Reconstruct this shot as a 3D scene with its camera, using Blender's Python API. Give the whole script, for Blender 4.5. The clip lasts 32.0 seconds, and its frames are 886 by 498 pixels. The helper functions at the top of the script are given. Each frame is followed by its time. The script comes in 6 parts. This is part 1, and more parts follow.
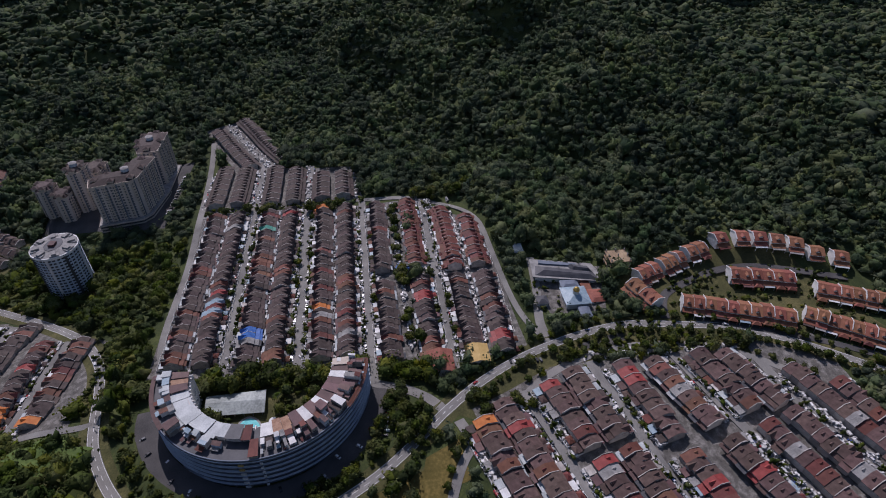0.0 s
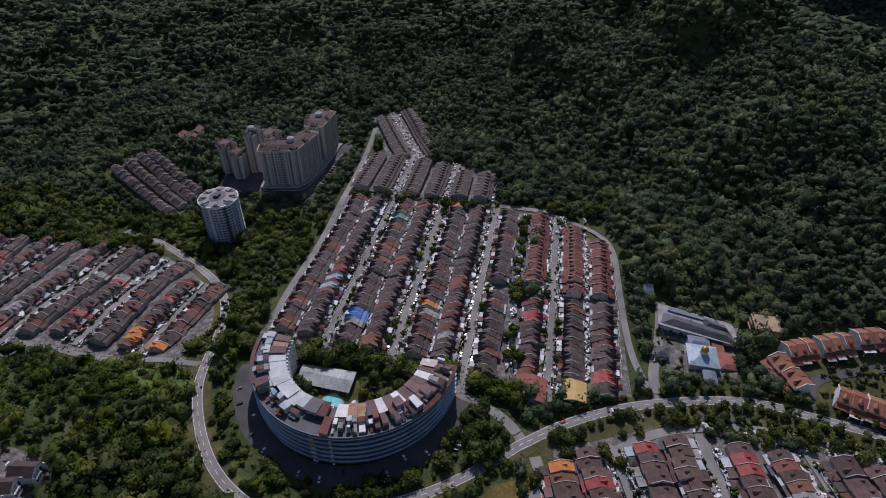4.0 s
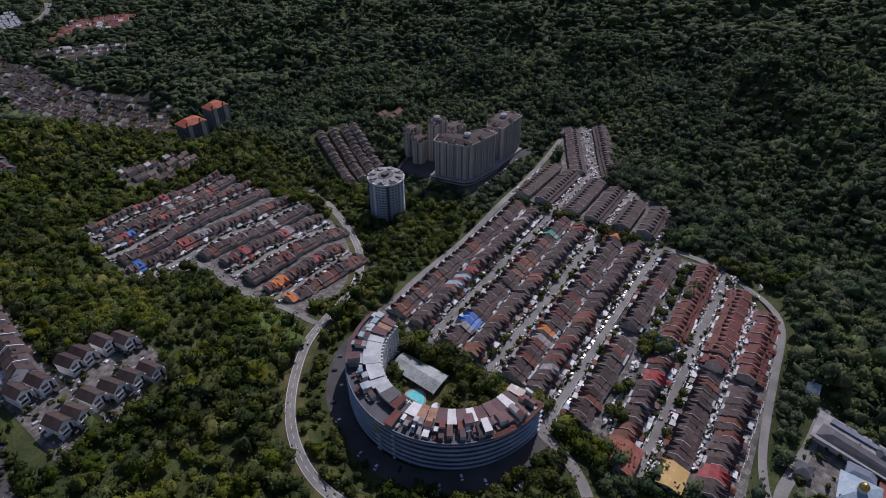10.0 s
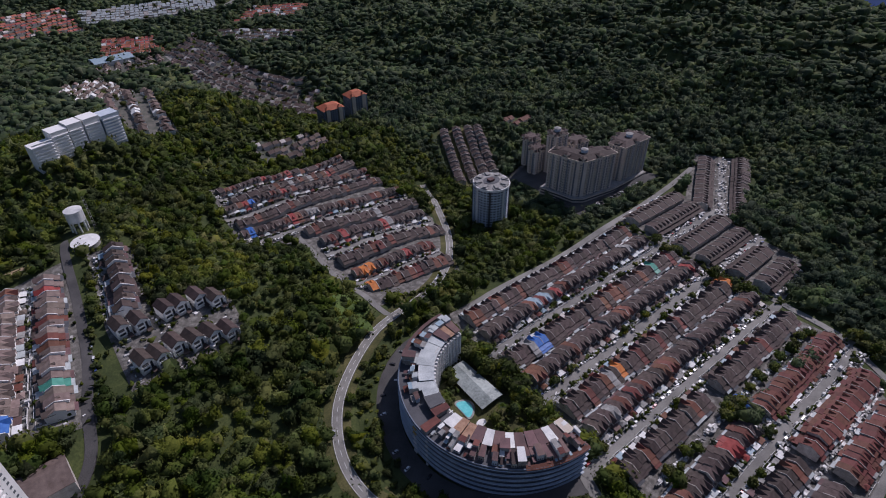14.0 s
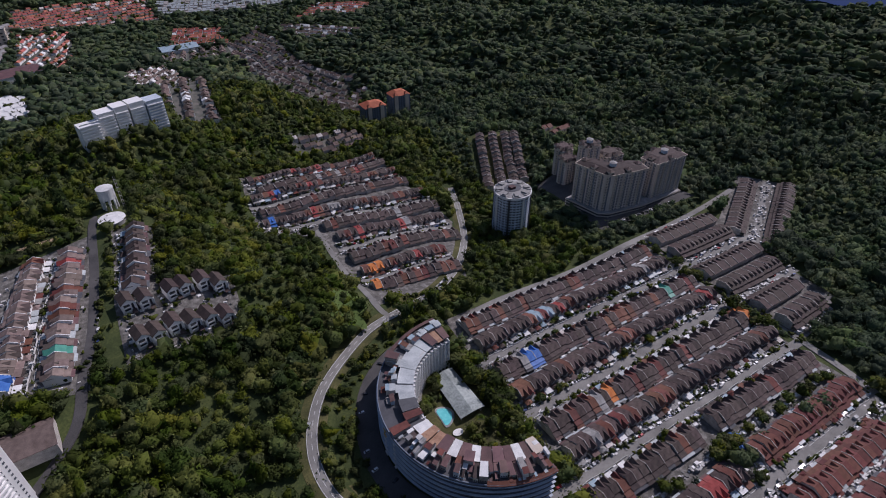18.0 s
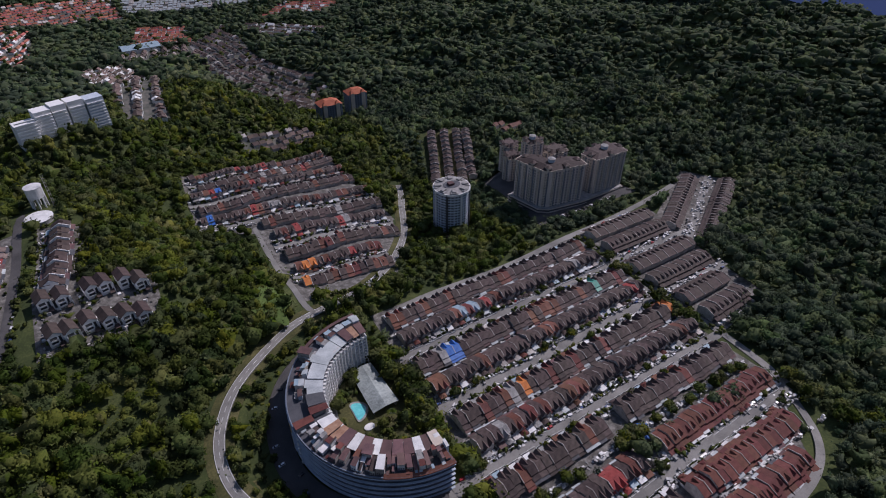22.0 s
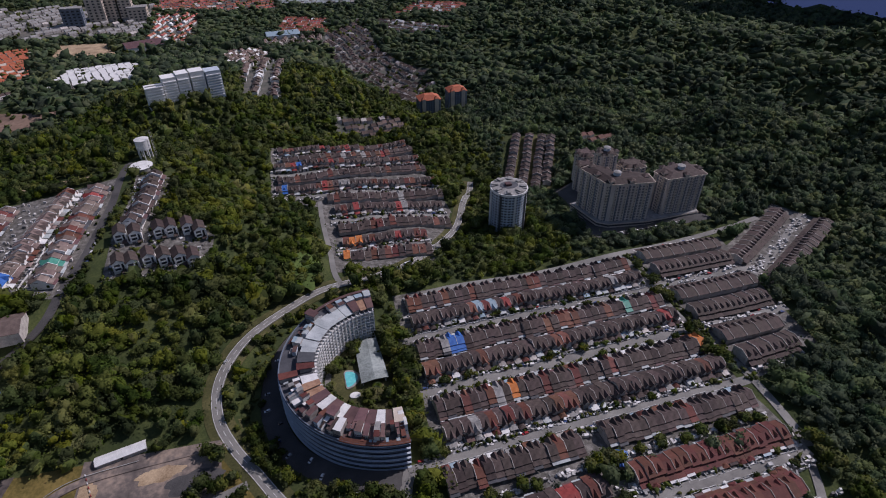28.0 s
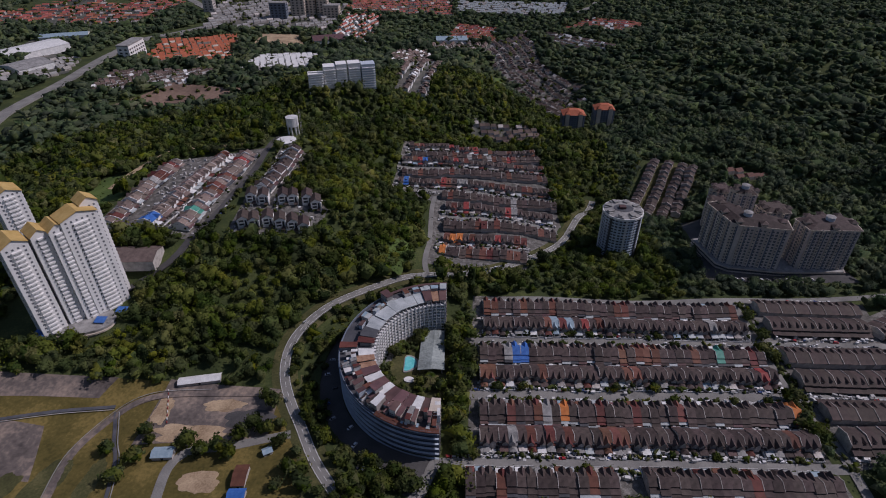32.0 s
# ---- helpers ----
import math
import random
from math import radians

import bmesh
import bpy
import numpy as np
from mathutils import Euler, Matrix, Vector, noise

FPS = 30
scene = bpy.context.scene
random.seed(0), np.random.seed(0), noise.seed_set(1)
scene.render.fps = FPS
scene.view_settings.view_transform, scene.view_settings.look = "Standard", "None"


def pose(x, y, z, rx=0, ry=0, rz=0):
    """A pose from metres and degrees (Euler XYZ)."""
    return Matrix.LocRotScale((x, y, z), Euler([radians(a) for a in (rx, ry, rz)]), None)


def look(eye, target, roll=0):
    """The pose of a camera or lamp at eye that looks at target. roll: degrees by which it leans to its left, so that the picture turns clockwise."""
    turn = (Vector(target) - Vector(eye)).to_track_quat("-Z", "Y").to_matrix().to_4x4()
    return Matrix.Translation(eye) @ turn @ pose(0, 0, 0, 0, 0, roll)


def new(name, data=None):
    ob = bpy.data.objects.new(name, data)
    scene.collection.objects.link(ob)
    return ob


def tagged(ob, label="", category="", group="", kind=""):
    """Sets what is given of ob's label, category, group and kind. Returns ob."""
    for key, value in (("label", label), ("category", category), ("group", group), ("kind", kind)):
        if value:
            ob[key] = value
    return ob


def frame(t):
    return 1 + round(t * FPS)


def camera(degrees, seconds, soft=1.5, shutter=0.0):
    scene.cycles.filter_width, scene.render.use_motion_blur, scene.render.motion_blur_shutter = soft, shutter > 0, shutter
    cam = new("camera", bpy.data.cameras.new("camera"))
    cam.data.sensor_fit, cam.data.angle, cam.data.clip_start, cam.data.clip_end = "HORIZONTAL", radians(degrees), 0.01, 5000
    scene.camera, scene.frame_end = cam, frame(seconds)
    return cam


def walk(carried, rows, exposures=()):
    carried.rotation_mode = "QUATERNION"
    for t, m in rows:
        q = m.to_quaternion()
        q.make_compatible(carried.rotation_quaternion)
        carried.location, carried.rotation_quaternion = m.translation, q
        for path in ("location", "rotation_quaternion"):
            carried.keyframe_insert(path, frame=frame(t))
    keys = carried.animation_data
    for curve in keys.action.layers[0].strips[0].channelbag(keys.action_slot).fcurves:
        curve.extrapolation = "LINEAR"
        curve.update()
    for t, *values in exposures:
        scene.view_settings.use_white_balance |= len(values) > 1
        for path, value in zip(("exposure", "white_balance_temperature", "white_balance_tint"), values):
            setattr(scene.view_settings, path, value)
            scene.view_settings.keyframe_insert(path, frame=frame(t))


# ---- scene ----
cam = camera(75.98, 32.0, soft=1.0)
# seconds, eye, target, roll
PATH = [
    (0, (-259.46, -91.34, 324.15), (-180.99, -101.12, 262.94), 0.28),
    (0.5, (-257.35, -94.82, 323.09), (-178.52, -102.41, 262.03), 0.21),
    (1, (-254.99, -98.09, 322.45), (-175.90, -102.55, 261.42), 0.15),
    (1.5, (-252.88, -101.90, 322.12), (-173.64, -102.50, 261.12), 0.00),
    (2, (-250.83, -105.39, 321.14), (-171.57, -102.87, 260.21), -0.07),
    (2.5, (-248.67, -108.92, 320.06), (-169.45, -104.00, 259.24), -0.09),
    (4.5, (-241.49, -118.37, 317.71), (-164.75, -97.12, 257.22), 0.22),
    (5, (-239.44, -121.15, 317.20), (-164.04, -95.32, 256.81), 0.05),
    (5.5, (-237.75, -124.94, 315.19), (-163.63, -94.91, 255.15), 0.07),
    (6, (-235.22, -128.53, 314.61), (-162.30, -95.50, 254.66), -0.01),
    (6.5, (-232.11, -131.75, 314.91), (-160.30, -96.53, 254.89), -0.11),
    (7, (-229.17, -134.96, 314.74), (-158.34, -97.81, 254.73), -0.15),
    (7.5, (-226.03, -138.21, 314.30), (-156.07, -99.39, 254.30), -0.17),
    (8, (-223.31, -141.60, 313.76), (-154.28, -101.08, 253.81), -0.20),
    (8.5, (-220.35, -144.78, 313.05), (-152.24, -102.61, 253.20), -0.18),
    (9, (-217.45, -147.71, 312.15), (-150.37, -103.73, 252.43), -0.12),
    (9.5, (-214.12, -150.41, 311.30), (-148.24, -104.61, 251.62), -0.08),
    (10, (-210.31, -153.37, 311.58), (-145.46, -106.17, 251.85), -0.09),
    (10.5, (-206.82, -156.22, 310.66), (-142.97, -107.49, 251.08), -0.06),
    (11, (-202.85, -159.50, 310.66), (-140.41, -108.99, 251.07), -0.11),
    (11.5, (-199.09, -162.22, 310.67), (-138.70, -109.21, 251.14), -0.17),
    (12, (-195.45, -164.74, 310.80), (-137.07, -109.51, 251.29), -0.13),
    (12.5, (-191.32, -167.44, 310.18), (-135.34, -109.65, 250.79), -0.22),
    (13, (-186.65, -170.34, 310.51), (-133.44, -109.94, 251.18), -0.34),
    (13.5, (-182.21, -172.45, 309.99), (-131.34, -110.00, 250.72), -0.41),
    (14, (-178.10, -174.91, 309.49), (-128.93, -110.97, 250.37), -0.39),
    (14.5, (-173.74, -177.00, 309.70), (-125.96, -111.98, 250.62), -0.34),
    (16.5, (-155.71, -186.81, 309.43), (-111.91, -118.89, 250.54), -0.03),
    (17, (-150.58, -189.83, 309.48), (-108.34, -120.93, 250.59), 0.02),
    (17.5, (-145.49, -192.92, 309.02), (-104.17, -123.39, 250.22), 0.03),
    (18, (-140.59, -196.09, 309.20), (-99.73, -126.30, 250.38), 0.03),
    (18.5, (-135.17, -199.37, 309.49), (-94.52, -129.52, 250.60), 0.01),
    (19, (-129.76, -202.47, 309.41), (-89.17, -132.63, 250.46), 0.07),
    (19.5, (-124.97, -205.94, 309.42), (-84.37, -136.07, 250.50), 0.13),
    (20, (-120.10, -209.68, 309.40), (-79.35, -139.88, 250.51), 0.19),
    (20.5, (-114.29, -213.58, 309.10), (-72.95, -144.16, 250.18), 0.21),
    (21, (-108.94, -217.53, 308.39), (-67.06, -148.42, 249.48), 0.27),
    (21.5, (-103.84, -221.07, 307.72), (-61.49, -152.18, 248.89), 0.31),
    (22, (-97.71, -225.29, 307.51), (-55.50, -156.33, 248.66), 0.21),
    (22.5, (-92.20, -229.06, 307.18), (-49.99, -160.07, 248.37), 0.24),
    (23, (-86.68, -232.63, 307.16), (-44.44, -163.66, 248.34), 0.26),
    (23.5, (-81.23, -236.78, 306.35), (-39.28, -167.55, 247.64), 0.25),
    (24, (-75.83, -240.96, 306.05), (-34.57, -171.27, 247.38), 0.20),
    (24.5, (-70.80, -244.54, 305.62), (-30.47, -174.24, 247.04), 0.19),
    (26.5, (-49.28, -257.98, 302.38), (-14.94, -184.28, 244.17), 0.36),
    (27, (-44.40, -261.34, 302.37), (-13.74, -185.97, 244.24), 0.28),
    (27.5, (-38.65, -264.63, 302.01), (-11.86, -187.69, 244.02), 0.15),
    (28, (-32.62, -267.75, 301.76), (-10.05, -189.38, 243.89), 0.02),
    (28.5, (-26.73, -270.45, 301.72), (-7.80, -191.04, 243.96), -0.06),
    (29, (-20.90, -272.55, 301.06), (-5.64, -192.23, 243.47), -0.10),
    (29.5, (-14.27, -275.01, 300.53), (-2.02, -194.00, 243.19), -0.15),
    (30, (-8.39, -276.61, 299.36), (1.38, -195.08, 242.29), -0.14),
    (30.5, (-3.62, -278.33, 298.77), (2.07, -196.21, 241.99), -0.11),
    (31, (2.65, -279.57, 297.74), (4.80, -197.08, 241.26), -0.11),
    (31.5, (8.85, -280.84, 296.91), (8.09, -198.14, 240.69), -0.11),
    (32, (14.57, -281.33, 295.83), (11.56, -198.51, 239.87), -0.01),
]
walk(cam, [(t, look(e, g, r)) for t, e, g, r in PATH],
     [(0, -0.04, 5700, 27), (20, -0.06, 5700, 27), (27, -0.04, 5800, 27), (32, -0.42, 5800, 27)])

# ---- world, sun ----
world = bpy.data.worlds.new("sky")
scene.world = world
world.use_nodes = True
SUN_AZ, SUN_EL = 13.0, 46.0
sky = world.node_tree.nodes.new("ShaderNodeTexSky")
sky.sky_type, sky.sun_disc = "NISHITA", False
sky.sun_elevation, sky.sun_rotation = radians(SUN_EL), radians(90 - SUN_AZ)
sky.air_density, sky.dust_density, sky.ozone_density = 1.5, 1.6, 2.0
back = world.node_tree.nodes["Background"]
back.inputs["Strength"].default_value = 0.05
world.node_tree.links.new(sky.outputs[0], back.inputs["Color"])
sun = new("sun", bpy.data.lights.new("sun", "SUN"))
sun.data.energy, sun.data.angle, sun.data.color = 3.15, radians(0.53), (1.0, 0.93, 0.81)
sun.matrix_world = look((900 * math.cos(radians(SUN_AZ)), 900 * math.sin(radians(SUN_AZ)), 900 * math.tan(radians(SUN_EL))), (0, 0, 0))
scene.view_settings.exposure = 0.0


# ---- materials ----
def material(name, build):
    m = bpy.data.materials.new(name)
    m.use_nodes = True
    nt = m.node_tree
    build(nt, nt.nodes["Principled BSDF"])
    return m


def mottled(name, a, b, scale=0.5, rough=0.8, fine=6.0, bump=0.3, rand=0.0, metal=0.0, c=None, coords="Object", spec=0.3, island=0.0):
    """Colour that wanders between a and b at two scales, with fine relief; rand: how far single objects differ."""
    def build(nt, p):
        N, L = nt.nodes, nt.links
        tc = N.new("ShaderNodeTexCoord")
        n1, n2 = N.new("ShaderNodeTexNoise"), N.new("ShaderNodeTexNoise")
        n1.inputs["Scale"].default_value, n1.inputs["Detail"].default_value = scale, 3
        n2.inputs["Scale"].default_value, n2.inputs["Detail"].default_value = fine, 3
        if coords == "Geometry":
            src = N.new("ShaderNodeNewGeometry").outputs["Position"]
        else:
            src = tc.outputs[coords]
        for n in (n1, n2):
            L.new(src, n.inputs["Vector"])
        add = N.new("ShaderNodeMath")
        add.operation = "MULTIPLY_ADD"
        add.inputs[1].default_value, add.inputs[2].default_value = 0.45, 0.0
        L.new(n2.outputs["Fac"], add.inputs[0])
        mix = N.new("ShaderNodeMath")
        mix.operation = "MULTIPLY_ADD"
        mix.inputs[1].default_value = 0.75
        L.new(n1.outputs["Fac"], mix.inputs[0])
        L.new(add.outputs[0], mix.inputs[2])
        ramp = N.new("ShaderNodeValToRGB")
        e = ramp.color_ramp.elements
        e[0].position, e[0].color = 0.38, (*a, 1)
        e[1].position, e[1].color = 0.78, (*b, 1)
        if c:
            q = e.new(0.6)
            q.color = (*c, 1)
        L.new(mix.outputs[0], ramp.inputs[0])
        out = ramp.outputs[0]
        if rand or island:
            hsv = N.new("ShaderNodeHueSaturation")
            if island:
                r = N.new("ShaderNodeNewGeometry").outputs["Random Per Island"]
            else:
                r = N.new("ShaderNodeObjectInfo").outputs["Random"]
            amount = rand or island
            mr = N.new("ShaderNodeMapRange")
            mr.inputs["To Min"].default_value, mr.inputs["To Max"].default_value = 1 - amount, 1 + amount
            L.new(r, mr.inputs["Value"])
            L.new(mr.outputs[0], hsv.inputs["Value"])
            hr = N.new("ShaderNodeMath")
            hr.operation = "MULTIPLY_ADD"
            hr.inputs[1].default_value, hr.inputs[2].default_value = 0.035, 0.4825
            wob = N.new("ShaderNodeMath")
            wob.operation = "MULTIPLY"
            wob.inputs[1].default_value = 7.31
            fr = N.new("ShaderNodeMath")
            fr.operation = "FRACT"
            L.new(r, wob.inputs[0])
            L.new(wob.outputs[0], fr.inputs[0])
            L.new(fr.outputs[0], hr.inputs[0])
            L.new(hr.outputs[0], hsv.inputs["Hue"])
            L.new(out, hsv.inputs["Color"])
            out = hsv.outputs[0]
        L.new(out, p.inputs["Base Color"])
        p.inputs["Roughness"].default_value, p.inputs["Metallic"].default_value = rough, metal
        p.inputs["Specular IOR Level"].default_value = spec
        if bump:
            bp = N.new("ShaderNodeBump")
            bp.inputs["Strength"].default_value, bp.inputs["Distance"].default_value = bump, 0.08
            L.new(n2.outputs["Fac"], bp.inputs["Height"])
            L.new(bp.outputs[0], p.inputs["Normal"])
    return material(name, build)


def foliage(name, a, b, c, grain=0.8, island=0.12, glow=0.2, cell=0.085):
    """Leaf cover: colour drifts over the hillside, changes from tree to tree and from clump to clump; some light shines through the leaves."""
    def build(nt, p):
        N, L = nt.nodes, nt.links
        geo = N.new("ShaderNodeNewGeometry")
        flat = N.new("ShaderNodeVectorMath")
        flat.operation = "MULTIPLY"
        flat.inputs[1].default_value = (1, 1, 0.25)
        L.new(geo.outputs["Position"], flat.inputs[0])
        tree = N.new("ShaderNodeTexVoronoi")
        tree.inputs["Scale"].default_value, tree.inputs["Randomness"].default_value = cell, 1.0
        L.new(flat.outputs[0], tree.inputs["Vector"])
        own = N.new("ShaderNodeSeparateColor")
        L.new(tree.outputs["Color"], own.inputs[0])
        total = None
        for source, weight in ((0.011, 0.34), (0.045, 0.2), ("tree", 0.26), (grain, 0.2)):
            if source == "tree":
                out = own.outputs[0]
            else:
                n = N.new("ShaderNodeTexNoise")
                n.inputs["Scale"].default_value, n.inputs["Detail"].default_value = source, 3
                L.new(geo.outputs["Position"], n.inputs["Vector"])
                out = n.outputs["Fac"]
            m = N.new("ShaderNodeMath")
            m.operation = "MULTIPLY_ADD"
            m.inputs[1].default_value = weight
            L.new(out, m.inputs[0])
            if total is None:
                m.inputs[2].default_value = 0.0
            else:
                L.new(total, m.inputs[2])
            total = m.outputs[0]
        ramp = N.new("ShaderNodeValToRGB")
        e = ramp.color_ramp.elements
        e[0].position, e[0].color = 0.36, (*a, 1)
        e[1].position, e[1].color = 0.68, (*b, 1)
        q = e.new(0.52)
        q.color = (*c, 1)
        L.new(total, ramp.inputs[0])
        hsv = N.new("ShaderNodeHueSaturation")
        for key, lo, hi, source in (("Value", 1 - island, 1 + island, geo.outputs["Random Per Island"]), ("Hue", 0.468, 0.512, own.outputs[1]), ("Saturation", 0.72, 1.12, own.outputs[2])):
            mr = N.new("ShaderNodeMapRange")
            mr.inputs["To Min"].default_value, mr.inputs["To Max"].default_value = lo, hi
            L.new(source, mr.inputs["Value"])
            L.new(mr.outputs[0], hsv.inputs[key])
        L.new(ramp.outputs[0], hsv.inputs["Color"])
        L.new(hsv.outputs[0], p.inputs["Base Color"])
        p.inputs["Roughness"].default_value, p.inputs["Specular IOR Level"].default_value = 0.8, 0.1
        bp = N.new("ShaderNodeBump")
        bp.inputs["Strength"].default_value, bp.inputs["Distance"].default_value = 0.4, 0.9
        L.new(n.outputs["Fac"], bp.inputs["Height"])
        L.new(bp.outputs[0], p.inputs["Normal"])
        tr, mix = N.new("ShaderNodeBsdfTranslucent"), N.new("ShaderNodeMixShader")
        L.new(hsv.outputs[0], tr.inputs["Color"])
        mix.inputs[0].default_value = glow
        L.new(p.outputs[0], mix.inputs[1])
        L.new(tr.outputs[0], mix.inputs[2])
        L.new(mix.outputs[0], N["Material Output"].inputs["Surface"])
    return material(name, build)


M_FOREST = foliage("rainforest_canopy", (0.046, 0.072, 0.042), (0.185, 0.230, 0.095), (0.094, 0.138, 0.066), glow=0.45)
M_YOUNG = foliage("young_growth", (0.028, 0.046, 0.010), (0.168, 0.192, 0.030), (0.070, 0.104, 0.018), 1.0, 0.14, 0.36, 0.1)
M_BARE = mottled("reddish_earth", (0.12, 0.08, 0.06), (0.28, 0.19, 0.14), 0.02, 0.95, 0.2, 0.2, coords="Geometry")
M_LEAF = foliage("garden_foliage", (0.030, 0.044, 0.010), (0.140, 0.158, 0.028), (0.064, 0.090, 0.017), 0.9, 0.2, 0.34, 0.2)
M_BARK = mottled("bark", (0.06, 0.045, 0.03), (0.16, 0.13, 0.1), 1.0, 0.9, 8)
M_SOIL = mottled("forest_floor", (0.026, 0.038, 0.012), (0.085, 0.1, 0.03), 0.05, 0.95, 0.7, 0.4, c=(0.045, 0.06, 0.018), coords="Geometry")
M_GRASS = mottled("dry_mown_grass", (0.066, 0.056, 0.013), (0.225, 0.165, 0.05), 0.045, 0.95, 0.5, 0.2, c=(0.122, 0.096, 0.025), coords="Geometry")
M_LUSH = mottled("lush_grass_slope", (0.05, 0.085, 0.018), (0.12, 0.17, 0.04), 0.06, 0.9, 0.5, 0.3, coords="Geometry")
M_SAND = mottled("bare_earth", (0.22, 0.15, 0.09), (0.52, 0.39, 0.25), 0.08, 0.95, 0.9, 0.3, coords="Geometry")
M_YARD = mottled("worn_tarmac_yard", (0.06, 0.051, 0.048), (0.33, 0.255, 0.20), 0.035, 0.9, 0.35, 0.2, c=(0.15, 0.124, 0.110), coords="Geometry")
M_ASPHALT = mottled("asphalt", (0.045, 0.044, 0.045), (0.105, 0.1, 0.098), 0.06, 0.9, 1.5, 0.15, coords="Geometry")
M_PALE = mottled("pale_concrete_road", (0.15, 0.145, 0.135), (0.28, 0.27, 0.25), 0.07, 0.9, 1.3, 0.15, coords="Geometry")
M_LOT = mottled("cemented_yards", (0.06, 0.056, 0.05), (0.27, 0.255, 0.235), 0.25, 0.9, 1.6, 0.1, c=(0.13, 0.122, 0.11), coords="Geometry")
M_TOWNGROUND = mottled("town_ground", (0.04, 0.05, 0.03), (0.16, 0.145, 0.125), 0.03, 0.9, 0.12, 0.1, c=(0.1, 0.1, 0.085), coords="Geometry")
M_CLUTTER = mottled("yard_clutter", (0.3, 0.3, 0.3), (0.62, 0.6, 0.57), 0.2, 0.7, 2, 0, coords="Geometry", island=0.75)
M_VERGE = mottled("rough_verge", (0.04, 0.042, 0.015), (0.14, 0.125, 0.05), 0.07, 0.95, 0.8, 0.2, c=(0.075, 0.075, 0.027), coords="Geometry")
M_LINE = mottled("road_paint", (0.6, 0.6, 0.58), (0.8, 0.8, 0.78), 1.0, 0.7, 6)
M_TILE = mottled("brown_concrete_tile", (0.042, 0.030, 0.027), (0.102, 0.074, 0.067), 0.4, 0.75, 5, 0.4, rand=0.34)
M_TILE_DARK = mottled("dark_grey_brown_tile", (0.04, 0.028, 0.025), (0.09, 0.064, 0.056), 0.3, 0.75, 5, 0.4, rand=0.22)
M_TILE_RED = mottled("maroon_tile", (0.09, 0.030, 0.022), (0.16, 0.058, 0.042), 0.3, 0.7, 5, 0.4, rand=0.22)
M_TILE_TERRA = mottled("terracotta_tile", (0.17, 0.065, 0.04), (0.3, 0.125, 0.075), 0.3, 0.75, 5, 0.4, rand=0.2)
M_TILE_WARM = mottled("red_brown_tile", (0.060, 0.036, 0.031), (0.135, 0.086, 0.076), 0.4, 0.75, 5, 0.4, rand=0.3)
M_PALETILE = mottled("pale_weathered_tile", (0.12, 0.088, 0.076), (0.25, 0.19, 0.165), 0.3, 0.8, 4, 0.3, rand=0.3)
M_RUST = mottled("rust_brown_tile", (0.11, 0.048, 0.034), (0.2, 0.09, 0.062), 0.3, 0.75, 5, 0.4, rand=0.25)
M_FARTILE = mottled("weathered_town_tile", (0.06, 0.044, 0.038), (0.17, 0.12, 0.10), 0.05, 0.8, 0.3, 0, coords="Geometry", island=0.5)
M_FARRED = mottled("red_town_tile", (0.22, 0.06, 0.045), (0.42, 0.15, 0.1), 0.05, 0.8, 0.3, 0, coords="Geometry", island=0.4)
M_ORANGE = mottled("orange_tile", (0.45, 0.13, 0.03), (0.6, 0.22, 0.06), 0.4, 0.7, 5)
M_BLUE = mottled("blue_sheet_roof", (0.03, 0.1, 0.36), (0.07, 0.19, 0.5), 0.4, 0.5, 5)
M_SKYBLUE = mottled("pale_blue_sheet_roof", (0.2, 0.29, 0.36), (0.36, 0.45, 0.5), 0.4, 0.5, 5)
M_REDROOF = mottled("bright_red_roof", (0.2, 0.032, 0.03), (0.34, 0.07, 0.06), 0.4, 0.6, 5)
M_TEAL = mottled("green_sheet_roof", (0.05, 0.22, 0.17), (0.1, 0.33, 0.25), 0.4, 0.5, 5)
M_YELLOW = mottled("ochre_roof", (0.42, 0.27, 0.08), (0.6, 0.42, 0.16), 0.2, 0.7, 3)
M_WHITE = mottled("white_paint", (0.55, 0.55, 0.54), (0.8, 0.79, 0.77), 0.25, 0.7, 2, 0.1, rand=0.1)
M_WALL = mottled("aged_wall_paint", (0.26, 0.23, 0.21), (0.56, 0.52, 0.48), 0.3, 0.8, 2, 0.1, rand=0.3)
M_CREAM = mottled("cream_wall_paint", (0.46, 0.39, 0.32), (0.64, 0.56, 0.47), 0.12, 0.8, 1.5, 0.1)
M_BLUEGREY = mottled("blue_grey_paint", (0.10, 0.125, 0.17), (0.2, 0.23, 0.28), 0.12, 0.75, 1.5, 0.1)
M_BRIGHT = mottled("fresh_white_paint", (0.72, 0.71, 0.69), (0.86, 0.85, 0.83), 0.1, 0.7, 1.5, 0.05)
M_PARAPET = mottled("dark_blue_paint", (0.055, 0.07, 0.115), (0.11, 0.13, 0.19), 0.1, 0.7, 1.2, 0.05)
M_PANE = mottled("grey_window_glass", (0.09, 0.1, 0.115), (0.17, 0.18, 0.2), 0.3, 0.25, 3, 0, spec=0.5)
M_CONC = mottled("stained_concrete", (0.16, 0.155, 0.15), (0.38, 0.37, 0.355), 0.2, 0.85, 1.5, 0.2)
M_METAL = mottled("zinc_sheet", (0.3, 0.33, 0.34), (0.52, 0.55, 0.55), 0.15, 0.55, 1.2, 0.1, rand=0.12, metal=0.0)
M_PLUM = mottled("plum_sheet_roof", (0.09, 0.05, 0.05), (0.17, 0.095, 0.09), 0.2, 0.65, 2, 0.1, rand=0.25)
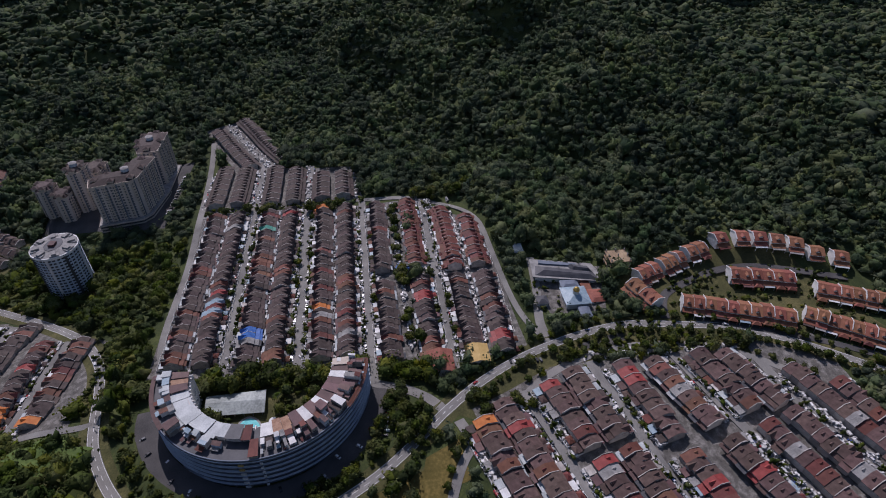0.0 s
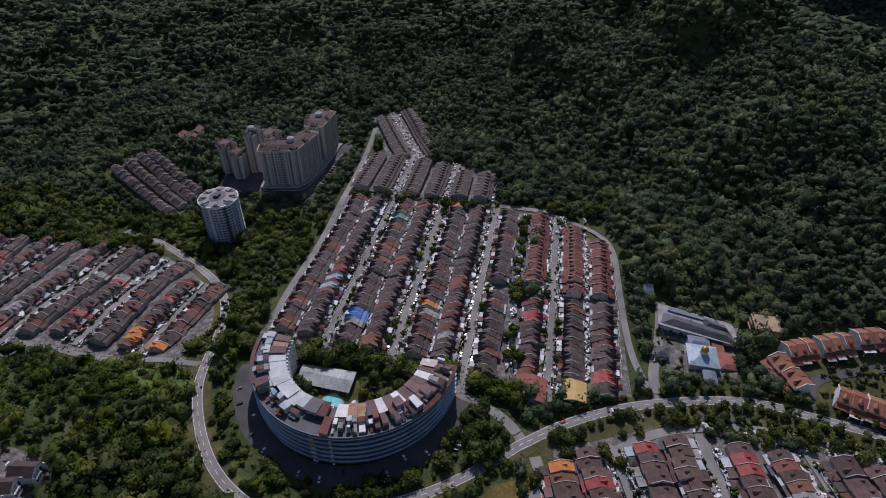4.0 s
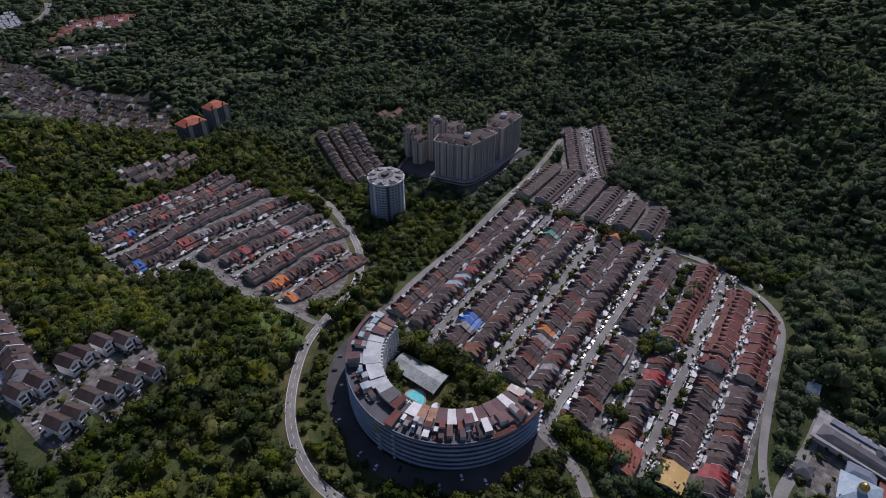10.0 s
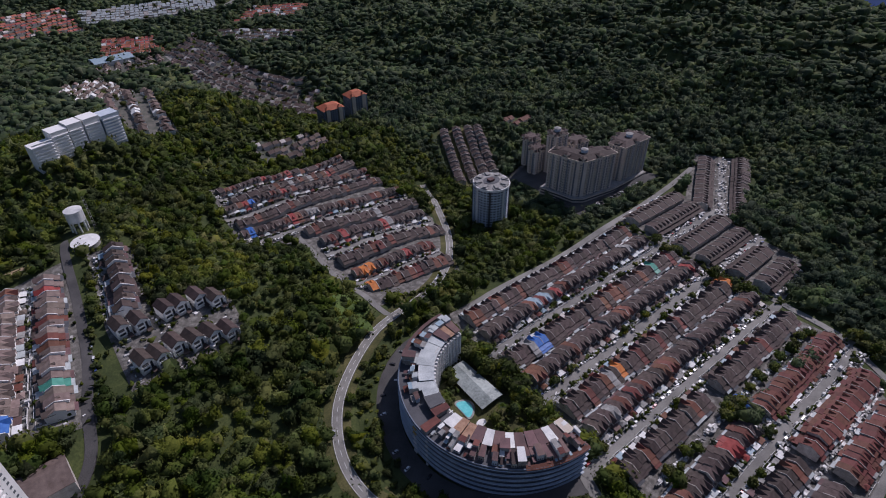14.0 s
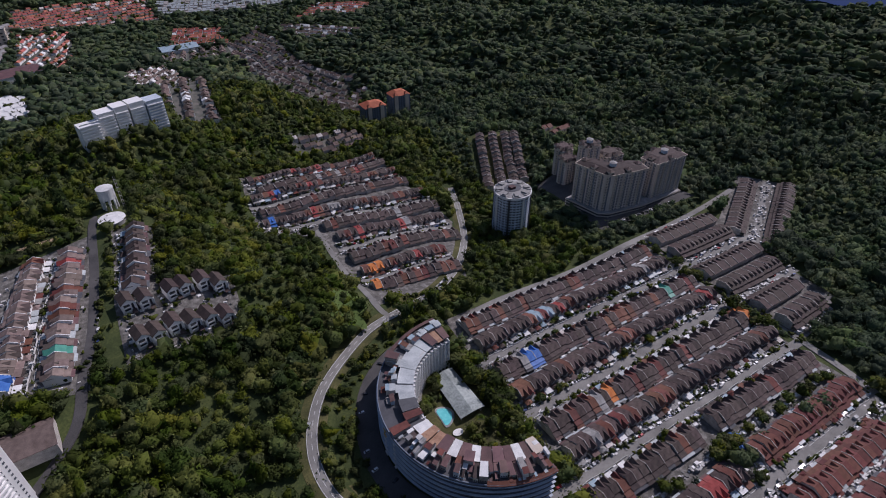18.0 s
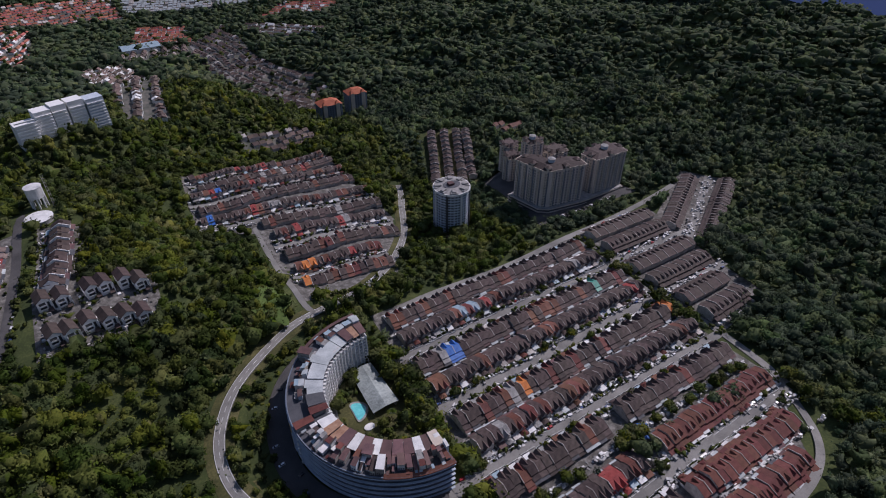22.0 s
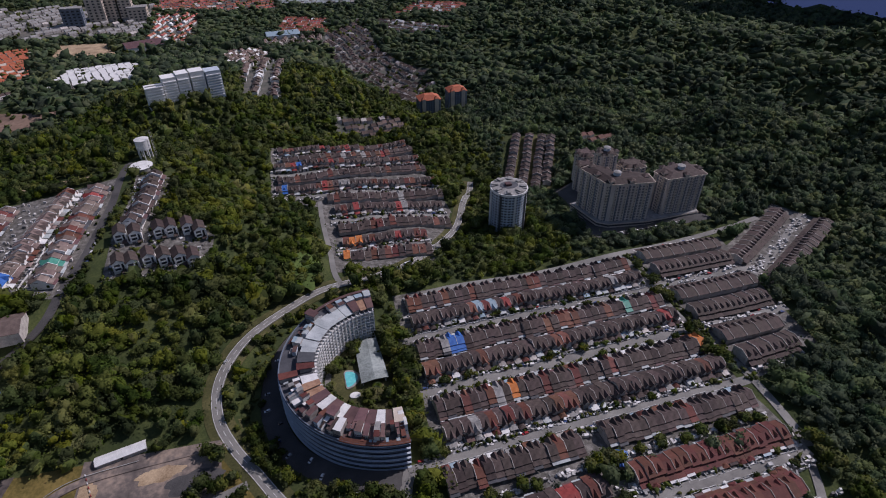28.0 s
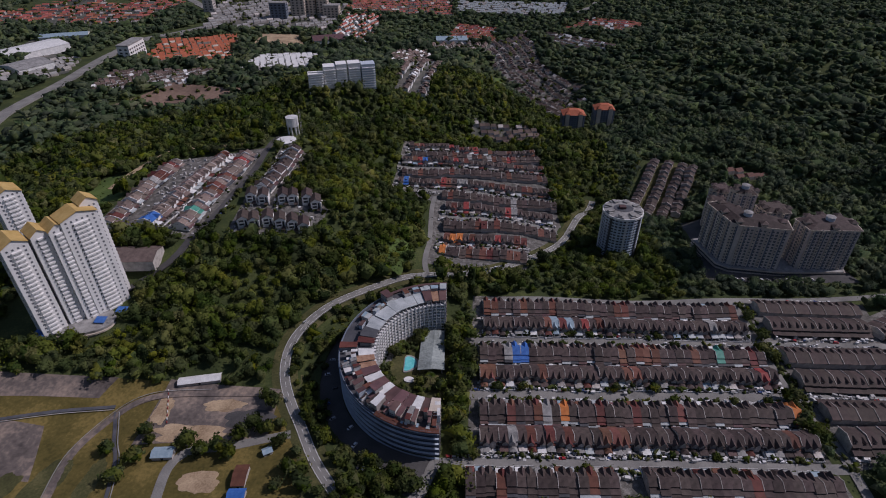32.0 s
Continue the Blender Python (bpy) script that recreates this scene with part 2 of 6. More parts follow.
# charcoal roof sheet; also paints the shade of open floors and a roof well
M_DARKSHEET_SHADE = mottled("charcoal_sheet_and_shade", (0.05, 0.052, 0.06), (0.1, 0.1, 0.11), 0.2, 0.6, 2, 0.1, rand=0.2)
M_ORANGE_BROWN = mottled("rusty_sheet_roof", (0.2, 0.1, 0.06), (0.42, 0.26, 0.17), 0.25, 0.7, 1.5, 0.1)
M_HALL = mottled("streaked_zinc_sheet", (0.13, 0.15, 0.145), (0.38, 0.42, 0.40), 0.09, 0.5, 0.7, 0.1, coords="Geometry")
M_TERRA_BRIGHT = mottled("orange_red_tile", (0.32, 0.08, 0.04), (0.5, 0.16, 0.08), 0.2, 0.7, 2)
M_TOWER = mottled("pale_blue_grey_paint", (0.36, 0.415, 0.49), (0.58, 0.64, 0.70), 0.1, 0.75, 0.9, 0.05)
M_CREAMGREY = mottled("faded_cream_paint", (0.48, 0.42, 0.38), (0.66, 0.59, 0.54), 0.06, 0.8, 0.8, 0.05)
M_GLASS = mottled("dark_window_glass", (0.025, 0.03, 0.036), (0.05, 0.055, 0.065), 0.3, 0.2, 3, 0, spec=0.5)
M_POOL = mottled("pool_water", (0.1, 0.5, 0.52), (0.2, 0.65, 0.66), 0.4, 0.1, 1.5, 0.1, spec=0.5)
M_GOLD = mottled("gold_dome", (0.5, 0.33, 0.08), (0.65, 0.45, 0.14), 0.6, 0.3, 3, 0, metal=0.8)


# ---- small mesh kit ----
class Geo:
    """Vertices and faces gathered for one mesh."""

    def __init__(self):
        self.v, self.f = [], []

    def add(self, vs, fs):
        k = len(self.v)
        self.v += vs
        self.f += [tuple(i + k for i in f) for f in fs]
        return self

    def hexa(self, low, high):
        """A solid between two quads of four corners each."""
        return self.add(list(low) + list(high), [(3, 2, 1, 0), (4, 5, 6, 7), (0, 1, 5, 4), (1, 2, 6, 5), (2, 3, 7, 6), (3, 0, 4, 7)])

    def box(self, x0, x1, y0, y1, z0, z1):
        return self.hexa([(x0, y0, z0), (x1, y0, z0), (x1, y1, z0), (x0, y1, z0)], [(x0, y0, z1), (x1, y0, z1), (x1, y1, z1), (x0, y1, z1)])

    def slab(self, corners, thick):
        """A tilted slab whose upper face has the four corners."""
        return self.hexa([(x, y, z - thick) for x, y, z in corners], corners)

    def gable_x(self, x0, x1, y0, y1, z0, z1, thick=0.22):
        """Two roof slabs with the ridge along x."""
        m = (y0 + y1) / 2
        self.slab([(x0, y0, z0), (x1, y0, z0), (x1, m, z1), (x0, m, z1)], thick)
        return self.slab([(x0, m, z1), (x1, m, z1), (x1, y1, z0), (x0, y1, z0)], thick)

    def gable_y(self, x0, x1, y0, y1, z0, z1, thick=0.2):
        m = (x0 + x1) / 2
        self.slab([(x0, y0, z0), (m, y0, z1), (m, y1, z1), (x0, y1, z0)], thick)
        return self.slab([(m, y0, z1), (x1, y0, z0), (x1, y1, z0), (m, y1, z1)], thick)

    def prism(self, ring, z0, z1):
        n = len(ring)
        return self.add([(x, y, z0) for x, y in ring] + [(x, y, z1) for x, y in ring],
                        [tuple(range(n))[::-1], tuple(range(n, 2 * n))] + [(i, (i + 1) % n, n + (i + 1) % n, n + i) for i in range(n)])

    def cone(self, ring, z0, top):
        n = len(ring)
        return self.add([(x, y, z0) for x, y in ring] + [top], [tuple(range(n))[::-1]] + [(i, (i + 1) % n, n) for i in range(n)])

    def tube(self, x, y, z0, z1, r0, r1, n=7):
        ring = [(math.cos(a * math.tau / n), math.sin(a * math.tau / n)) for a in range(n)]
        return self.add([(x + r0 * c, y + r0 * s, z0) for c, s in ring] + [(x + r1 * c, y + r1 * s, z1) for c, s in ring],
                        [tuple(range(n))[::-1], tuple(range(n, 2 * n))] + [(i, (i + 1) % n, n + (i + 1) % n, n + i) for i in range(n)])

    def mesh(self, name, mat):
        me = bpy.data.meshes.new(name)
        me.from_pydata(self.v, [], self.f)
        me.materials.append(mat)
        return me


def thing(name, data=None, m=None, label="", category="", group="", kind=""):
    ob = new(name, data)
    if m is not None:
        ob.matrix_basis = m
    return tagged(ob, label, category, group, kind)


def part(name, geo, mat, parent, label="", m=None, kind=""):
    me = geo if isinstance(geo, bpy.types.Mesh) else geo.mesh(name, mat)
    ob = new(name, me)
    ob.parent = parent
    if m is not None:
        ob.matrix_basis = m
    return tagged(ob, label, kind=kind)


def ring(cx, cy, r, n, a0=0.0, ry=None):
    return [(cx + r * math.cos(a0 + i * math.tau / n), cy + (ry or r) * math.sin(a0 + i * math.tau / n)) for i in range(n)]


# ---- ground ----
# levels of the quarters: place and height
LEVELS = (
    (20, 60, 0), (120, 0, 0), (230, -60, 0), (230, 50, -2), (30, -130, 3), (220, -125, 4), (0, 0, 0), (-62, 0, -1),
    (300, 20, -4), (390, 50, -8), (460, 80, -8), (370, -88, 4), (518, -33, 20), (540, 178, 16), (508, 452, -15), (456, -221, 68),
    (600, -80, 75), (213, -241, 28), (139, -398, 38), (171, 196, -28), (260, -419, 62), (350, -330, 74),
    (285, 165, -12), (340, 160, -9), (285, 228, -13), (345, 215, -14), (245, 277, -42), (176, 305, -40), (0, 190, -10), (-30, 300, -9),
    (100, 280, -14), (60, 425, -26), (30, 380, -8), (-12, 372, 2), (72, 388, -16), (210, 580, -50), (167, 739, -66), (357, 728, -40), (15, 1108, -40), (-200, 1024, -30), (-126, 40, 13),
    (-156, 106, 24), (-76, 145, 18), (-53, 90, 8), (-180, 300, 44), (-150, 180, 36), (-122, 140, 29), (-120, 174, 34), (-166, 140, 33),
    (-175, 200, 37), (-240, 200, 38), (-250, 120, 36), (-108, 395, 26), (-147, 470, 52), (-16, 503, 8), (-140, -44, 2), (-251, 5, 6),
    (-220, -70, 0), (-320, -100, -2), (-232, 40, 14), (-43, -140, 9), (-23, -221, 15), (-30, -339, 18), (-150, -250, 10), (74, -235, 8),
    (51, -287, 16), (20, -400, 18), (-391, 545, -10), (-486, 986, -20), (-500, 300, 0), (600, 900, 0),
)
# the eastern hills: spurs, crests and the land that falls away behind them
HILLS = (
    (665, 155, 36), (610, 35, 22), (574, 301, 10), (310, 520, -30), (396, 679, -36), (459, -101, 14), (521, -151, 80), (713, -84, 86),
    (528, 510, -11), (314, 766, -33), (751, 376, 40), (499, 575, -15), (507, 60, 8), (454, 641, -10), (571, 577, 3), (705, 573, 20),
    (619, 677, 22), (-19, 628, 14), (447, 426, -18), (220, -601, 74), (316, -557, 82), (423, -472, 90), (492, -420, 114), (580, -300, 142),
    (700, -250, 165), (330, -700, 25), (440, -780, 0), (600, -640, 20), (850, -470, 30), (900, -700, -20), (862, 359, 62), (975, 267, 60), (1000, 0, 105),
    (1150, 480, -30), (1260, 240, -30), (1050, 800, -20), (1250, -100, 20),
)
# round places that are built up and smooth: place and reach
BUILT = ((120, -20, 190), (0, 0, 150), (60, 290, 190), (-70, -280, 170), (40, -380, 150), (-230, 180, 170), (-180, -70, 170), (290, 190, 130),
         (390, 60, 100), (70, -240, 70), (0, 1050, 420), (-600, 850, 480), (210, 560, 110), (-150, 470, 70), (-180, 310, 60), (-40, 640, 150), (300, -20, 60))


def height(x, y):
    x, y = np.asarray(x, float), np.asarray(y, float)
    top, low = np.zeros(x.shape), np.zeros(x.shape)
    for a, b, c in LEVELS + HILLS:
        w = 1 / ((x - a) ** 2 + (y - b) ** 2 + 900.0) ** 1.75
        top += w * c
        low += w
    # gullies and knolls of the wild slopes
    wild = np.ones(x.shape)
    for a, b, r in BUILT:
        wild = wild * np.clip((np.hypot(x - a, y - b) - r) / 90.0, 0, 1)
    u, v = x + 24 * np.sin(y / 71 + 1.0), y + 24 * np.sin(x / 63)
    knolls = 8.0 * np.sin(u / 37) * np.sin(v / 43 + 0.7) + 4.5 * np.sin((u + v) / 26 + 2.0) + 3.0 * np.sin((u - 1.7 * v) / 21)
    return top / low + wild * knolls


def hz(x, y):
    return float(height(x, y))


def sheet_axis(lo, hi, step, far):
    core = list(np.arange(lo, hi + 1, step))
    out, d, x = [], step, hi
    while x < far:
        d *= 1.35
        x += d
        out.append(x)
    inn, d, x = [], step, lo
    while x > -far:
        d *= 1.35
        x -= d
        inn.append(x)
    return np.array(inn[::-1] + core + out)


GX, GY = sheet_axis(-420, 1000, 8, 4500), sheet_axis(-700, 1250, 8, 4500)
gx, gy = np.meshgrid(GX, GY, indexing="ij")
gz = height(gx, gy)
vs = np.stack([gx.ravel(), gy.ravel(), gz.ravel()], 1)
a, b = np.meshgrid(np.arange(len(GX) - 1), np.arange(len(GY) - 1), indexing="ij")
k = (a * len(GY) + b).ravel()
fs = np.stack([k, k + len(GY), k + len(GY) + 1, k + 1], 1)


def big_mesh(name, vs, fs, mat, smooth=False):
    me = bpy.data.meshes.new(name)
    n, s = fs.shape
    me.vertices.add(len(vs))
    me.vertices.foreach_set("co", vs.astype(np.float32).ravel())
    me.loops.add(n * s)
    me.loops.foreach_set("vertex_index", fs.astype(np.int32).ravel())
    me.polygons.add(n)
    me.polygons.foreach_set("loop_start", np.arange(0, n * s, s, dtype=np.int32))
    if smooth:
        me.polygons.foreach_set("use_smooth", np.ones(n, dtype=bool))
    me.materials.append(mat)
    me.update(calc_edges=True)
    return me


thing("ground", big_mesh("ground", vs, fs, M_SOIL, True), label="dark green hilly forest floor with undergrowth", category="ground", kind="structure")


def smooth_line(pts, step=4.0):
    """A Catmull-Rom line through the points, cut to even steps."""
    p = np.array([pts[0]] + list(pts) + [pts[-1]], float)
    out = []
    for i in range(1, len(p) - 2):
        n = max(2, int(np.linalg.norm(p[i + 1] - p[i]) / step))
        for t in np.arange(n) / n:
            out.append(0.5 * (2 * p[i] + (p[i + 1] - p[i - 1]) * t + (2 * p[i - 1] - 5 * p[i] + 4 * p[i + 1] - p[i + 2]) * t * t + (3 * p[i] - p[i - 1] - 3 * p[i + 1] + p[i + 2]) * t ** 3))
    return np.array(out + [p[-2]])


ROADS = []  # lines and half widths, kept clear of trees


def strip(name, pts, width, mat, lift, label="", category="road", across=4, keep=True, parent=None, side=0.0):
    line = smooth_line(pts)
    d = np.gradient(line, axis=0)
    d /= np.linalg.norm(d, axis=1)[:, None] + 1e-9
    nrm = np.stack([-d[:, 1], d[:, 0]], 1)
    rows = [line + nrm * (side + width * (s / across - 0.5)) for s in range(across + 1)]
    z = np.max([height(r[:, 0], r[:, 1]) for r in rows], axis=0) + lift
    g = Geo()
    n = len(line)
    for r in rows:
        g.v += [(float(q[0]), float(q[1]), float(h)) for q, h in zip(r, z)]
    for s in range(across):
        g.f += [(s * n + i, s * n + i + 1, (s + 1) * n + i + 1, (s + 1) * n + i)[::-1] for i in range(n - 1)]
    # outer skirts give the slab its thickness
    for s, flip in ((0, 1), (across, 0)):
        k = len(g.v)
        g.v += [(x, y, zz - lift - 0.5) for x, y, zz in g.v[s * n:(s + 1) * n]]
        for i in range(n - 1):
            q = (s * n + i, s * n + i + 1, k + i + 1, k + i)
            g.f.append(q if flip else q[::-1])
    if keep:
        ROADS.append((line, width / 2))
    if parent is not None:
        return part(name, g, mat, parent)
    return thing(name, g.mesh(name, mat), label=label, category=category, kind="structure")


PADS = []  # built-up quarters, kept clear of trees


def pad(name, corners, mat, lift, label, category="pavement", keep=True, step=7.0):
    """A draped patch of ground over a four-cornered quarter."""
    c = np.array(corners, float)
    nu = max(2, int(max(np.linalg.norm(c[1] - c[0]), np.linalg.norm(c[2] - c[3])) / step))
    nv = max(2, int(max(np.linalg.norm(c[3] - c[0]), np.linalg.norm(c[2] - c[1])) / step))
    u, v = np.meshgrid(np.linspace(0, 1, nu + 1), np.linspace(0, 1, nv + 1), indexing="ij")
    w = [(1 - u) * (1 - v), u * (1 - v), u * v, (1 - u) * v]
    x, y = sum(w[i] * c[i, 0] for i in range(4)), sum(w[i] * c[i, 1] for i in range(4))
    z = height(x, y) + lift
    a, b = np.meshgrid(np.arange(nu), np.arange(nv), indexing="ij")
    k = (a * (nv + 1) + b).ravel()
    fs = np.stack([k, k + nv + 1, k + nv + 2, k + 1], 1)
    if (c[1, 0] - c[0, 0]) * (c[3, 1] - c[0, 1]) - (c[1, 1] - c[0, 1]) * (c[3, 0] - c[0, 0]) < 0:
        fs = fs[:, ::-1]
    if keep:
        PADS.append(c)
    return thing(name, big_mesh(name, np.stack([x.ravel(), y.ravel(), z.ravel()], 1), fs, mat, True), label=label, category=category, kind="structure")


TILT = 0.028  # the main estate's rows run a little north of east


def est(x, y):
    """A place in the main estate, y as it is at x = 20."""
    return (x, y + TILT * (x - 20))


pad("estate_ground", [est(20, -112), est(238, -112), est(240, 86), est(26, 86)], M_LOT, 0.12, "cemented yards and back lanes of a terrace estate")
pad("estate_ground_south", [(16, -190), (182, -180), (238, -120), (20, -112)], M_LOT, 0.14, "cemented yards and back lanes of a terrace estate")
# main road round the curved block, and the roads that leave it
MAIN_W = [(-30, -122), (-50, -101), (-68, -78), (-83, -52), (-96, -30), (-105, -8), (-106, 14), (-99, 36), (-85, 58), (-62, 80), (-36, 97), (-11, 106), (20, 115), (48, 126), (80, 152), (116, 200), (140, 250), (160, 290), (172, 320)]
SOUTH_LANE = [(-92, -118), (-66, -130), (-44, -151), (-25, -178), (-9, -203), (3, -238), (6, -272), (-1, -312), (-18, -345), (-40, -372)]
MAIN_S = [(-150, -30), (-110, -55), (-75, -79), (-57, -95), (-32, -120), (-10, -147), (4, -172), (15, -203), (25, -238), (28, -268), (22, -305), (14, -340), (3, -366), (-14, -394), (-40, -428)]
strip("road_main_west", MAIN_W, 6.9, M_PALE, 0.35, "pale two-lane road with white centre line")
strip("road_main_south", MAIN_S[4:], 7.2, M_PALE, 0.35, "pale grey two-lane road with painted lines")
strip("road_south_lane", SOUTH_LANE, 6, M_PALE, 0.4, "pale lane along the edge of the south estate", "street")
strip("road_block_access", [(4, -72), (-1, -84), (-6, -97), (-17, -112), (-29, -122)], 7, M_PALE, 0.4, "pale side road to the curved block")
strip("road_mosque", [(18, -206), (41, -205), (60, -208), (87, -213), (120, -216)], 7, M_PALE, 0.4, "narrow pale lane to the mosque")
strip("road_estate_north", [(40, 78), est(67, 83), est(158, 84), est(238, 88), (343, 104), (409, 113)], 6, M_PALE, 0.4, "pale estate edge road")
STREETS = (("road_street_a", 34, 20, 345), ("road_street_b", -20, 18, 330), ("road_street_c", -75, 2, 250), ("road_street_d", -134, 8, 238))
for nm, y, x0, x1 in STREETS:
    strip(nm, [est(x0, y), est((x0 + x1) / 2, y), est(x1, y)], 7, M_PALE, 0.4, "pale concrete estate street with parked cars", "street")
strip("road_estate_south", [(24, -205), (40, -197), (70, -190), (130, -184), (180, -178), (215, -160), (236, -128)], 5, M_PALE, 0.4, "pale estate edge road")
strip("road_estate_cross", [(240, 92), (240, 40), (240, -14), (248, -66), (240, -126)], 6, M_PALE, 0.45, "pale cross street between two estates")
strip("road_upper", [(-190, 310), (-195, 296), (-204, 183), (-214, 132), (-222, 92), (-250, 62)], 6.5, M_ASPHALT, 0.4, "grey estate road with parked cars")
strip("path_field", [(-214, -110), (-218, -75), (-206, -48), (-187, -33), (-150, -27), (-101, -26)], 5, M_YARD, 0.3, "narrow tarmac path across the field", "path")
strip("path_park", [(-150, -112), (-154, -84), (-145, -71), (-125, -68), (-103, -62), (-88, -58)], 6, M_PALE, 0.3, "narrow tarmac lane", "path")
strip("road_northeast", [(338, 34), (352, 42), (456, 104)], 6.5, M_PALE, 0.4, "pale street between two rows of houses", "street")



def painted(name, pts, off, width, label, dash=0.0, lift=0.37, mat=M_LINE):
    """A painted line beside or along a road; dash: metres of paint and of gap."""
    line = smooth_line(pts, 2.0)
    d = np.gradient(line, axis=0)
    d /= np.linalg.norm(d, axis=1)[:, None] + 1e-9
    n = np.stack([-d[:, 1], d[:, 0]], 1)
    z = np.max([height(*(line + n * s).T) for s in (-4.2, -2, 0, 2, 4.2)], axis=0) + lift
    g = Geo()
    for i in range(len(line) - 1):
        if dash and int(i * 2.0 / dash) % 2:
            continue
        p = [line[i] + n[i] * (off - width / 2), line[i + 1] + n[i + 1] * (off - width / 2), line[i + 1] + n[i + 1] * (off + width / 2), line[i] + n[i] * (off + width / 2)]
        q = [(*p[0], z[i]), (*p[1], z[i + 1]), (*p[2], z[i + 1]), (*p[3], z[i])]
        g.hexa([(x, y, h - 0.03) for x, y, h in q], q)
    return thing(name, g.mesh(name, mat), label=label, category="road marking", kind="structure")


for pts, nm in ((MAIN_W, "west"), (MAIN_S[4:], "south")):
    for off in (-3.05, 3.05):
        painted("road_edge_line_" + nm, pts, off, 0.24, "white edge line of the main road", 0.0, 0.39)
    painted("road_centre_line_" + nm, pts, 0, 0.24, "white dashed centre line of the main road", 4.0, 0.39)
    for s in (-1, 1):
        strip("verge_" + nm, pts, 5, M_VERGE, 0.16, "rough brownish grass verge", "grass", across=2, side=s * 6.1)

# ---- other roads and quarters ----
strip("road_hill_estate_west", [(-13, 107), (-16, 124), (-15, 170), (-16, 232), (-14, 268)], 4.6, M_PALE, 0.4, "pale estate edge road")
W_STREETS = [((-55, 362), (113, 394)), ((-62, 329), (118, 342)), ((-64, 284), (122, 277)), ((-8, 224), (114, 221)), ((-9, 168), (80, 160))]
for nm, (p, q) in zip("abcdef", W_STREETS):
    strip("road_valley_street_" + nm, [p, ((p[0] + q[0]) / 2, (p[1] + q[1]) / 2), q], 7, M_PALE, 0.4, "pale valley estate street", "street")
pad("valley_estate_ground", [(-14, 122), (72, 126), (120, 232), (-15, 250)], M_LOT, 0.12, "cemented yards of the valley estate")
pad("valley_estate_ground_upper", [(-62, 284), (-12, 250), (120, 228), (112, 350)], M_LOT, 0.14, "cemented yards of the valley estate")
pad("valley_estate_ground_far", [(-64, 286), (112, 300), (114, 412), (-58, 384)], M_LOT, 0.16, "cemented yards of the valley estate")
pad("south_estate_ground", [(-30, -140), (-135, -168), (-135, -400), (0, -400)], M_LOT, 0.12, "cemented yards of the south estate")
pad("roadside_verge", [(-70, -100), (-44, -148), (-90, -118), (-88, -92)], M_VERGE, 0.1, "rough grass beside the road", "grass")
pad("roadside_verge_bend", [(-30, -124), (16, -200), (-10, -203), (-44, -150)], M_VERGE, 0.11, "rough grass between road and lane", "grass")
pad("roadside_verge_lower", [(16, -200), (28, -268), (4, -272), (-10, -203)], M_VERGE, 0.12, "rough grass between road and lane", "grass")
pad("roadside_verge_far", [(28, -268), (12, -345), (-18, -345), (4, -272)], M_VERGE, 0.13, "rough grass between road and lane", "grass")
pad("roadside_parking", [(8, -226), (18, -226), (21, -262), (10, -262)], M_ASPHALT, 0.2, "strip of tarmac with parked cars")
pad("marked_car_park", [(1, -184), (10, -182), (18, -204), (12, -206)], M_ASPHALT, 0.3, "small marked car park beside the road")
pad("south_estate_ground_edge", [(-30, -140), (0, -400), (-3, -330), (-5, -200)], M_LOT, 0.14, "cemented yards of the south estate")
pad("upper_estate_ground", [(-312, 118), (-212, 116), (-196, 285), (-302, 268)], M_LOT, 0.12, "cemented yards of the hilltop estate")
pad("terracotta_ground", [(40, -286), (82, -282), (104, -420), (-24, -466)], M_VERGE, 0.12, "grassy ground of the townhouse estate", "grass", keep=False)
strip("road_townhouses", [(29, -300), (42, -303), (56, -312), (66, -335), (72, -365), (70, -400), (62, -430), (50, -462)], 7, M_ASPHALT, 0.4, "grey estate road", "street")
strip("road_townhouses_lower", [(25, -322), (-4, -394), (-30, -440)], 6, M_ASPHALT, 0.4, "grey estate road", "street")
pad("mosque_ground", [(46, -216), (110, -212), (100, -272), (48, -260)], M_LOT, 0.12, "paved mosque compound")
pad("dark_estate_ground", [(246, -70), (316, -60), (350, 96), (246, 92)], M_LOT, 0.12, "cemented yards of the upper estate")
pad("northeast_ground", [(336, 14), (476, 84), (440, 130), (330, 72)], M_LOT, 0.12, "cemented yards beside two rows of houses")
pad("apartment_ground", [(236, 130), (368, 128), (352, 246), (256, 272)], M_ASPHALT, 0.12, "tarmac car park round the apartment slabs")
pad("playing_field", [(-312, -125), (-64, -122), (-98, -22), (-312, -16)], M_GRASS, 0.12, "dry mown grass field", "grass")
pad("gravel_yard", [(-184, -68), (-102, -62), (-104, -22), (-180, -18)], M_YARD, 0.24, "worn grey tarmac and gravel yard")


def patch(name, cx, cy, rx, ry, mat, lift, label, category="ground", seed=0, ang=0.0):
    """A draped patch with an uneven edge."""
    g = Geo()
    n, c, s = 40, math.cos(radians(ang)), math.sin(radians(ang))
    g.v.append((cx, cy, hz(cx, cy) + lift))
    for k in (0.5, 1.0):
        for i in range(n):
            t = i * math.tau / n
            f = k * (1 + 0.35 * noise.noise((2.2 * math.cos(t), 2.2 * math.sin(t), seed + 0.5)) + 0.15 * noise.noise((7 * math.cos(t), 7 * math.sin(t), seed)))
            u, v = rx * f * math.cos(t), ry * f * math.sin(t)
            x, y = cx + c * u - s * v, cy + s * u + c * v
            g.v.append((x, y, hz(x, y) + lift))
    g.f += [(0, 1 + i, 1 + (i + 1) % n) for i in range(n)] + [(1 + i, 1 + n + i, 1 + n + (i + 1) % n, 1 + (i + 1) % n) for i in range(n)]
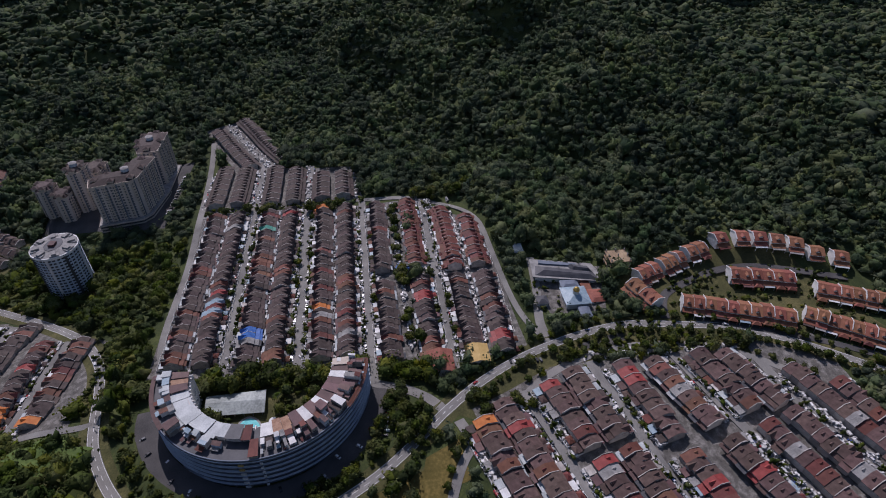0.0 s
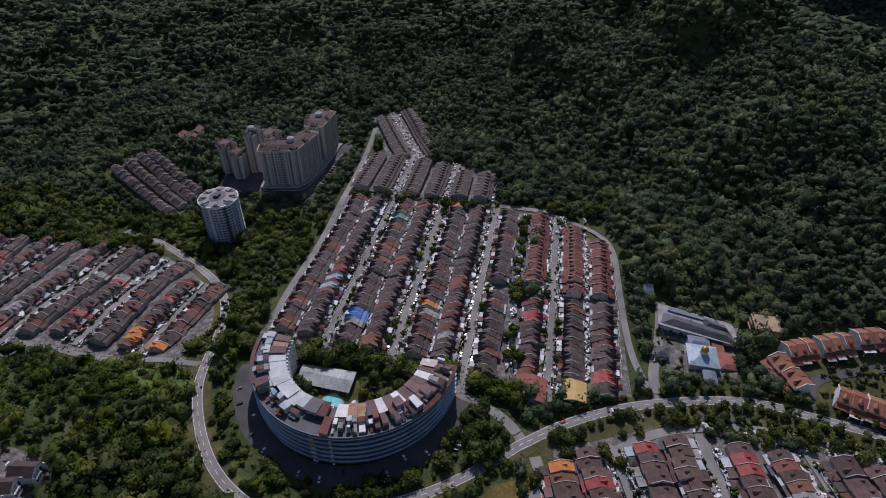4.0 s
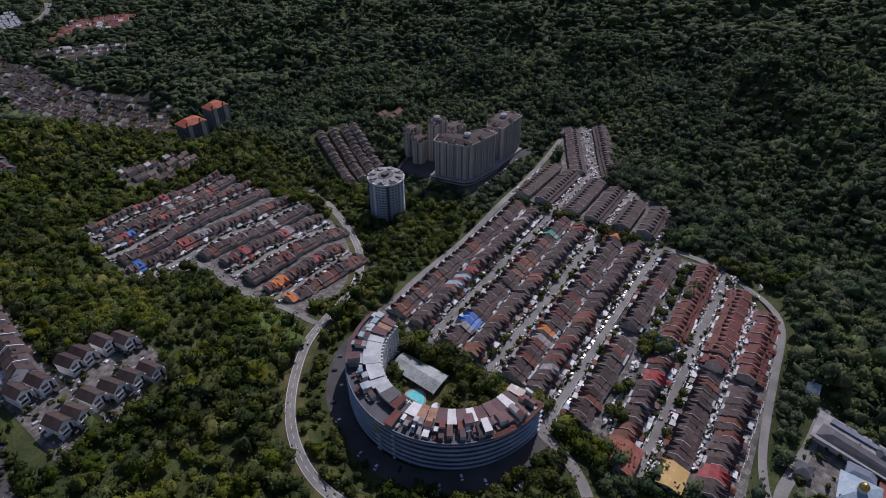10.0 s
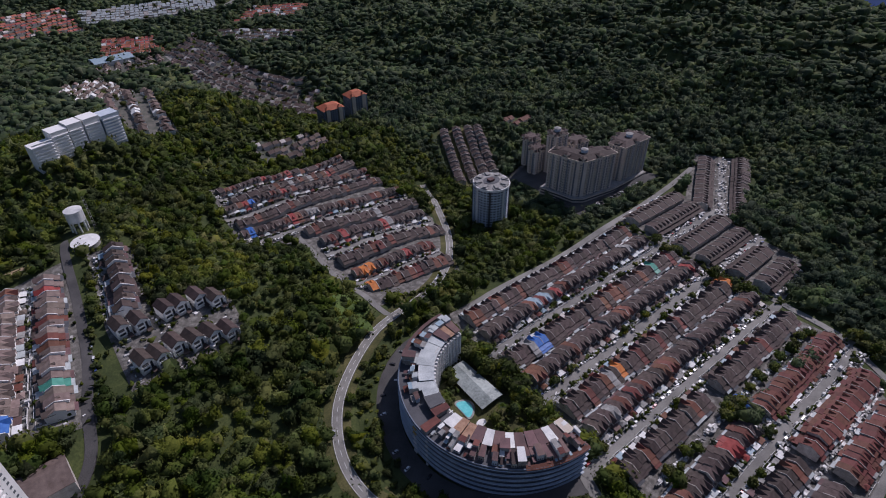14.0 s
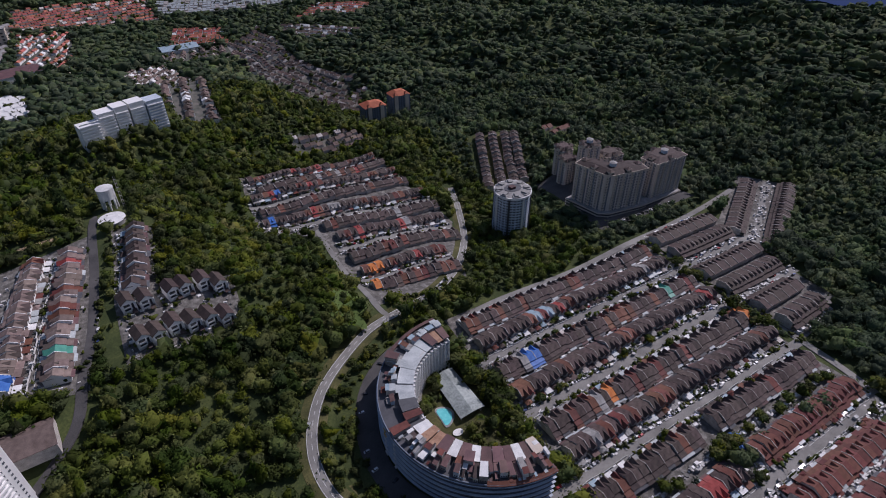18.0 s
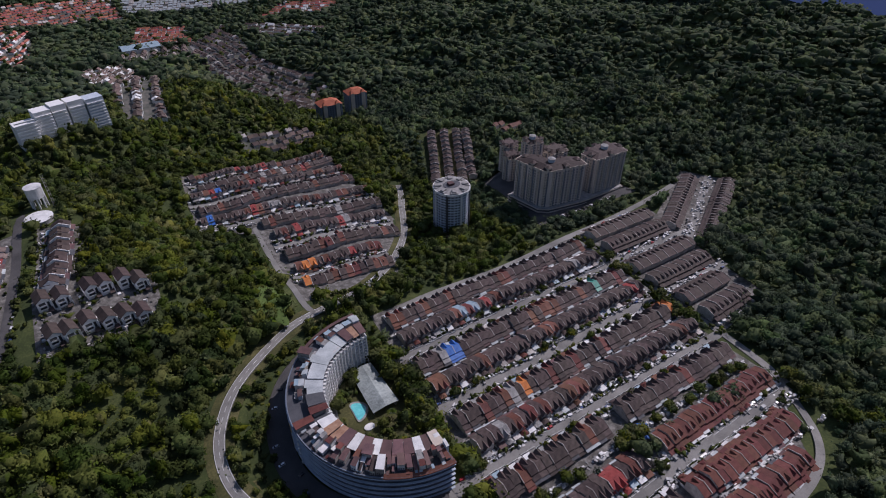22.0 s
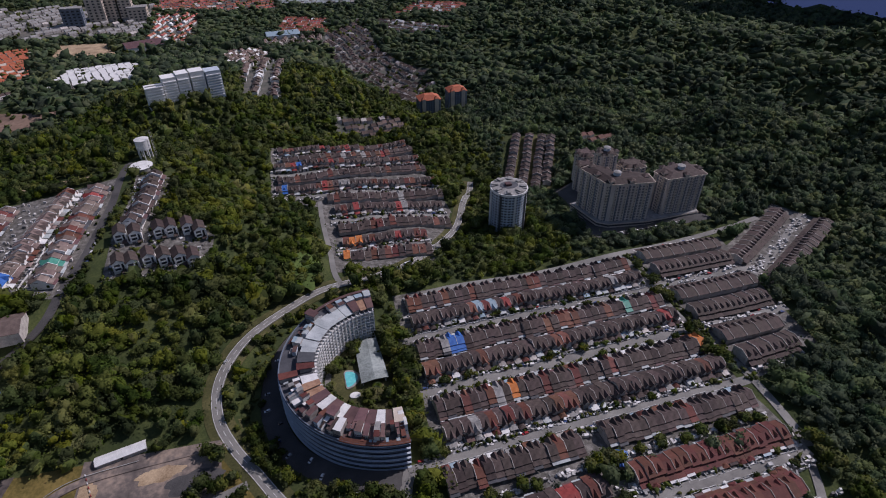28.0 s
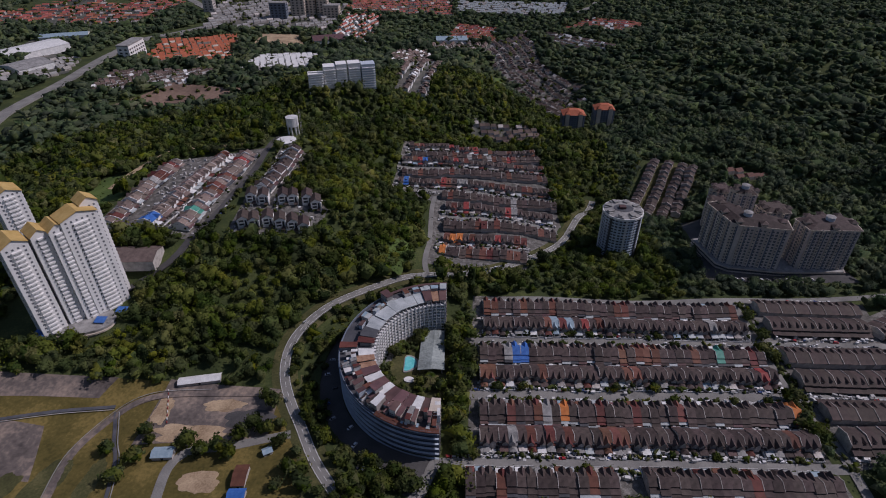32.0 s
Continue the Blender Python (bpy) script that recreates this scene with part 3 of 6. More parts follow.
    return thing(name, g.mesh(name, mat), label=label, category=category, kind="structure")


patch("sand_patch", -148, -60, 25, 8, M_SAND, 0.34, "pale bare sandy earth", seed=1)
patch("sand_patch_upper", -138, -36, 12, 5, M_SAND, 0.34, "pale bare sandy earth", seed=2)
patch("sand_patch_edge", -176, -42, 6, 12, M_SAND, 0.34, "pale bare sandy earth", seed=3)
patch("ball_court", -131, -93, 13, 7, M_SAND, 0.3, "worn sandy playing pitch", seed=4)
patch("gravel_stain", -118, -46, 16, 8, M_ASPHALT, 0.3, "dark tarmac stain on the yard", seed=5)
patch("grass_slope", -40, 122, 14, 22, M_LUSH, 5.0, "bright green overgrown slope", "grass", seed=6)
patch("hill_meadow", -335, 205, 26, 34, M_LUSH, 0.5, "bright green hillside meadow", "grass", seed=7)
strip("path_hill", [(-222, 296), (-256, 301), (-304, 303), (-318, 290), (-329, 246), (-333, 205)], 5, M_SAND, 0.5, "pale earth track round the hilltop", "path")
for i, (cx, cy, rx, ry, ang) in enumerate(((-222, -92, 9, 16, -20), (-246, -100, 8, 12, -30), (-196, -92, 6, 16, 0))):
    patch("field_mound", cx, cy, rx, ry, M_VERGE, 0.3, "brownish grass mound ringed by a kerb", "grass", seed=8 + i, ang=ang)
strip("drain_upper", [(-300, -56), (-277, -53), (-238, -44), (-208, -40)], 2.6, M_DARKSHEET_SHADE, 0.3, "dark open concrete drain", "drain")
strip("drain_lower", [(-206, -44), (-196, -66), (-188, -80), (-178, -112)], 2.2, M_DARKSHEET_SHADE, 0.3, "dark open concrete drain", "drain")
painted("field_kerb", [(-300, -58), (-277, -55.5), (-238, -46.5), (-208, -42.5)], 0, 0.6, "pale concrete kerb of the drain", 0.0, 0.4, M_CONC)
painted("field_kerb_lower", [(-203.5, -44), (-193.5, -66), (-185.5, -80), (-175.5, -112)], 0, 0.6, "pale concrete kerb of the drain", 0.0, 0.4, M_CONC)
painted("path_kerb", [(-217, -110), (-221, -75), (-208.5, -46), (-188, -30), (-150, -24)], 0, 0.5, "pale kerb along the field path", 0.0, 0.4, M_CONC)
barrier = thing("barrier_row", None, None, "row of red and white plastic road barriers", "barrier")
for i in range(10):
    part("barrier", Geo().box(-0.7, 0.7, -0.25, 0.25, 0, 0.9), M_REDROOF if i % 2 else M_WHITE, barrier, m=pose(-178 + 1.0 * i, -27 - 2.7 * i, hz(-178 + i, -27 - 2.7 * i) + 0.25, 0, 0, -70))
pad("tarmac_apron", [(-300, -92), (-232, -94), (-246, -56), (-300, -50)], M_YARD, 0.26, "streaked grey tarmac apron")
pad("tarmac_apron_upper", [(-300, -36), (-222, -34), (-216, -18), (-300, -16)], M_YARD, 0.26, "streaked grey tarmac apron")
pad("courtyard_ground", [(-34, -40), (12, -46), (12, 40), (-34, 30)], M_VERGE, 0.12, "courtyard lawn with paths", "grass", keep=False)
pad("block_car_park", [(-50, -66), (6, -74), (-8, -100), (-46, -86)], M_ASPHALT, 0.14, "tarmac car park beside the curved block")
ROUND = [(5 + math.cos(radians(t)), -3 + math.sin(radians(t))) for t in range(96, 268, 6)]
strip("block_forecourt", [(5 + (x - 5) * 78, -3 + (y + 3) * 78) for x, y in ROUND], 15, M_ASPHALT, 0.2, "dark tarmac forecourt round the curved block", "pavement")
strip("block_bank", [(5 + (x - 5) * 91, -3 + (y + 3) * 91) for x, y in ROUND[3:-2]], 12, M_SOIL, 0.16, "rough grassy bank below the road", "grass")
pad("corner_lawn", [(-88, -100), (-62, -106), (-52, -128), (-80, -132)], M_GRASS, 0.12, "small mown lawn beside the road", "grass")
pad("block_verge", [(-94, -8), (-80, -8), (-62, -92), (-74, -76)], M_VERGE, 0.13, "grassy verge with hedge", "grass", keep=False)

# ---- terrace houses ----
HOUSE_W, HOUSE_D = 5.75, 13.0


def house_meshes(style, side=1):
    """The parts of one terrace house: front at y = 0, back at y = HOUSE_D, street towards -y; side -1 mirrors it."""
    w, d = HOUSE_W / 2, HOUSE_D
    wall = Geo().box(-w, w, 0, d - 2.2, 0, 5.5)
    wall.add([(-w, 0, 5.5), (-w, d - 2.2, 5.5), (-w, (d - 2.2) / 2, 7.9), (w, 0, 5.5), (w, d - 2.2, 5.5), (w, (d - 2.2) / 2, 7.9)], [(0, 2, 1), (3, 4, 5)])
    roof = Geo().gable_x(-w, w, -0.7, d - 1.5, 5.45, 7.9)
    back = Geo().slab([(-w, d - 2.4, 3.9), (w, d - 2.4, 3.9), (w, d + 0.2, 3.0), (-w, d + 0.2, 3.0)], 0.12)
    gable, lean = Geo(), Geo()
    if style == "gable":
        # a gabled front bay beside a dark recess; behind the ridge the roof steps down over the kitchen
        k = d - 4.2
        y = (k - 0.2) / 2
        wall = Geo().box(-w, w, 0, k - 0.3, 0, 5.6).box(-w, w, k - 0.3, d - 2.0, 0, 4.0)
        wall.add([(-w, 0, 5.6), (-w, k - 0.3, 5.6), (-w, y, 7.9), (w, 0, 5.6), (w, k - 0.3, 5.6), (w, y, 7.9)], [(0, 2, 1), (3, 4, 5)])
        roof = Geo().gable_x(-w, w, -0.2, k, 5.7, 8.0).slab([(-w, k - 0.4, 5.0), (w, k - 0.4, 5.0), (w, d - 1.3, 4.1), (-w, d - 1.3, 4.1)], 0.2)
        x0, x1 = (-w + 0.1, w - 1.7) if side > 0 else (-w + 1.7, w - 0.1)
        c = (x0 + x1) / 2
        wall.box(x0 + 0.25, x1 - 0.25, -1.3, 2, 0, 5.6)
        wall.add([(x0 + 0.25, -1.3, 5.6), (x1 - 0.25, -1.3, 5.6), (c, -1.3, 7.3), (x0 + 0.25, 2.4, 5.6), (x1 - 0.25, 2.4, 5.6), (c, 2.4, 7.3)], [(0, 1, 2), (4, 3, 5)])
        gable.gable_y(x0 - 0.15, x1 + 0.15, -2.0, 4.1, 5.5, 7.75, 0.22)
        # a short lean-to over the recess beside the gable
        r0, r1 = (x1, w) if side > 0 else (-w, x0)
        gable.slab([(r0, -1.4, 3.3), (r1, -1.4, 3.3), (r1, 0.0, 3.9), (r0, 0.0, 3.9)], 0.15)
    elif style == "monitor":
        gable.gable_y(-1.0, 1.0, 1.0, 4.6, 7.0, 8.0)
        lean.slab([(-w, -3.4, 3.1), (w, -3.4, 3.1), (w, 0.1, 4.2), (-w, 0.1, 4.2)], 0.15)
        wall.box(-0.8, 0.8, 1.4, 4.4, 6.2, 7.2)
    else:
        # a small vent box on the ridge
        gable.gable_y(-0.7, 0.7, 5.6, 7.8, 7.6, 8.3).box(-0.55, 0.55, 5.9, 7.5, 6.6, 7.65)
    if style != "gable":
        k, y = d - 1.4, (d - 2.2) / 2
    # the party wall stands proud of the roof as a pale line
    e = side * w
    wall.slab([(e - 0.17, 0.4, 6.2), (e + 0.17, 0.4, 6.2), (e + 0.17, y, 8.2), (e - 0.17, y, 8.2)], 0.6)
    wall.slab([(e - 0.17, y, 8.2), (e + 0.17, y, 8.2), (e + 0.17, k, 5.85), (e - 0.17, k, 5.85)], 0.6)
    porch = Geo().slab([(-w + 0.2, -4.9, 2.7), (w - 0.3, -4.9, 2.7), (w - 0.3, -0.8, 3.25), (-w + 0.2, -0.8, 3.25)], 0.16)
    tent = Geo().add([(-w + 0.3, -5.1, 2.6), (w - 0.5, -5.1, 2.6), (w - 0.5, -1.2, 2.6), (-w + 0.3, -1.2, 2.6), (-0.4, -3.3, 3.9), (0.3, -3.3, 3.9)], [(3, 2, 1, 0), (0, 1, 5, 4), (1, 2, 5), (2, 3, 4, 5), (3, 0, 4)])
    for px in (-w + 0.6, w - 0.8):
        tent.box(px - 0.12, px + 0.12, -4.9, -4.6, 0, 2.6)
    for px in (-w + 0.4, w - 0.5):
        porch.box(px - 0.09, px + 0.09, -4.8, -4.6, 0, 2.7)
    fence = Geo().box(-w, w, -6.4, -6.22, 0, 1.3).box(w - 0.08, w + 0.08, -6.4, -0.1, 0, 1.6)
    return dict(wall=wall, roof=roof, back_roof=back, gable_roof=gable, porch_roof=porch, porch_tent=tent, fence=fence, lean_to=lean)


HOUSE = {(s, k): house_meshes(s, k) for s in ("gable", "monitor", "plain") for k in (1, -1)}
CACHE = {}


def shared(style, piece, mat):
    """One mesh for each piece and material."""
    key = (style, piece, mat.name)
    if key not in CACHE:
        CACHE[key] = HOUSE[style][piece].mesh(piece, mat)
    return CACHE[key]


rng = random.Random(4)
SPECIAL = {"orange": (M_ORANGE, "terrace house with bright orange roof"), "blue": (M_BLUE, "terrace house with blue sheet roof"),
           "sky": (M_SKYBLUE, "terrace house with pale blue sheet roof"), "red": (M_REDROOF, "terrace house with bright red roof"),
           "white": (M_CONC, "terrace house with pale grey concrete roof"), "teal": (M_TEAL, "terrace house with green sheet roof"),
           "maroon": (M_TILE_RED, "terrace house with maroon tiled roof"), "yellow": (M_YELLOW, "terrace house with ochre yellow roof"),
           "terra": (M_RUST, "terrace house with rust-brown tiled roof")}
PORCHES = [M_METAL, M_WHITE, M_WALL, M_PLUM, M_SKYBLUE, M_TILE, M_CONC, M_TILE_RED, M_WHITE, M_METAL, M_TILE, M_CONC]
PIECES = {0: ("roof",), 1: ("roof", "gable_roof"), 2: ("roof", "gable_roof", "porch_roof"), 3: ("roof", "gable_roof", "porch_roof", "fence", "back_roof")}


def house(m, mat, style, group, label, extras, name, side, walls):
    s = (style, side)
    ob = thing(name, shared(s, "wall", walls), m, label, "house", group)
    for p in PIECES[extras] + (("lean_to",) if style == "monitor" else ()):
        if p == "porch_roof":
            if rng.random() < 0.16:
                continue
            if rng.random() < 0.28:
                part(p, shared(s, "porch_tent", mat if rng.random() < 0.8 else M_TILE_RED), None, ob, "hipped tiled porch roof")
            else:
                part(p, shared(s, p, rng.choice(PORCHES)), None, ob)
        elif p == "back_roof":
            part(p, shared(s, p, rng.choice((mat, mat, M_METAL, M_DARKSHEET_SHADE, M_PLUM))), None, ob)
        else:
            part(p, shared(s, p, M_WHITE if p == "fence" else mat), None, ob)
    return ob


def row(group, start, end, face, mat=M_TILE, style="gable", extras=3, odd=0.06, special=(), label="", width=HOUSE_W, name="terrace_house", walls=M_WALL, tall=1.0, deep=1.1, ragged=1.0, mixed=0.0):
    """Houses side by side from start to end along the front line; face: +1 if the street lies to the left of the way along, else -1."""
    s, e = np.array(start, float), np.array(end, float)
    n = max(1, int(round(np.linalg.norm(e - s) / width)))
    d = (e - s) / np.linalg.norm(e - s)
    ang = math.atan2(d[1], d[0]) + (math.pi if face > 0 else 0)
    step = np.linalg.norm(e - s) / n
    for i in range(n):
        p = s + d * step * (i + 0.5)
        q = p + np.array([math.cos(ang + math.pi / 2), math.sin(ang + math.pi / 2)]) * 6
        z = (hz(p[0], p[1]) + hz(q[0], q[1])) / 2 + 0.15
        what, text = mat, label
        key = dict(special).get(i)
        if key is None and rng.random() < odd:
            key = rng.choice(["maroon", "maroon", "maroon", "terra", "maroon", "terra", "red", "maroon", "white", "maroon"])
        if key:
            what, text = SPECIAL[key]
        back = rng.uniform(-0.7, 0.7) * ragged
        m = Matrix.Translation((p[0] - math.sin(ang) * back, p[1] + math.cos(ang) * back, z + rng.uniform(-0.3, 0.35) * ragged)) @ Matrix.Rotation(ang, 4, "Z")
        m = m @ Matrix.Diagonal((step / HOUSE_W, deep * (1 + rng.uniform(-0.05, 0.05) * ragged), tall * (1 + rng.uniform(-0.04, 0.07) * ragged + (0.16 if rng.random() < 0.07 * ragged else 0)), 1))
        kind_of = style if rng.random() >= mixed else rng.choice(("gable", "plain", "monitor"))
        house(m, what, kind_of, group, text or "brown tiled terrace house with front gable and cemented yard", extras, name, 1 if i % 2 else -1, walls)


def facing_rows(group, y_lane, x0, x1, gap=1.0, south=True, north=True, north_special=(), south_special=(), **kw):
    """Two rows back to back along a lane of the main estate."""
    fr = gap + HOUSE_D * 1.1
    if north:
        row(group, est(x0, y_lane + fr), est(x1, y_lane + fr), +1, special=north_special, **kw)
    if south:
        row(group, est(x0, y_lane - fr), est(x1, y_lane - fr), -1, special=south_special, **kw)


G = "terrace houses of the main estate"
MAROON = dict(mat=M_TILE_RED, style="monitor", odd=0.03, label="maroon tiled terrace house with roof monitor and deep porch", name="link_house")
facing_rows(G, 58, 34, 234, north_special=[(0, "maroon"), (1, "maroon"), (18, "maroon"), (19, "maroon"), (9, "maroon"), (34, "maroon")], south_special=[(8, "terra"), (9, "sky"), (11, "sky"), (13, "red"), (30, "white")])
facing_rows(G, 6.5, 30, 234, north_special=[(3, "white"), (4, "blue"), (5, "blue"), (20, "terra"), (21, "maroon"), (26, "terra"), (29, "teal")], south_special=[(0, "terra"), (1, "terra"), (17, "terra"), (18, "terra"), (33, "red")])
facing_rows(G, -47.5, 29, 234, north_special=[(9, "orange"), (6, "maroon"), (7, "white"), (35, "orange")], south_special=[(3, "white"), (14, "terra"), (15, "terra")])
facing_rows(G, -104.5, 20, 106, 6, north_special=[(3, "maroon"), (12, "maroon")], south_special=[(0, "terra"), (1, "terra"), (2, "terra"), (10, "red"), (11, "red")])
facing_rows(G, -104.5, 122, 232, 6, south=False)
facing_rows(G, -104.5, 124, 230, 6, north=False, **MAROON)
facing_rows(G, -161.5, 14, 104, 2, north_special=[(0, "yellow"), (1, "yellow"), (14, "maroon")], south_special=[(2, "red"), (3, "red"), (8, "maroon"), (10, "maroon")])
facing_rows(G, -161.5, 114, 212, 2, south=False, **MAROON)
facing_rows(G, -161.5, 114, 186, 2, north=False, **MAROON)
G = "dark terrace houses of the upper estate"
DK = dict(mat=M_TILE_DARK, style="monitor", odd=0.0, extras=1, label="uniform dark grey-brown tiled terrace house", name="dark_terrace_house", deep=1.3, tall=1.0, ragged=0.3)
for y0, x0, x1 in ((70, 254, 336), (13, 250, 328), (-39, 252, 306)):
    row(G, (x0, y0 + 18), (x1, y0 + 20), +1, **DK)
    row(G, (x0, y0 - 18), (x1 - 6, y0 - 16), -1, **DK)
row(G, (338, 50), (436, 106), -1, **DK)
row(G, (341, 24), (462, 90), +1, **DK)

# valley estate: rows on both sides of each street
G = "terrace houses of the valley estate"
VK = dict(extras=2, odd=0.2, mixed=0.35, style="gable", label="brown tiled terrace house of the valley estate", name="row_house", width=6.2, tall=0.92)


def beside(p, q, off, x0=None, x1=None):
    """The line from p to q moved off to its left, and cut to x0..x1."""
    p, q = np.array(p, float), np.array(q, float)
    d = (q - p) / np.linalg.norm(q - p)
    n = np.array((-d[1], d[0]))
    a, b = p + d * 6 + n * off, q - d * 3 + n * off
    f = lambda x: a + (b - a) * (x - a[0]) / (b[0] - a[0])
    return (f(x0) if x0 is not None else a), (f(x1) if x1 is not None else b)


VALLEY_SPECIAL = ([(1, "terra"), (2, "terra"), (13, "red")], [(3, "red"), (4, "blue"), (10, "red"), (22, "maroon")], [(1, "blue"), (8, "red"), (11, "white"), (12, "white")],
                  [(1, "maroon"), (3, "red"), (10, "red"), (11, "white")], [(0, "terra"), (1, "orange"), (2, "orange"), (8, "red")])
for i, (p, q) in enumerate(W_STREETS):
    deep, off = ((0.95, 7.4), (1.05, 8.6), (1.15, 10.5), (1.18, 11.5), (1.15, 10.0))[i]
    a, b = beside(p, q, -off, x0=-6 if i == 2 else None)
    row(G, a, b, +1, special=[(0, "orange"), (10, "terra"), (11, "terra")] if i == 4 else (), deep=deep, **VK)
    a, b = beside(p, q, off)
    row(G, a, b, -1, special=VALLEY_SPECIAL[i], deep=deep, **VK)

for i, pts in enumerate(([(-22, -176), (-60, -188), (-134, -208)], [(-4, -228), (-60, -240), (-134, -258)], [(-2, -288), (-60, -304), (-134, -330)], [(-16, -345), (-70, -356), (-134, -378)], [(-38, -130), (-70, -142), (-136, -160)])):
    strip("road_south_street_" + "abcde"[i], pts, 7, M_PALE, 0.4, "pale street of the south estate", "street")
# south estate: ridges given by their ends, fronts turned outwards from each pair
G = "terrace houses of the south estate"
SK = dict(mat=M_TILE_WARM, style="plain", mixed=0.35, odd=0.22, label="brown tiled terrace house with vent box on the ridge", name="terraced_home", width=6.6, deep=1.18, tall=1.0)
PAIRS = [((-42, -145), (-112, -166), (-30, -159), (-112, -184)), ((-21, -194), (-72, -208), (-14, -210), (-68, -225)), ((-80, -210), (-130, -226), (-75, -227), (-130, -244)),
         ((-11, -248), (-72, -262), (-12, -268), (-68, -287)), ((-82, -265), (-130, -278), (-78, -291), (-130, -310)), ((-9, -304), (-60, -319), (-13, -319), (-60, -337)),
         ((-70, -320), (-130, -342), (-64, -339), (-130, -364)), ((-30, -361), (-110, -389), (-46, -383), (-110, -404))]
for i, (a, b, c, d) in enumerate(PAIRS):
    for p, q, face in ((a, b, -1), (c, d, +1)):
        p, q = np.array(p, float), np.array(q, float)
        u = (q - p) / np.linalg.norm(q - p)
        n = np.array((-u[1], u[0])) * (7.0 if face > 0 else -7.0)
        sp = {0: [(0, "orange")] if face < 0 else [], 1: [(0, "red")] if face < 0 else [(8, "teal")], 3: [(1, "red"), (2, "red")] if face < 0 else [(1, "terra")], 4: [(3, "red")]}.get(i, [])
        row(G, p + n, q + n, face, special=sp, extras=3 if i < 6 else 1, **SK)

# townhouses with terracotta roofs
G = "terracotta townhouses"
TK = dict(mat=M_TILE_TERRA, style="monitor", odd=0.0, extras=2, label="white townhouse with terracotta tiled roof", name="townhouse", walls=M_WHITE, width=8.0, deep=1.25, tall=1.3)
row(G, (34, -314), (6, -390), -1, **TK)
row(G, (10, -398), (-21, -442), -1, **TK)
row(G, (57, -365), (47, -415), -1, **TK)
row(G, (35, -425), (13, -470), -1, **TK)
row(G, (64, -279), (38, -291), -1, **TK)
for a, b in (((69, -296), (75, -316)), ((76, -319), (82, -339)), ((83, -342), (88, -360))):
    row(G, a, b, -1, **TK)
for x, y, tx, ty in ((91, -373, 0.1, -1), (89, -390, -0.15, -1), (87, -404, -0.15, -1), (84, -419, -0.2, -1), (80, -433, -0.35, -1), (69, -446, -0.3, -1), (61, -462, -0.35, -1)):
    row(G, (x - 5.6 * tx, y - 5.6 * ty), (x + 5.6 * tx, y + 5.6 * ty), -1, **dict(TK, width=11.2))

# hilltop estate
G = "white-walled houses of the hilltop estate"
UK = dict(mat=M_PALETILE, style="gable", extras=3, odd=0.1, label="white-walled terrace house with brown tiled roof", name="hillside_house", mixed=0.5, walls=M_BRIGHT, width=7.0, deep=1.2, tall=1.15)
row(G, (-299, 130), (-290, 252), +1, **UK)
row(G, (-252, 128), (-232, 266), -1, special=[(0, "blue"), (1, "blue")], **UK)
row(G, (-234, 128), (-217, 268), +1, special=[(3, "teal"), (8, "maroon"), (9, "maroon"), (12, "maroon"), (17, "red")], **UK)
UK.update(odd=0.0, style="plain", mat=M_TILE_DARK, tall=1.6, width=8.0, label="tall white townhouse with dark tiled roof")
row(G, (-179, 192), (-170, 274), +1, **UK)
pad("townhouse_yard", [(-190, 190), (-160, 188), (-150, 280), (-182, 284)], M_LOT, 0.14, "cemented yards of the tall townhouses")
pad("villa_ground", [(-190, 128), (-112, 126), (-108, 188), (-190, 190)], M_LOT, 0.16, "paved yards of the hilltop villas")


def villa(x, y, ang, mat):
    """A tall narrow house whose gable looks down the hill."""
    ob = thing("semi_detached_house", Geo().box(-4.6, 4.6, 0, 13, -3, 9.5).add([(-4.6, 0, 9.5), (4.6, 0, 9.5), (0, 0, 12.2), (-4.6, 13, 9.5), (4.6, 13, 9.5), (0, 13, 12.2)], [(0, 1, 2), (4, 3, 5)]).mesh("semi_detached_house", M_BRIGHT),
               pose(x, y, hz(x, y), 0, 0, ang), "white three-storey hillside house with dark tiled gable roof", "house", "paired houses on the hilltop")
    part("roof", Geo().gable_y(-5.0, 5.0, -0.6, 13.6, 9.3, 12.6, 0.25), mat, ob)
    for z in (2.8, 5.9):
        part("balcony", Geo().box(-3.6, 1.2, -1.6, 0, z, z + 0.25).box(-3.6, 1.2, -1.6, -1.5, z, z + 1.2), M_BRIGHT, ob)
        part("window", Geo().box(-3.2, 0.8, -0.1, 0.05, z + 0.3, z + 2.4), M_GLASS, ob)
    part("window", Geo().box(1.8, 3.3, -0.1, 0.05, 3.2, 8.0), M_GLASS, ob)
    part("porch_roof", Geo().slab([(0.5, -5, 2.8), (4, -5, 2.8), (4, 0, 3.0), (0.5, 0, 3.0)], 0.2), M_TILE_DARK, ob)
    part("party_wall", Geo().box(4.4, 4.8, -1.8, 1.5, 0, 9.0), M_BRIGHT, ob)
    part("rear_wing", Geo().box(-3.4, 3.6, 12.9, 15.5, -3, 5.5), M_WALL, ob)
    return ob


vrng = random.Random(8)
for x, y in ((-180, 173.5), (-169, 174.5), (-151, 175.5), (-141.4, 175.5), (-128, 175), (-118.2, 170), (-176, 135.5), (-165.6, 136.5), (-154.5, 139.7), (-143.8, 138.5), (-132.3, 136.7), (-122.2, 134.5)):
    villa(x + vrng.uniform(-0.8, 0.8), y + vrng.uniform(-1.5, 1.5), 14 + vrng.uniform(-3, 3), M_TILE_DARK)

# ---- the curved apartment block ----
UC, R_IN, R_OUT, U_TOP = (5.0, -3.0), 46.0, 70.0, 27.5


def polar(r, a):
    """A place at radius r and angle a degrees round the curved block."""
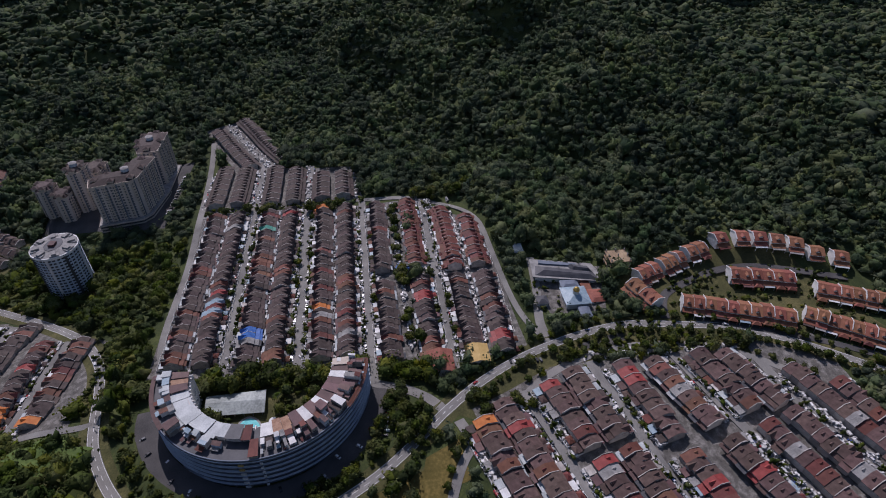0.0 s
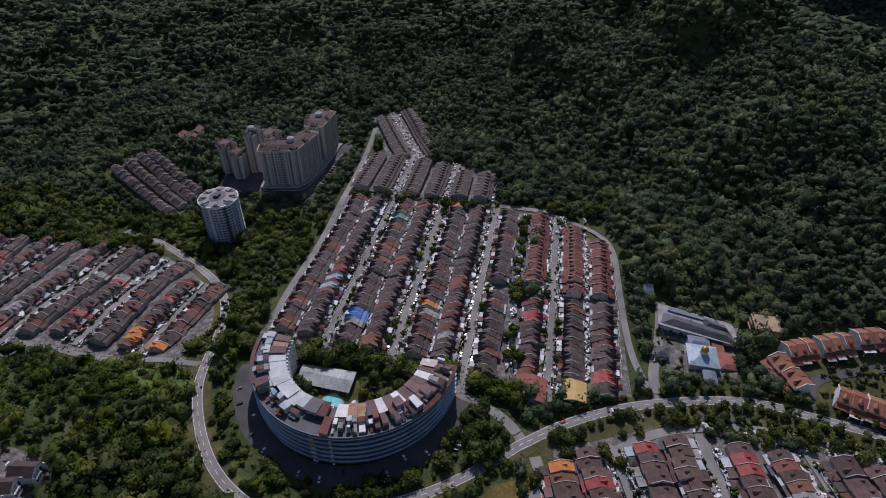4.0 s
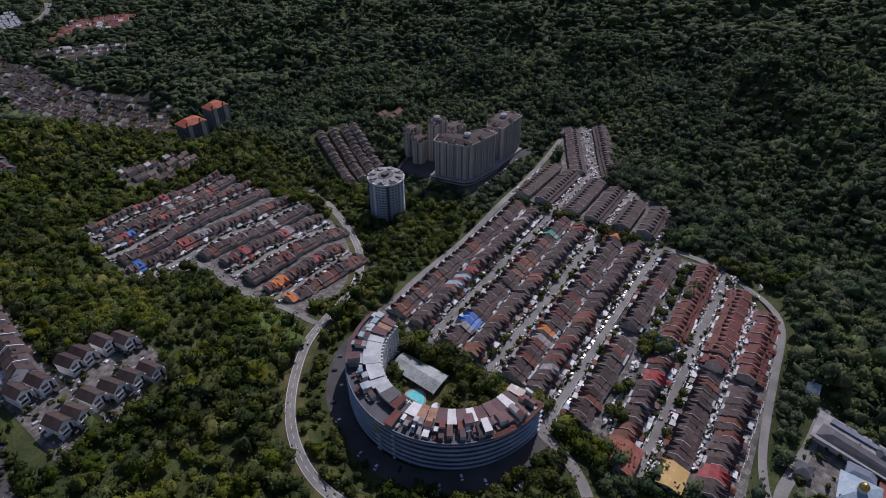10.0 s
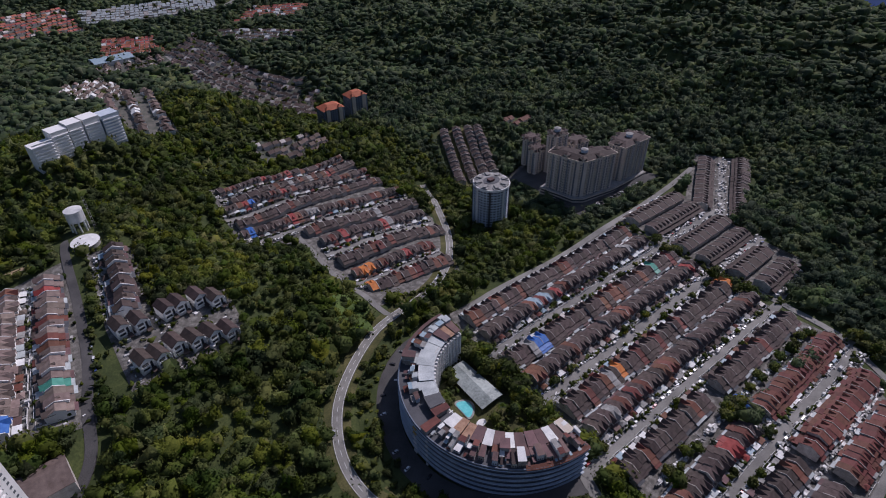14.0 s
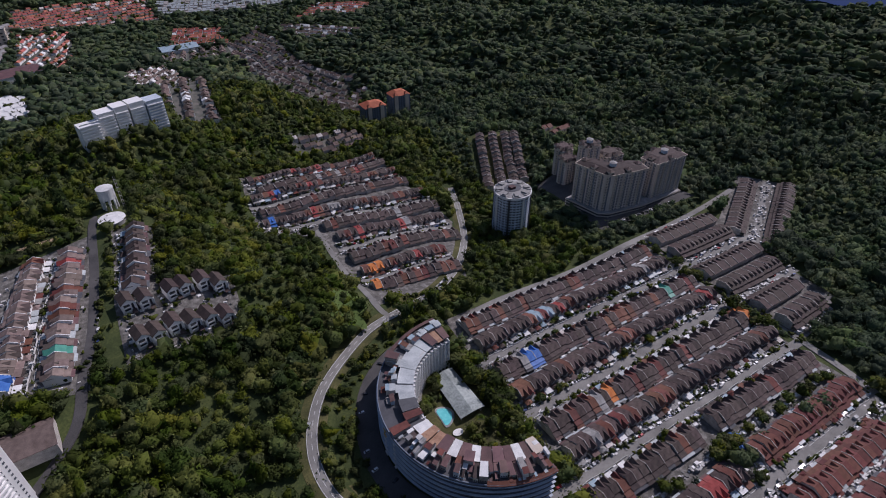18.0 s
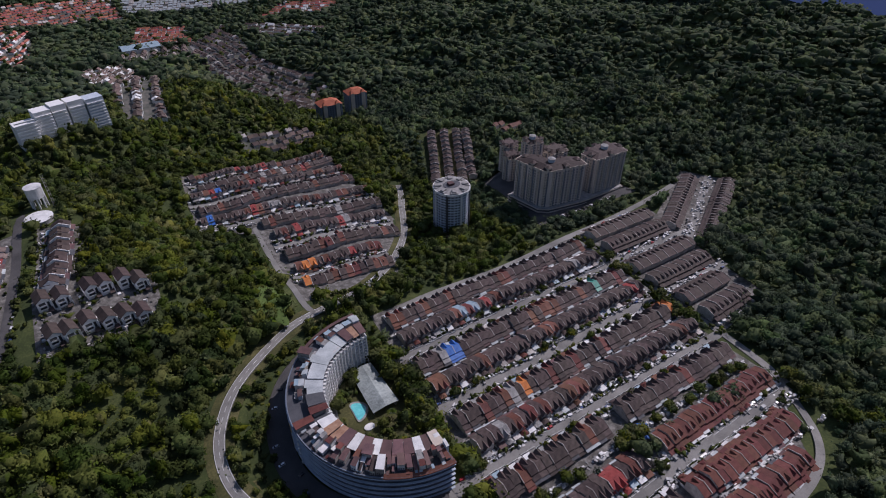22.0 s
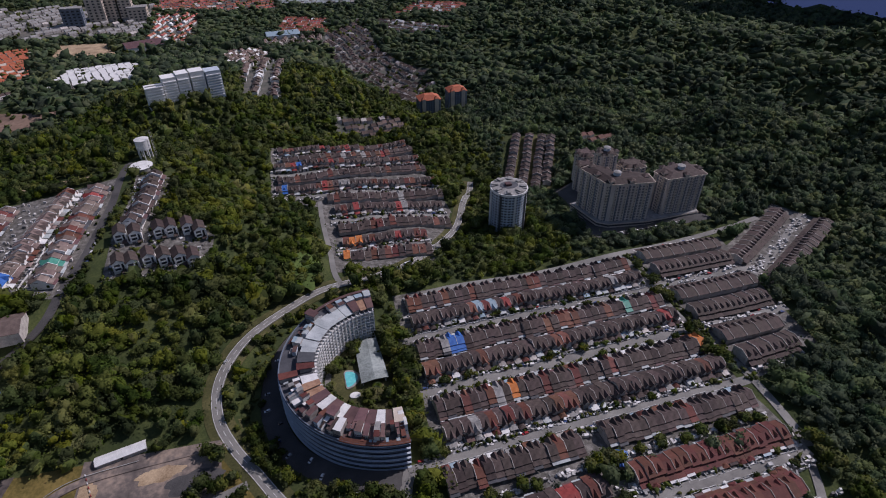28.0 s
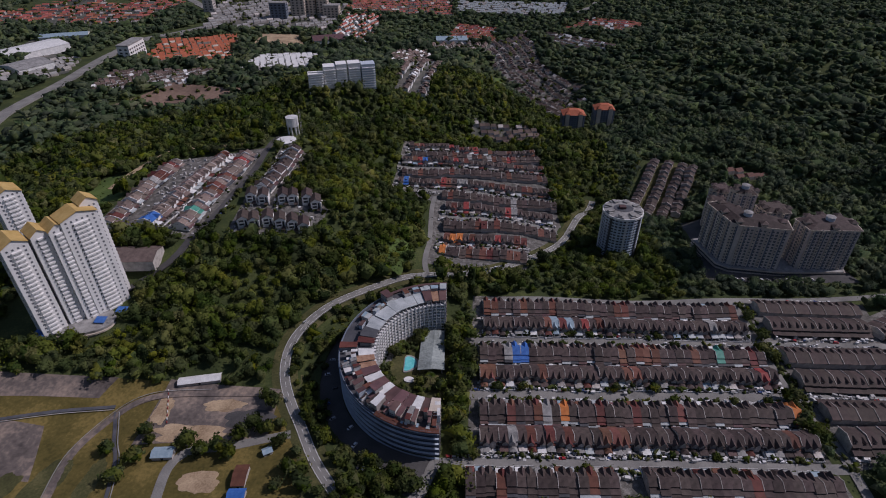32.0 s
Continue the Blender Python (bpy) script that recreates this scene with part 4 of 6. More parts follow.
    return (UC[0] + r * math.cos(radians(a)), UC[1] + r * math.sin(radians(a)))


def arc(g, r0, r1, a0, a1, z0, z1, z0b=None, z1b=None):
    """One solid swept round the block; heights at the inner edge and, if given, other ones at the outer edge."""
    n = max(1, int(round(abs(a1 - a0) / 3)))
    k = len(g.v)
    for i in range(n + 1):
        a = a0 + (a1 - a0) * i / n
        (x, y), (p, q) = polar(r0, a), polar(r1, a)
        zb, zt = z0 if z0b is None else z0b, z1 if z1b is None else z1b
        g.v += [(x, y, z0), (p, q, zb), (p, q, zt), (x, y, z1)]
    for i in range(n):
        b = k + 4 * i
        for s in range(4):
            t = (s + 1) % 4
            g.f.append((b + s, b + 4 + s, b + 4 + t, b + t)[::-1])
    g.f += [(k, k + 1, k + 2, k + 3), tuple(k + 4 * n + s for s in (3, 2, 1, 0))]
    return g


block = thing("curved_apartment_block", None, None, "crescent-shaped grey apartment block with patchwork rooftop extensions", "apartment block")
part("body", arc(Geo(), R_IN + 2.0, R_OUT - 2.4, 90, 270, 3.2, U_TOP), M_PARAPET, block)
# solid charcoal ring set in for the shade under the open storey
part("ground_floor", arc(Geo(), R_IN + 4.0, R_OUT - 7, 91, 269, 0, 3.2), M_DARKSHEET_SHADE, block, "charcoal ring painted as the shade of the open ground floor")
for f in range(6):
    z = 3.0 + 4.5 * f
    part("corridor_parapet", arc(Geo(), R_OUT - 0.9, R_OUT - 0.35 + 0.03 * f, 90.6, 269.4, z, z + 1.7), M_PARAPET, block, "dark blue corridor parapet")
    part("parapet_cap", arc(Geo(), R_OUT - 1.1, R_OUT + 0.25, 90.4, 269.6, z + 1.7, z + 1.95), M_TOWER, block, "pale concrete rail")
    part("corridor_floor", arc(Geo(), R_OUT - 2.5, R_OUT - 0.3, 90.6, 269.4, z - 0.35, z), M_BLUEGREY, block)
for f in range(9):
    z = 3.2 + 2.85 * f
    part("balcony_slab", arc(Geo(), R_IN - 0.2, R_IN + 2.1, 90.8, 269.2, z, z + 0.95), M_WHITE, block, "white balcony front")
fin = Geo().box(R_IN - 0.6, R_IN + 2.4, -0.28, 0.28, 0, U_TOP + 0.6).mesh("pier", M_WHITE)
col = Geo().box(R_OUT - 1.6, R_OUT - 0.8, -0.3, 0.3, 0, 3.2).mesh("column", M_CONC)
for i in range(46):
    part("pier", fin, None, block, m=Matrix.Translation((*UC, 0)) @ Matrix.Rotation(radians(91 + i * 178 / 45), 4, "Z"))
    if i % 2 == 0:
        part("column", col, None, block, m=Matrix.Translation((*UC, 0)) @ Matrix.Rotation(radians(91 + i * 178 / 45), 4, "Z"))
part("roof_deck", arc(Geo(), R_IN + 1.0, R_OUT - 0.2, 90, 270, U_TOP, U_TOP + 0.5), M_DARKSHEET_SHADE, block, "dark roof terrace")
part("roof_parapet", arc(Geo(), R_OUT - 0.9, R_OUT - 0.3, 90, 270, U_TOP + 0.5, U_TOP + 1.6), M_BLUEGREY, block, "blue-grey roof parapet")
part("eave", arc(Geo(), R_OUT - 2.6, R_OUT + 0.3, 90.2, 128, U_TOP + 1.9, U_TOP + 2.1, U_TOP + 1.6, U_TOP + 1.8), M_PLUM, block, "plum sheet eave")
part("eave", arc(Geo(), R_OUT - 2.4, R_OUT + 0.3, 236, 269.8, U_TOP + 2.2, U_TOP + 2.5, U_TOP + 1.0, U_TOP + 1.3), M_TILE_RED, block, "maroon sheet eave")
# patchwork of sheet roofs along the inner edge: angle to which each reaches, and its sheet
PATCH = [(96, M_PLUM), (102, M_ORANGE_BROWN), (109, M_PLUM), (116, M_METAL), (124, M_METAL), (131, M_METAL), (138, M_METAL), (145, M_METAL), (152, M_METAL), (159, M_METAL), (165, M_METAL), (175, M_DARKSHEET_SHADE),
         (181, M_TILE_RED), (186, None), (194, M_WHITE), (200, M_ORANGE_BROWN), (206, M_ORANGE_BROWN), (213, M_PLUM), (219, M_WHITE), (226, M_PLUM), (232, M_WHITE), (239, M_PLUM), (246, M_PLUM), (252, M_PLUM), (258, M_WHITE), (263, M_PLUM), (270, M_CREAM)]
a = 90.0
prng = random.Random(12)
for b, mat in PATCH:
    if mat:
        lift = prng.uniform(-0.6, 0.9)
        part("roof_panel", arc(Geo(), R_IN + 0.6, R_IN + prng.uniform(10.5, 12.5), a + 0.15, b - 0.1, U_TOP + 3.0 + lift, U_TOP + 3.3 + lift, U_TOP + 3.9 + lift, U_TOP + 4.2 + lift), mat, block)
        part("roof_room", arc(Geo(), R_IN + 2.4, R_IN + 10.2, a + 0.5, b - 0.5, U_TOP + 0.5, U_TOP + 2.9), M_WALL, block)
        # rooms built out on the terrace side
        c = a + 0.3
        while c < b - 1.0:
            south = c > 183
            e = min(b - 0.1, c + prng.uniform(2.0, 4.2 if south else 5.8))
            if prng.random() < (0.97 if south else 0.88) and not (164 < c < 183):
                r0 = R_IN + prng.choice((11.5, 11.5, 12.5, 13.5))
                cuts = [r0, R_IN + (prng.uniform(18.0, 22.0) if south else prng.uniform(15.0, 20.5))]
                if prng.random() < 0.75:
                    cuts.insert(1, r0 + (cuts[1] - r0) * prng.uniform(0.35, 0.7))
                h = prng.choice((3.2, 3.8, 4.8, 5.8, 6.6))
                for k, (r0, r1) in enumerate(zip(cuts, cuts[1:])):
                    h -= k * prng.choice((-0.6, 0.9, 1.8, 2.4))
                    s, t = (c, e) if k == 0 else (c + prng.uniform(0, 0.9), e - prng.uniform(0, 0.9))
                    if t - s < 0.8:
                        continue
                    room = part("penthouse", arc(Geo(), r0, r1, s, t, U_TOP + 0.5, U_TOP + h), prng.choice((M_WALL, M_WALL, M_WHITE, M_CONC, M_TOWER)), block)
                    top = prng.choice((M_PLUM, M_TILE_RED, M_PLUM, M_TILE, M_TILE_RED, M_CONC, M_TILE, M_WHITE, M_PLUM) if c > 180 else (M_METAL, M_SKYBLUE, M_METAL, M_PLUM, M_CONC, M_TILE_RED))
                    lean = prng.choice((-0.5, 0.0, 0.5, 0.9))
                    part("penthouse_roof", arc(Geo(), r0 - 0.3, r1 + 0.35, s - 0.1, t + 0.1, U_TOP + h + max(lean, 0), U_TOP + h + max(lean, 0) + 0.15, U_TOP + h + max(-lean, 0), U_TOP + h + max(-lean, 0) + 0.15), top, room)
                for w0 in np.arange(s + 0.4, t - 0.7, 1.1):
                    part("penthouse_window", arc(Geo(), r1 - 0.05, r1 + 0.06, w0, w0 + 0.6, U_TOP + 1.3, U_TOP + 2.3), M_GLASS, room)
                if prng.random() < 0.5:
                    r2 = r1 + prng.uniform(2.0, 3.6)
                    part("awning", arc(Geo(), r1, min(r2, R_OUT - 1.5), c, c + (e - c) * prng.uniform(0.45, 0.9), U_TOP + 2.6, U_TOP + 2.75, U_TOP + 2.2, U_TOP + 2.35), prng.choice((M_METAL, M_TILE_RED, M_SKYBLUE, M_PLUM, M_TILE_RED)), room)
            c = e + prng.uniform(0.2, 0.9)
    a = b
for ang, r0, r1, h, w, top in ((133, 60, 68, 8.0, 4.5, M_PLUM), (226, 54, 60, 7.0, 5.0, M_PLUM), (268, 50, 60, 4.0, 3.0, M_WHITE), (183, 58, 69, 4.0, 4.0, M_TILE_RED)):
    box = part("lift_tower", arc(Geo(), r0, r1, ang - w / 2, ang + w / 2, U_TOP + 0.5, U_TOP + h), M_CONC, block)
    part("lift_tower_roof", arc(Geo(), r0 - 0.4, r1 + 0.4, ang - w / 2 - 0.4, ang + w / 2 + 0.4, U_TOP + h, U_TOP + h + 0.35), top, box)
# sunlight through the stair gaps, put in as white and ochre panels
for f in range(6):
    for ang, w, mat in ((176.5, 2.6, M_YELLOW if f > 3 else M_WHITE), (186, 1.3, M_WHITE)):
        part("stair_opening", arc(Geo(), R_OUT - 0.3, R_OUT + 0.45, ang - w / 2, ang + w / 2, 1.6 + 4.5 * f, 2.9 + 4.5 * f), mat, block, "pale panel painted as sunlight in a stair gap")
ends = Geo()
for f in range(8):
    for i in range(5):
        for sgn in (1, -1):
            y = UC[1] + sgn * (R_IN + 5 + 3.6 * i)
            ends.box(UC[0] - 0.05, UC[0] + 0.15, y - 0.8, y + 0.8, 4.6 + 2.85 * f, 6.0 + 2.85 * f)
part("end_windows", ends, M_GLASS, block, kind="stuff")
part("end_wall", Geo().box(UC[0] - 0.3, UC[0] + 0.05, UC[1] - R_OUT + 2.4, UC[1] - R_IN - 2, 0, U_TOP), M_CREAM, block)
part("end_wall", Geo().box(UC[0] - 0.3, UC[0] + 0.05, UC[1] + R_IN + 2, UC[1] + R_OUT - 2.4, 0, U_TOP), M_CREAM, block)

# courtyard: hall, pool, paths
hall = thing("sports_hall", None, None, "long open-sided hall with stained zinc roof", "hall")
part("roof", Geo().slab([(-13.5, -2, 5.0), (-4, -2, 6.6), (-3, 38, 6.6), (-12.5, 37, 5.0)], 0.25).slab([(-4, -2, 6.6), (5.5, -1, 5.0), (4, 39, 5.0), (-3, 38, 6.6)], 0.25), M_HALL, hall, "stained pale zinc sheet")
part("floor", Geo().box(-12, 4, -1, 37, 0.1, 0.35), M_CONC, hall)
for i in range(7):
    for x in (-12, 4):
        part("post", Geo().box(x - 0.2, x + 0.2, 0 + 6 * i - 0.2, 6 * i + 0.2, 0.3, 5.0), M_CONC, hall)
part("back_wall", Geo().box(3.2, 3.5, 0, 36, 0.3, 4.6), M_WALL, hall)
pool = thing("swimming_pool", None, None, "turquoise kidney-shaped swimming pool with pale deck", "pool")
ZP = hz(-21, 7.5)
kid = [(-19 + 4.2 * math.cos(t) - 2.6 * math.sin(t) ** 2, 7.5 + 7.0 * math.sin(t) + 0.8 * math.cos(t)) for t in np.linspace(0, math.tau, 32, endpoint=False)]
part("water", Geo().prism(kid, ZP - 0.5, ZP + 0.75), M_POOL, pool)
part("deck", Geo().prism([(-21 + (x + 21) * 1.28, 7.5 + (y - 7.5) * 1.2) for x, y in kid], ZP - 0.6, ZP + 0.6), M_CONC, pool, "pale concrete pool deck")
part("paddling_pool", Geo().prism(ring(-19, -7.5, 3.6, 18, ry=2.6), ZP - 0.4, ZP + 0.8), M_WHITE, pool, "pale paddling pool")
strip("path_courtyard", [(-8, 44), (-24, 34), (-33, 18), (-36, 2), (-33, -12)], 4, M_PALE, 0.3, "curved courtyard path", "path", keep=False)
canopy = thing("car_park_canopy", None, None, "long pale curved canopy over parked cars", "canopy")
part("roof", Geo().slab([(-37, -64, 3.4), (-36, -70, 3.0), (-23, -76, 3.0), (-22, -71, 3.4)], 0.2).slab([(-22, -71, 3.4), (-23, -76, 3.0), (-11, -78, 3.0), (-10, -72.5, 3.4)], 0.2), M_METAL, canopy)
for x, y in ((-35, -67), (-29, -70), (-22.5, -73), (-16, -74.5), (-11, -75)):
    part("post", Geo().tube(x, y, 0, 3.2, 0.14, 0.14), M_CONC, canopy)

# ---- towers ----
def facade(g, p, q, z0, z1, floor=3.2, pitch=4.0, w=1.8, h=1.5, out=0.12, edge=1.2):
    """Window panes in even columns on the wall from p to q, outside on the right of the way."""
    p, q = np.array(p, float), np.array(q, float)
    ln = np.linalg.norm(q - p)
    d = (q - p) / ln
    n = np.array((d[1], -d[0]))
    k = max(1, int((ln - 2 * edge) / pitch))
    for i in range(k):
        c = p + d * (edge + (ln - 2 * edge) * (i + 0.5) / k)
        z = z0 + 0.9
        while z + h < z1:
            a, b = c - d * w / 2 - n * 0.1, c + d * w / 2 - n * 0.1
            e, f = b + n * (out + 0.1), a + n * (out + 0.1)
            g.hexa([(*a, z), (*f, z), (*e, z), (*b, z)], [(*a, z + h), (*f, z + h), (*e, z + h), (*b, z + h)])
            z += floor
    return g


def shrink(poly, f, dx=0.0, dy=0.0):
    c = np.mean(np.array(poly, float), axis=0)
    return [tuple(c + (np.array(p) - c) * f + (dx, dy)) for p in poly]


def frustum(low, z0, high, z1):
    n = len(low)
    g = Geo()
    return g.add([(x, y, z0) for x, y in low] + [(x, y, z1) for x, y in high], [tuple(range(n))[::-1], tuple(range(n, 2 * n))] + [(i, (i + 1) % n, n + (i + 1) % n, n + i) for i in range(n)])


TC = (170.0, 196.0)
TOP = 21.0
tower = thing("round_tower", None, None, "pale blue-grey round residential tower with stepped white crown", "tower block")
part("shaft", Geo().prism(ring(*TC, 18.4, 16), -32, TOP), M_TOWER, tower)
panes = Geo()
rg = ring(*TC, 18.4, 16)
for i in range(16):
    facade(panes, rg[i], rg[(i + 1) % 16], -29, TOP, 3.1, 3.2, 2.2, 1.7, edge=0.3)
part("window_grid", panes, M_GLASS, tower, "rows of dark windows", kind="stuff")
for i in range(0, 16, 2):
    a = i * math.tau / 16
    c, s = math.cos(a), math.sin(a)
    part("rib", Geo().hexa(*[[(TC[0] + c * r - s * u, TC[1] + s * r + c * u, z) for r, u in ((17.2, -1.0), (19.2, -1.0), (19.2, 1.0), (17.2, 1.0))] for z in (-31, TOP + 2.0)]), M_DARKSHEET_SHADE if i % 4 else M_WHITE, tower)
for f in range(16):
    part("balcony_ring", Geo().prism(ring(*TC, 18.8, 16), -28.4 + 3.1 * f, -27.8 + 3.1 * f), M_TOWER, tower)
part("crown", Geo().prism(ring(*TC, 19.3, 16), TOP, TOP + 2.1), M_WHITE, tower, "white crown parapet")
part("roof", frustum(ring(*TC, 18.4, 16), TOP + 2.1, ring(*TC, 8.5, 16), TOP + 3.6), M_CONC, tower)
# no opening here: a solid charcoal disc carries the well's shade
part("roof_well", Geo().prism(ring(*TC, 9.6, 10, ry=7.4), TOP + 2.2, TOP + 3.8), M_DARKSHEET_SHADE, tower, "charcoal disc painted as the shade of the open roof centre")
part("plant_room", Geo().box(TC[0] - 4, TC[0] + 2, TC[1] - 2.5, TC[1] + 2.5, TOP + 3.6, TOP + 6.0), M_PLUM, tower)
for i in range(8):
    a = (i + 0.5) * math.tau / 8
    part("roof_turret", Geo().box(-4.2, 1.9, -1.8, 1.8, 0, 3.6).box(-1.5, 3.0, -3.6, 3.6, 0, 2.4), M_CONC, tower, m=Matrix.Translation((TC[0] + 15.0 * math.cos(a), TC[1] + 15.0 * math.sin(a), TOP + 0.9)) @ Matrix.Rotation(a, 4, "Z"))
annex = thing("tower_car_park", None, None, "low brown two-level car park beside the round tower", "car park")
for z in (-29, -25.5):
    part("deck", Geo().prism([(150, 186), (166, 160), (182, 168), (168, 190)], z, z + 1.2), M_PLUM, annex)


def slab_block(name, poly, z0, top, label, wall, rotunda, floors=3.15):
    ob = thing(name, None, None, label, "apartment block")
    part("body", Geo().prism(poly, z0, top), wall, ob)
    g, bays, shade_strips = Geo(), Geo(), Geo()
    for p, q in zip(poly, poly[1:] + poly[:1]):
        facade(g, p, q, z0 + 1, top, floors, 3.3, 1.9, 1.6, 0.3)
        p, q = np.array(p, float), np.array(q, float)
        ln = np.linalg.norm(q - p)
        d = (q - p) / ln
        n = np.array((d[1], -d[0]))
        k = max(1, int(ln / 8.5))
        for i in range(k):
            c = p + d * ln * (i + 0.5) / k
            # a bay stands out beside a proud blue-grey strip painted as recess shade
            for gg, u0, u1, out, lift in ((bays, -3.0, -0.6, 1.1, 0.0), (shade_strips, 0.3, 1.5, 0.18, -1.0)):
                cor = [c + d * u0 - n * 0.2, c + d * u0 + n * out, c + d * u1 + n * out, c + d * u1 - n * 0.2]
                gg.hexa([(*s, z0) for s in cor], [(*s, top + lift) for s in cor])
            a, b = c - d * 3.0 + n * 1.1, c - d * 0.6 + n * 1.1
            facade(g, a, b, z0 + 1, top, floors, 2.4, 1.3, 1.4, 0.1, 0.0)
    part("bays", bays, M_CREAM, ob, "projecting cream window bays", kind="stuff")
    part("recesses", shade_strips, M_BLUEGREY, ob, "blue-grey strips painted as the shade between bays", kind="stuff")
    part("window_grid", g, M_PANE, ob, "rows of dark windows", kind="stuff")
    part("cornice", Geo().prism(shrink(poly, 1.05), top, top + 0.9), M_CREAM, ob, "pale pink cornice")
    part("roof", frustum(shrink(poly, 1.03), top + 0.9, shrink(poly, 0.6), top + 4.0), M_TILE, ob, "hipped brown tiled roof")
    for p, q in zip(poly, poly[1:] + poly[:1]):
        c = np.array(shrink([p, q, *poly], 0.8)[:2]).mean(axis=0)
        part("dormer", Geo().box(c[0] - 2.6, c[0] + 2.6, c[1] - 2.6, c[1] + 2.6, top, top + 3.4), M_CREAM, ob)
        part("dormer_roof", Geo().cone([(c[0] - 3.4, c[1] - 3.4), (c[0] + 3.4, c[1] - 3.4), (c[0] + 3.4, c[1] + 3.4), (c[0] - 3.4, c[1] + 3.4)], top + 3.4, (c[0], c[1], top + 5.4)), M_TILE, ob)
    for (x, y) in rotunda:
        part("lift_rotunda", Geo().prism(ring(x, y, 3.6, 12), top, top + 7.5), M_TOWER, ob, "pale round lift house")
        part("rotunda_roof", Geo().cone(ring(x, y, 4.1, 12), top + 7.5, (x, y, top + 8.6)), M_CONC, ob)
    return ob


slab_block("apartment_slab", [(245, 189), (254, 155), (260, 150), (300, 144), (303, 161), (270, 167), (261, 194)], -12, 35, "tall cream and grey apartment slab with hipped brown roof", M_CREAMGREY, [(269, 162)])
slab_block("apartment_slab", [(314, 165), (318, 146), (361, 146), (363, 166), (345, 173), (330, 171)], -12, 34, "tall cream and grey apartment slab with lift rotunda", M_CREAMGREY, [(339, 158)])
slab_block("apartment_slab", [(266, 238), (268, 227), (282, 226), (286, 236), (276, 244)], -16, 12, "lower cream apartment slab behind the others", M_CREAMGREY, [])
slab_block("apartment_slab", [(274, 256), (279, 246), (292, 244), (296, 258), (284, 264)], -16, 16, "lower cream apartment slab near the forest", M_CREAMGREY, [])
slab_block("apartment_slab", [(279, 224), (283, 214), (300, 211), (304, 224), (292, 230)], -16, 32, "tall narrow cream apartment slab", M_CREAMGREY, [(291, 220)])
slab_block("apartment_slab", [(310, 226), (316, 212), (338, 210), (342, 226), (322, 232)], -16, 13, "lower cream apartment slab with brown roof", M_CREAMGREY, [])
podium = thing("podium_car_park", None, None, "cream podium car park with open decks", "car park")
PO = [(240.5, 193), (249.5, 153), (258.5, 146), (301, 140), (361, 141.5), (364.5, 159), (312, 167), (272, 172), (263, 197.5)]
for i in range(3):
    part("deck", Geo().prism(shrink(PO, 1.0), -17 + 3.4 * i + 2.0, -17 + 3.4 * i + 3.2), M_CREAM, podium)
# solid charcoal filling gives the shade between the decks by its colour
part("core", Geo().prism(shrink(PO, 0.975), -22, -6.5), M_DARKSHEET_SHADE, podium, "charcoal mass painted as the shade inside the parking decks")
part("podium_roof", Geo().prism(shrink(PO, 0.985), -6.9, -6.3), M_CONC, podium, "grey podium roof")

# long parallel terraces in the valley
pad("valley_terrace_ground", [(196, 284), (262, 276), (312, 378), (258, 404)], M_VERGE, 0.3, "worn ground between the long terraces", "grass")
for i, (p, q) in enumerate((((203, 291), (258, 398)), ((231, 284), (283, 386)), ((236, 282), (288, 384)), ((263, 284), (308, 372)))):
    row("long valley terraces", p, q, 1 if i % 2 == 0 else -1, mat=M_TILE_DARK if i else M_TILE, style="plain", extras=1, odd=0.0, label="narrow dark-roofed terrace house in the valley", name="valley_terrace", width=9.0, deep=0.95)

# red-roofed flats
for nm, x, y, w, d, top in (("red_roofed_flats", 186, 575, 34, 24, -22), ("red_roofed_flats", 234, 583, 30, 22, -16)):
    ob = thing(nm, None, None, "blue-grey block of flats with orange-red hipped roof", "apartment block")
    pl = [(x - w / 2, y - d / 2), (x + w / 2, y - d / 2), (x + w / 2, y + d / 2), (x - w / 2, y + d / 2)]
    part("body", Geo().prism(pl, -58, top), M_BLUEGREY, ob)
    g = Geo()
    for p, q in zip(pl, pl[1:] + pl[:1]):
        facade(g, p, q, -54, top, 3.2, 3.6)
    part("window_grid", g, M_GLASS, ob, kind="stuff")
    part("roof", frustum(shrink(pl, 1.06), top, shrink(pl, 0.4), top + 6), M_TERRA_BRIGHT, ob, "orange-red hipped roof")
    for sx in (-0.3, 0.3):
        part("turret", Geo().box(x + sx * w - 3, x + sx * w + 3, y - d / 2 - 1.5, y - d / 2 + 5, -56, top + 2), M_CREAM, ob)
        part("turret_roof", Geo().cone([(x + sx * w - 3.6, y - d / 2 - 2.1), (x + sx * w + 3.6, y - d / 2 - 2.1), (x + sx * w + 3.6, y - d / 2 + 5.6), (x + sx * w - 3.6, y - d / 2 + 5.6)], top + 2, (x + sx * w, y - d / 2 + 1.7, top + 6)), M_TERRA_BRIGHT, ob)

# white terraced flats on the far ridge
flats = thing("stepped_white_flats", None, None, "long stepped white block of flats on a ridge", "apartment block")
for i, (x, y, w, h) in enumerate(((-180, 458, 20, 26), (-163, 466, 16, 34), (-148, 471, 14, 36), (-132, 476, 16, 36), (-114, 480, 18, 34))):
    b = part("wing", Geo().box(-w / 2, w / 2, -8, 8, 0, h), M_BRIGHT if i < 4 else M_TOWER, flats, m=Matrix.Translation((x, y, 45)) @ Matrix.Rotation(radians(16), 4, "Z"))
    for f in range(9):
        part("balcony", Geo().box(-w / 2 + 0.6, w / 2 - 0.6, -9.2, -8, 3 + 3.2 * f, 4.2 + 3.2 * f), M_BRIGHT, b)

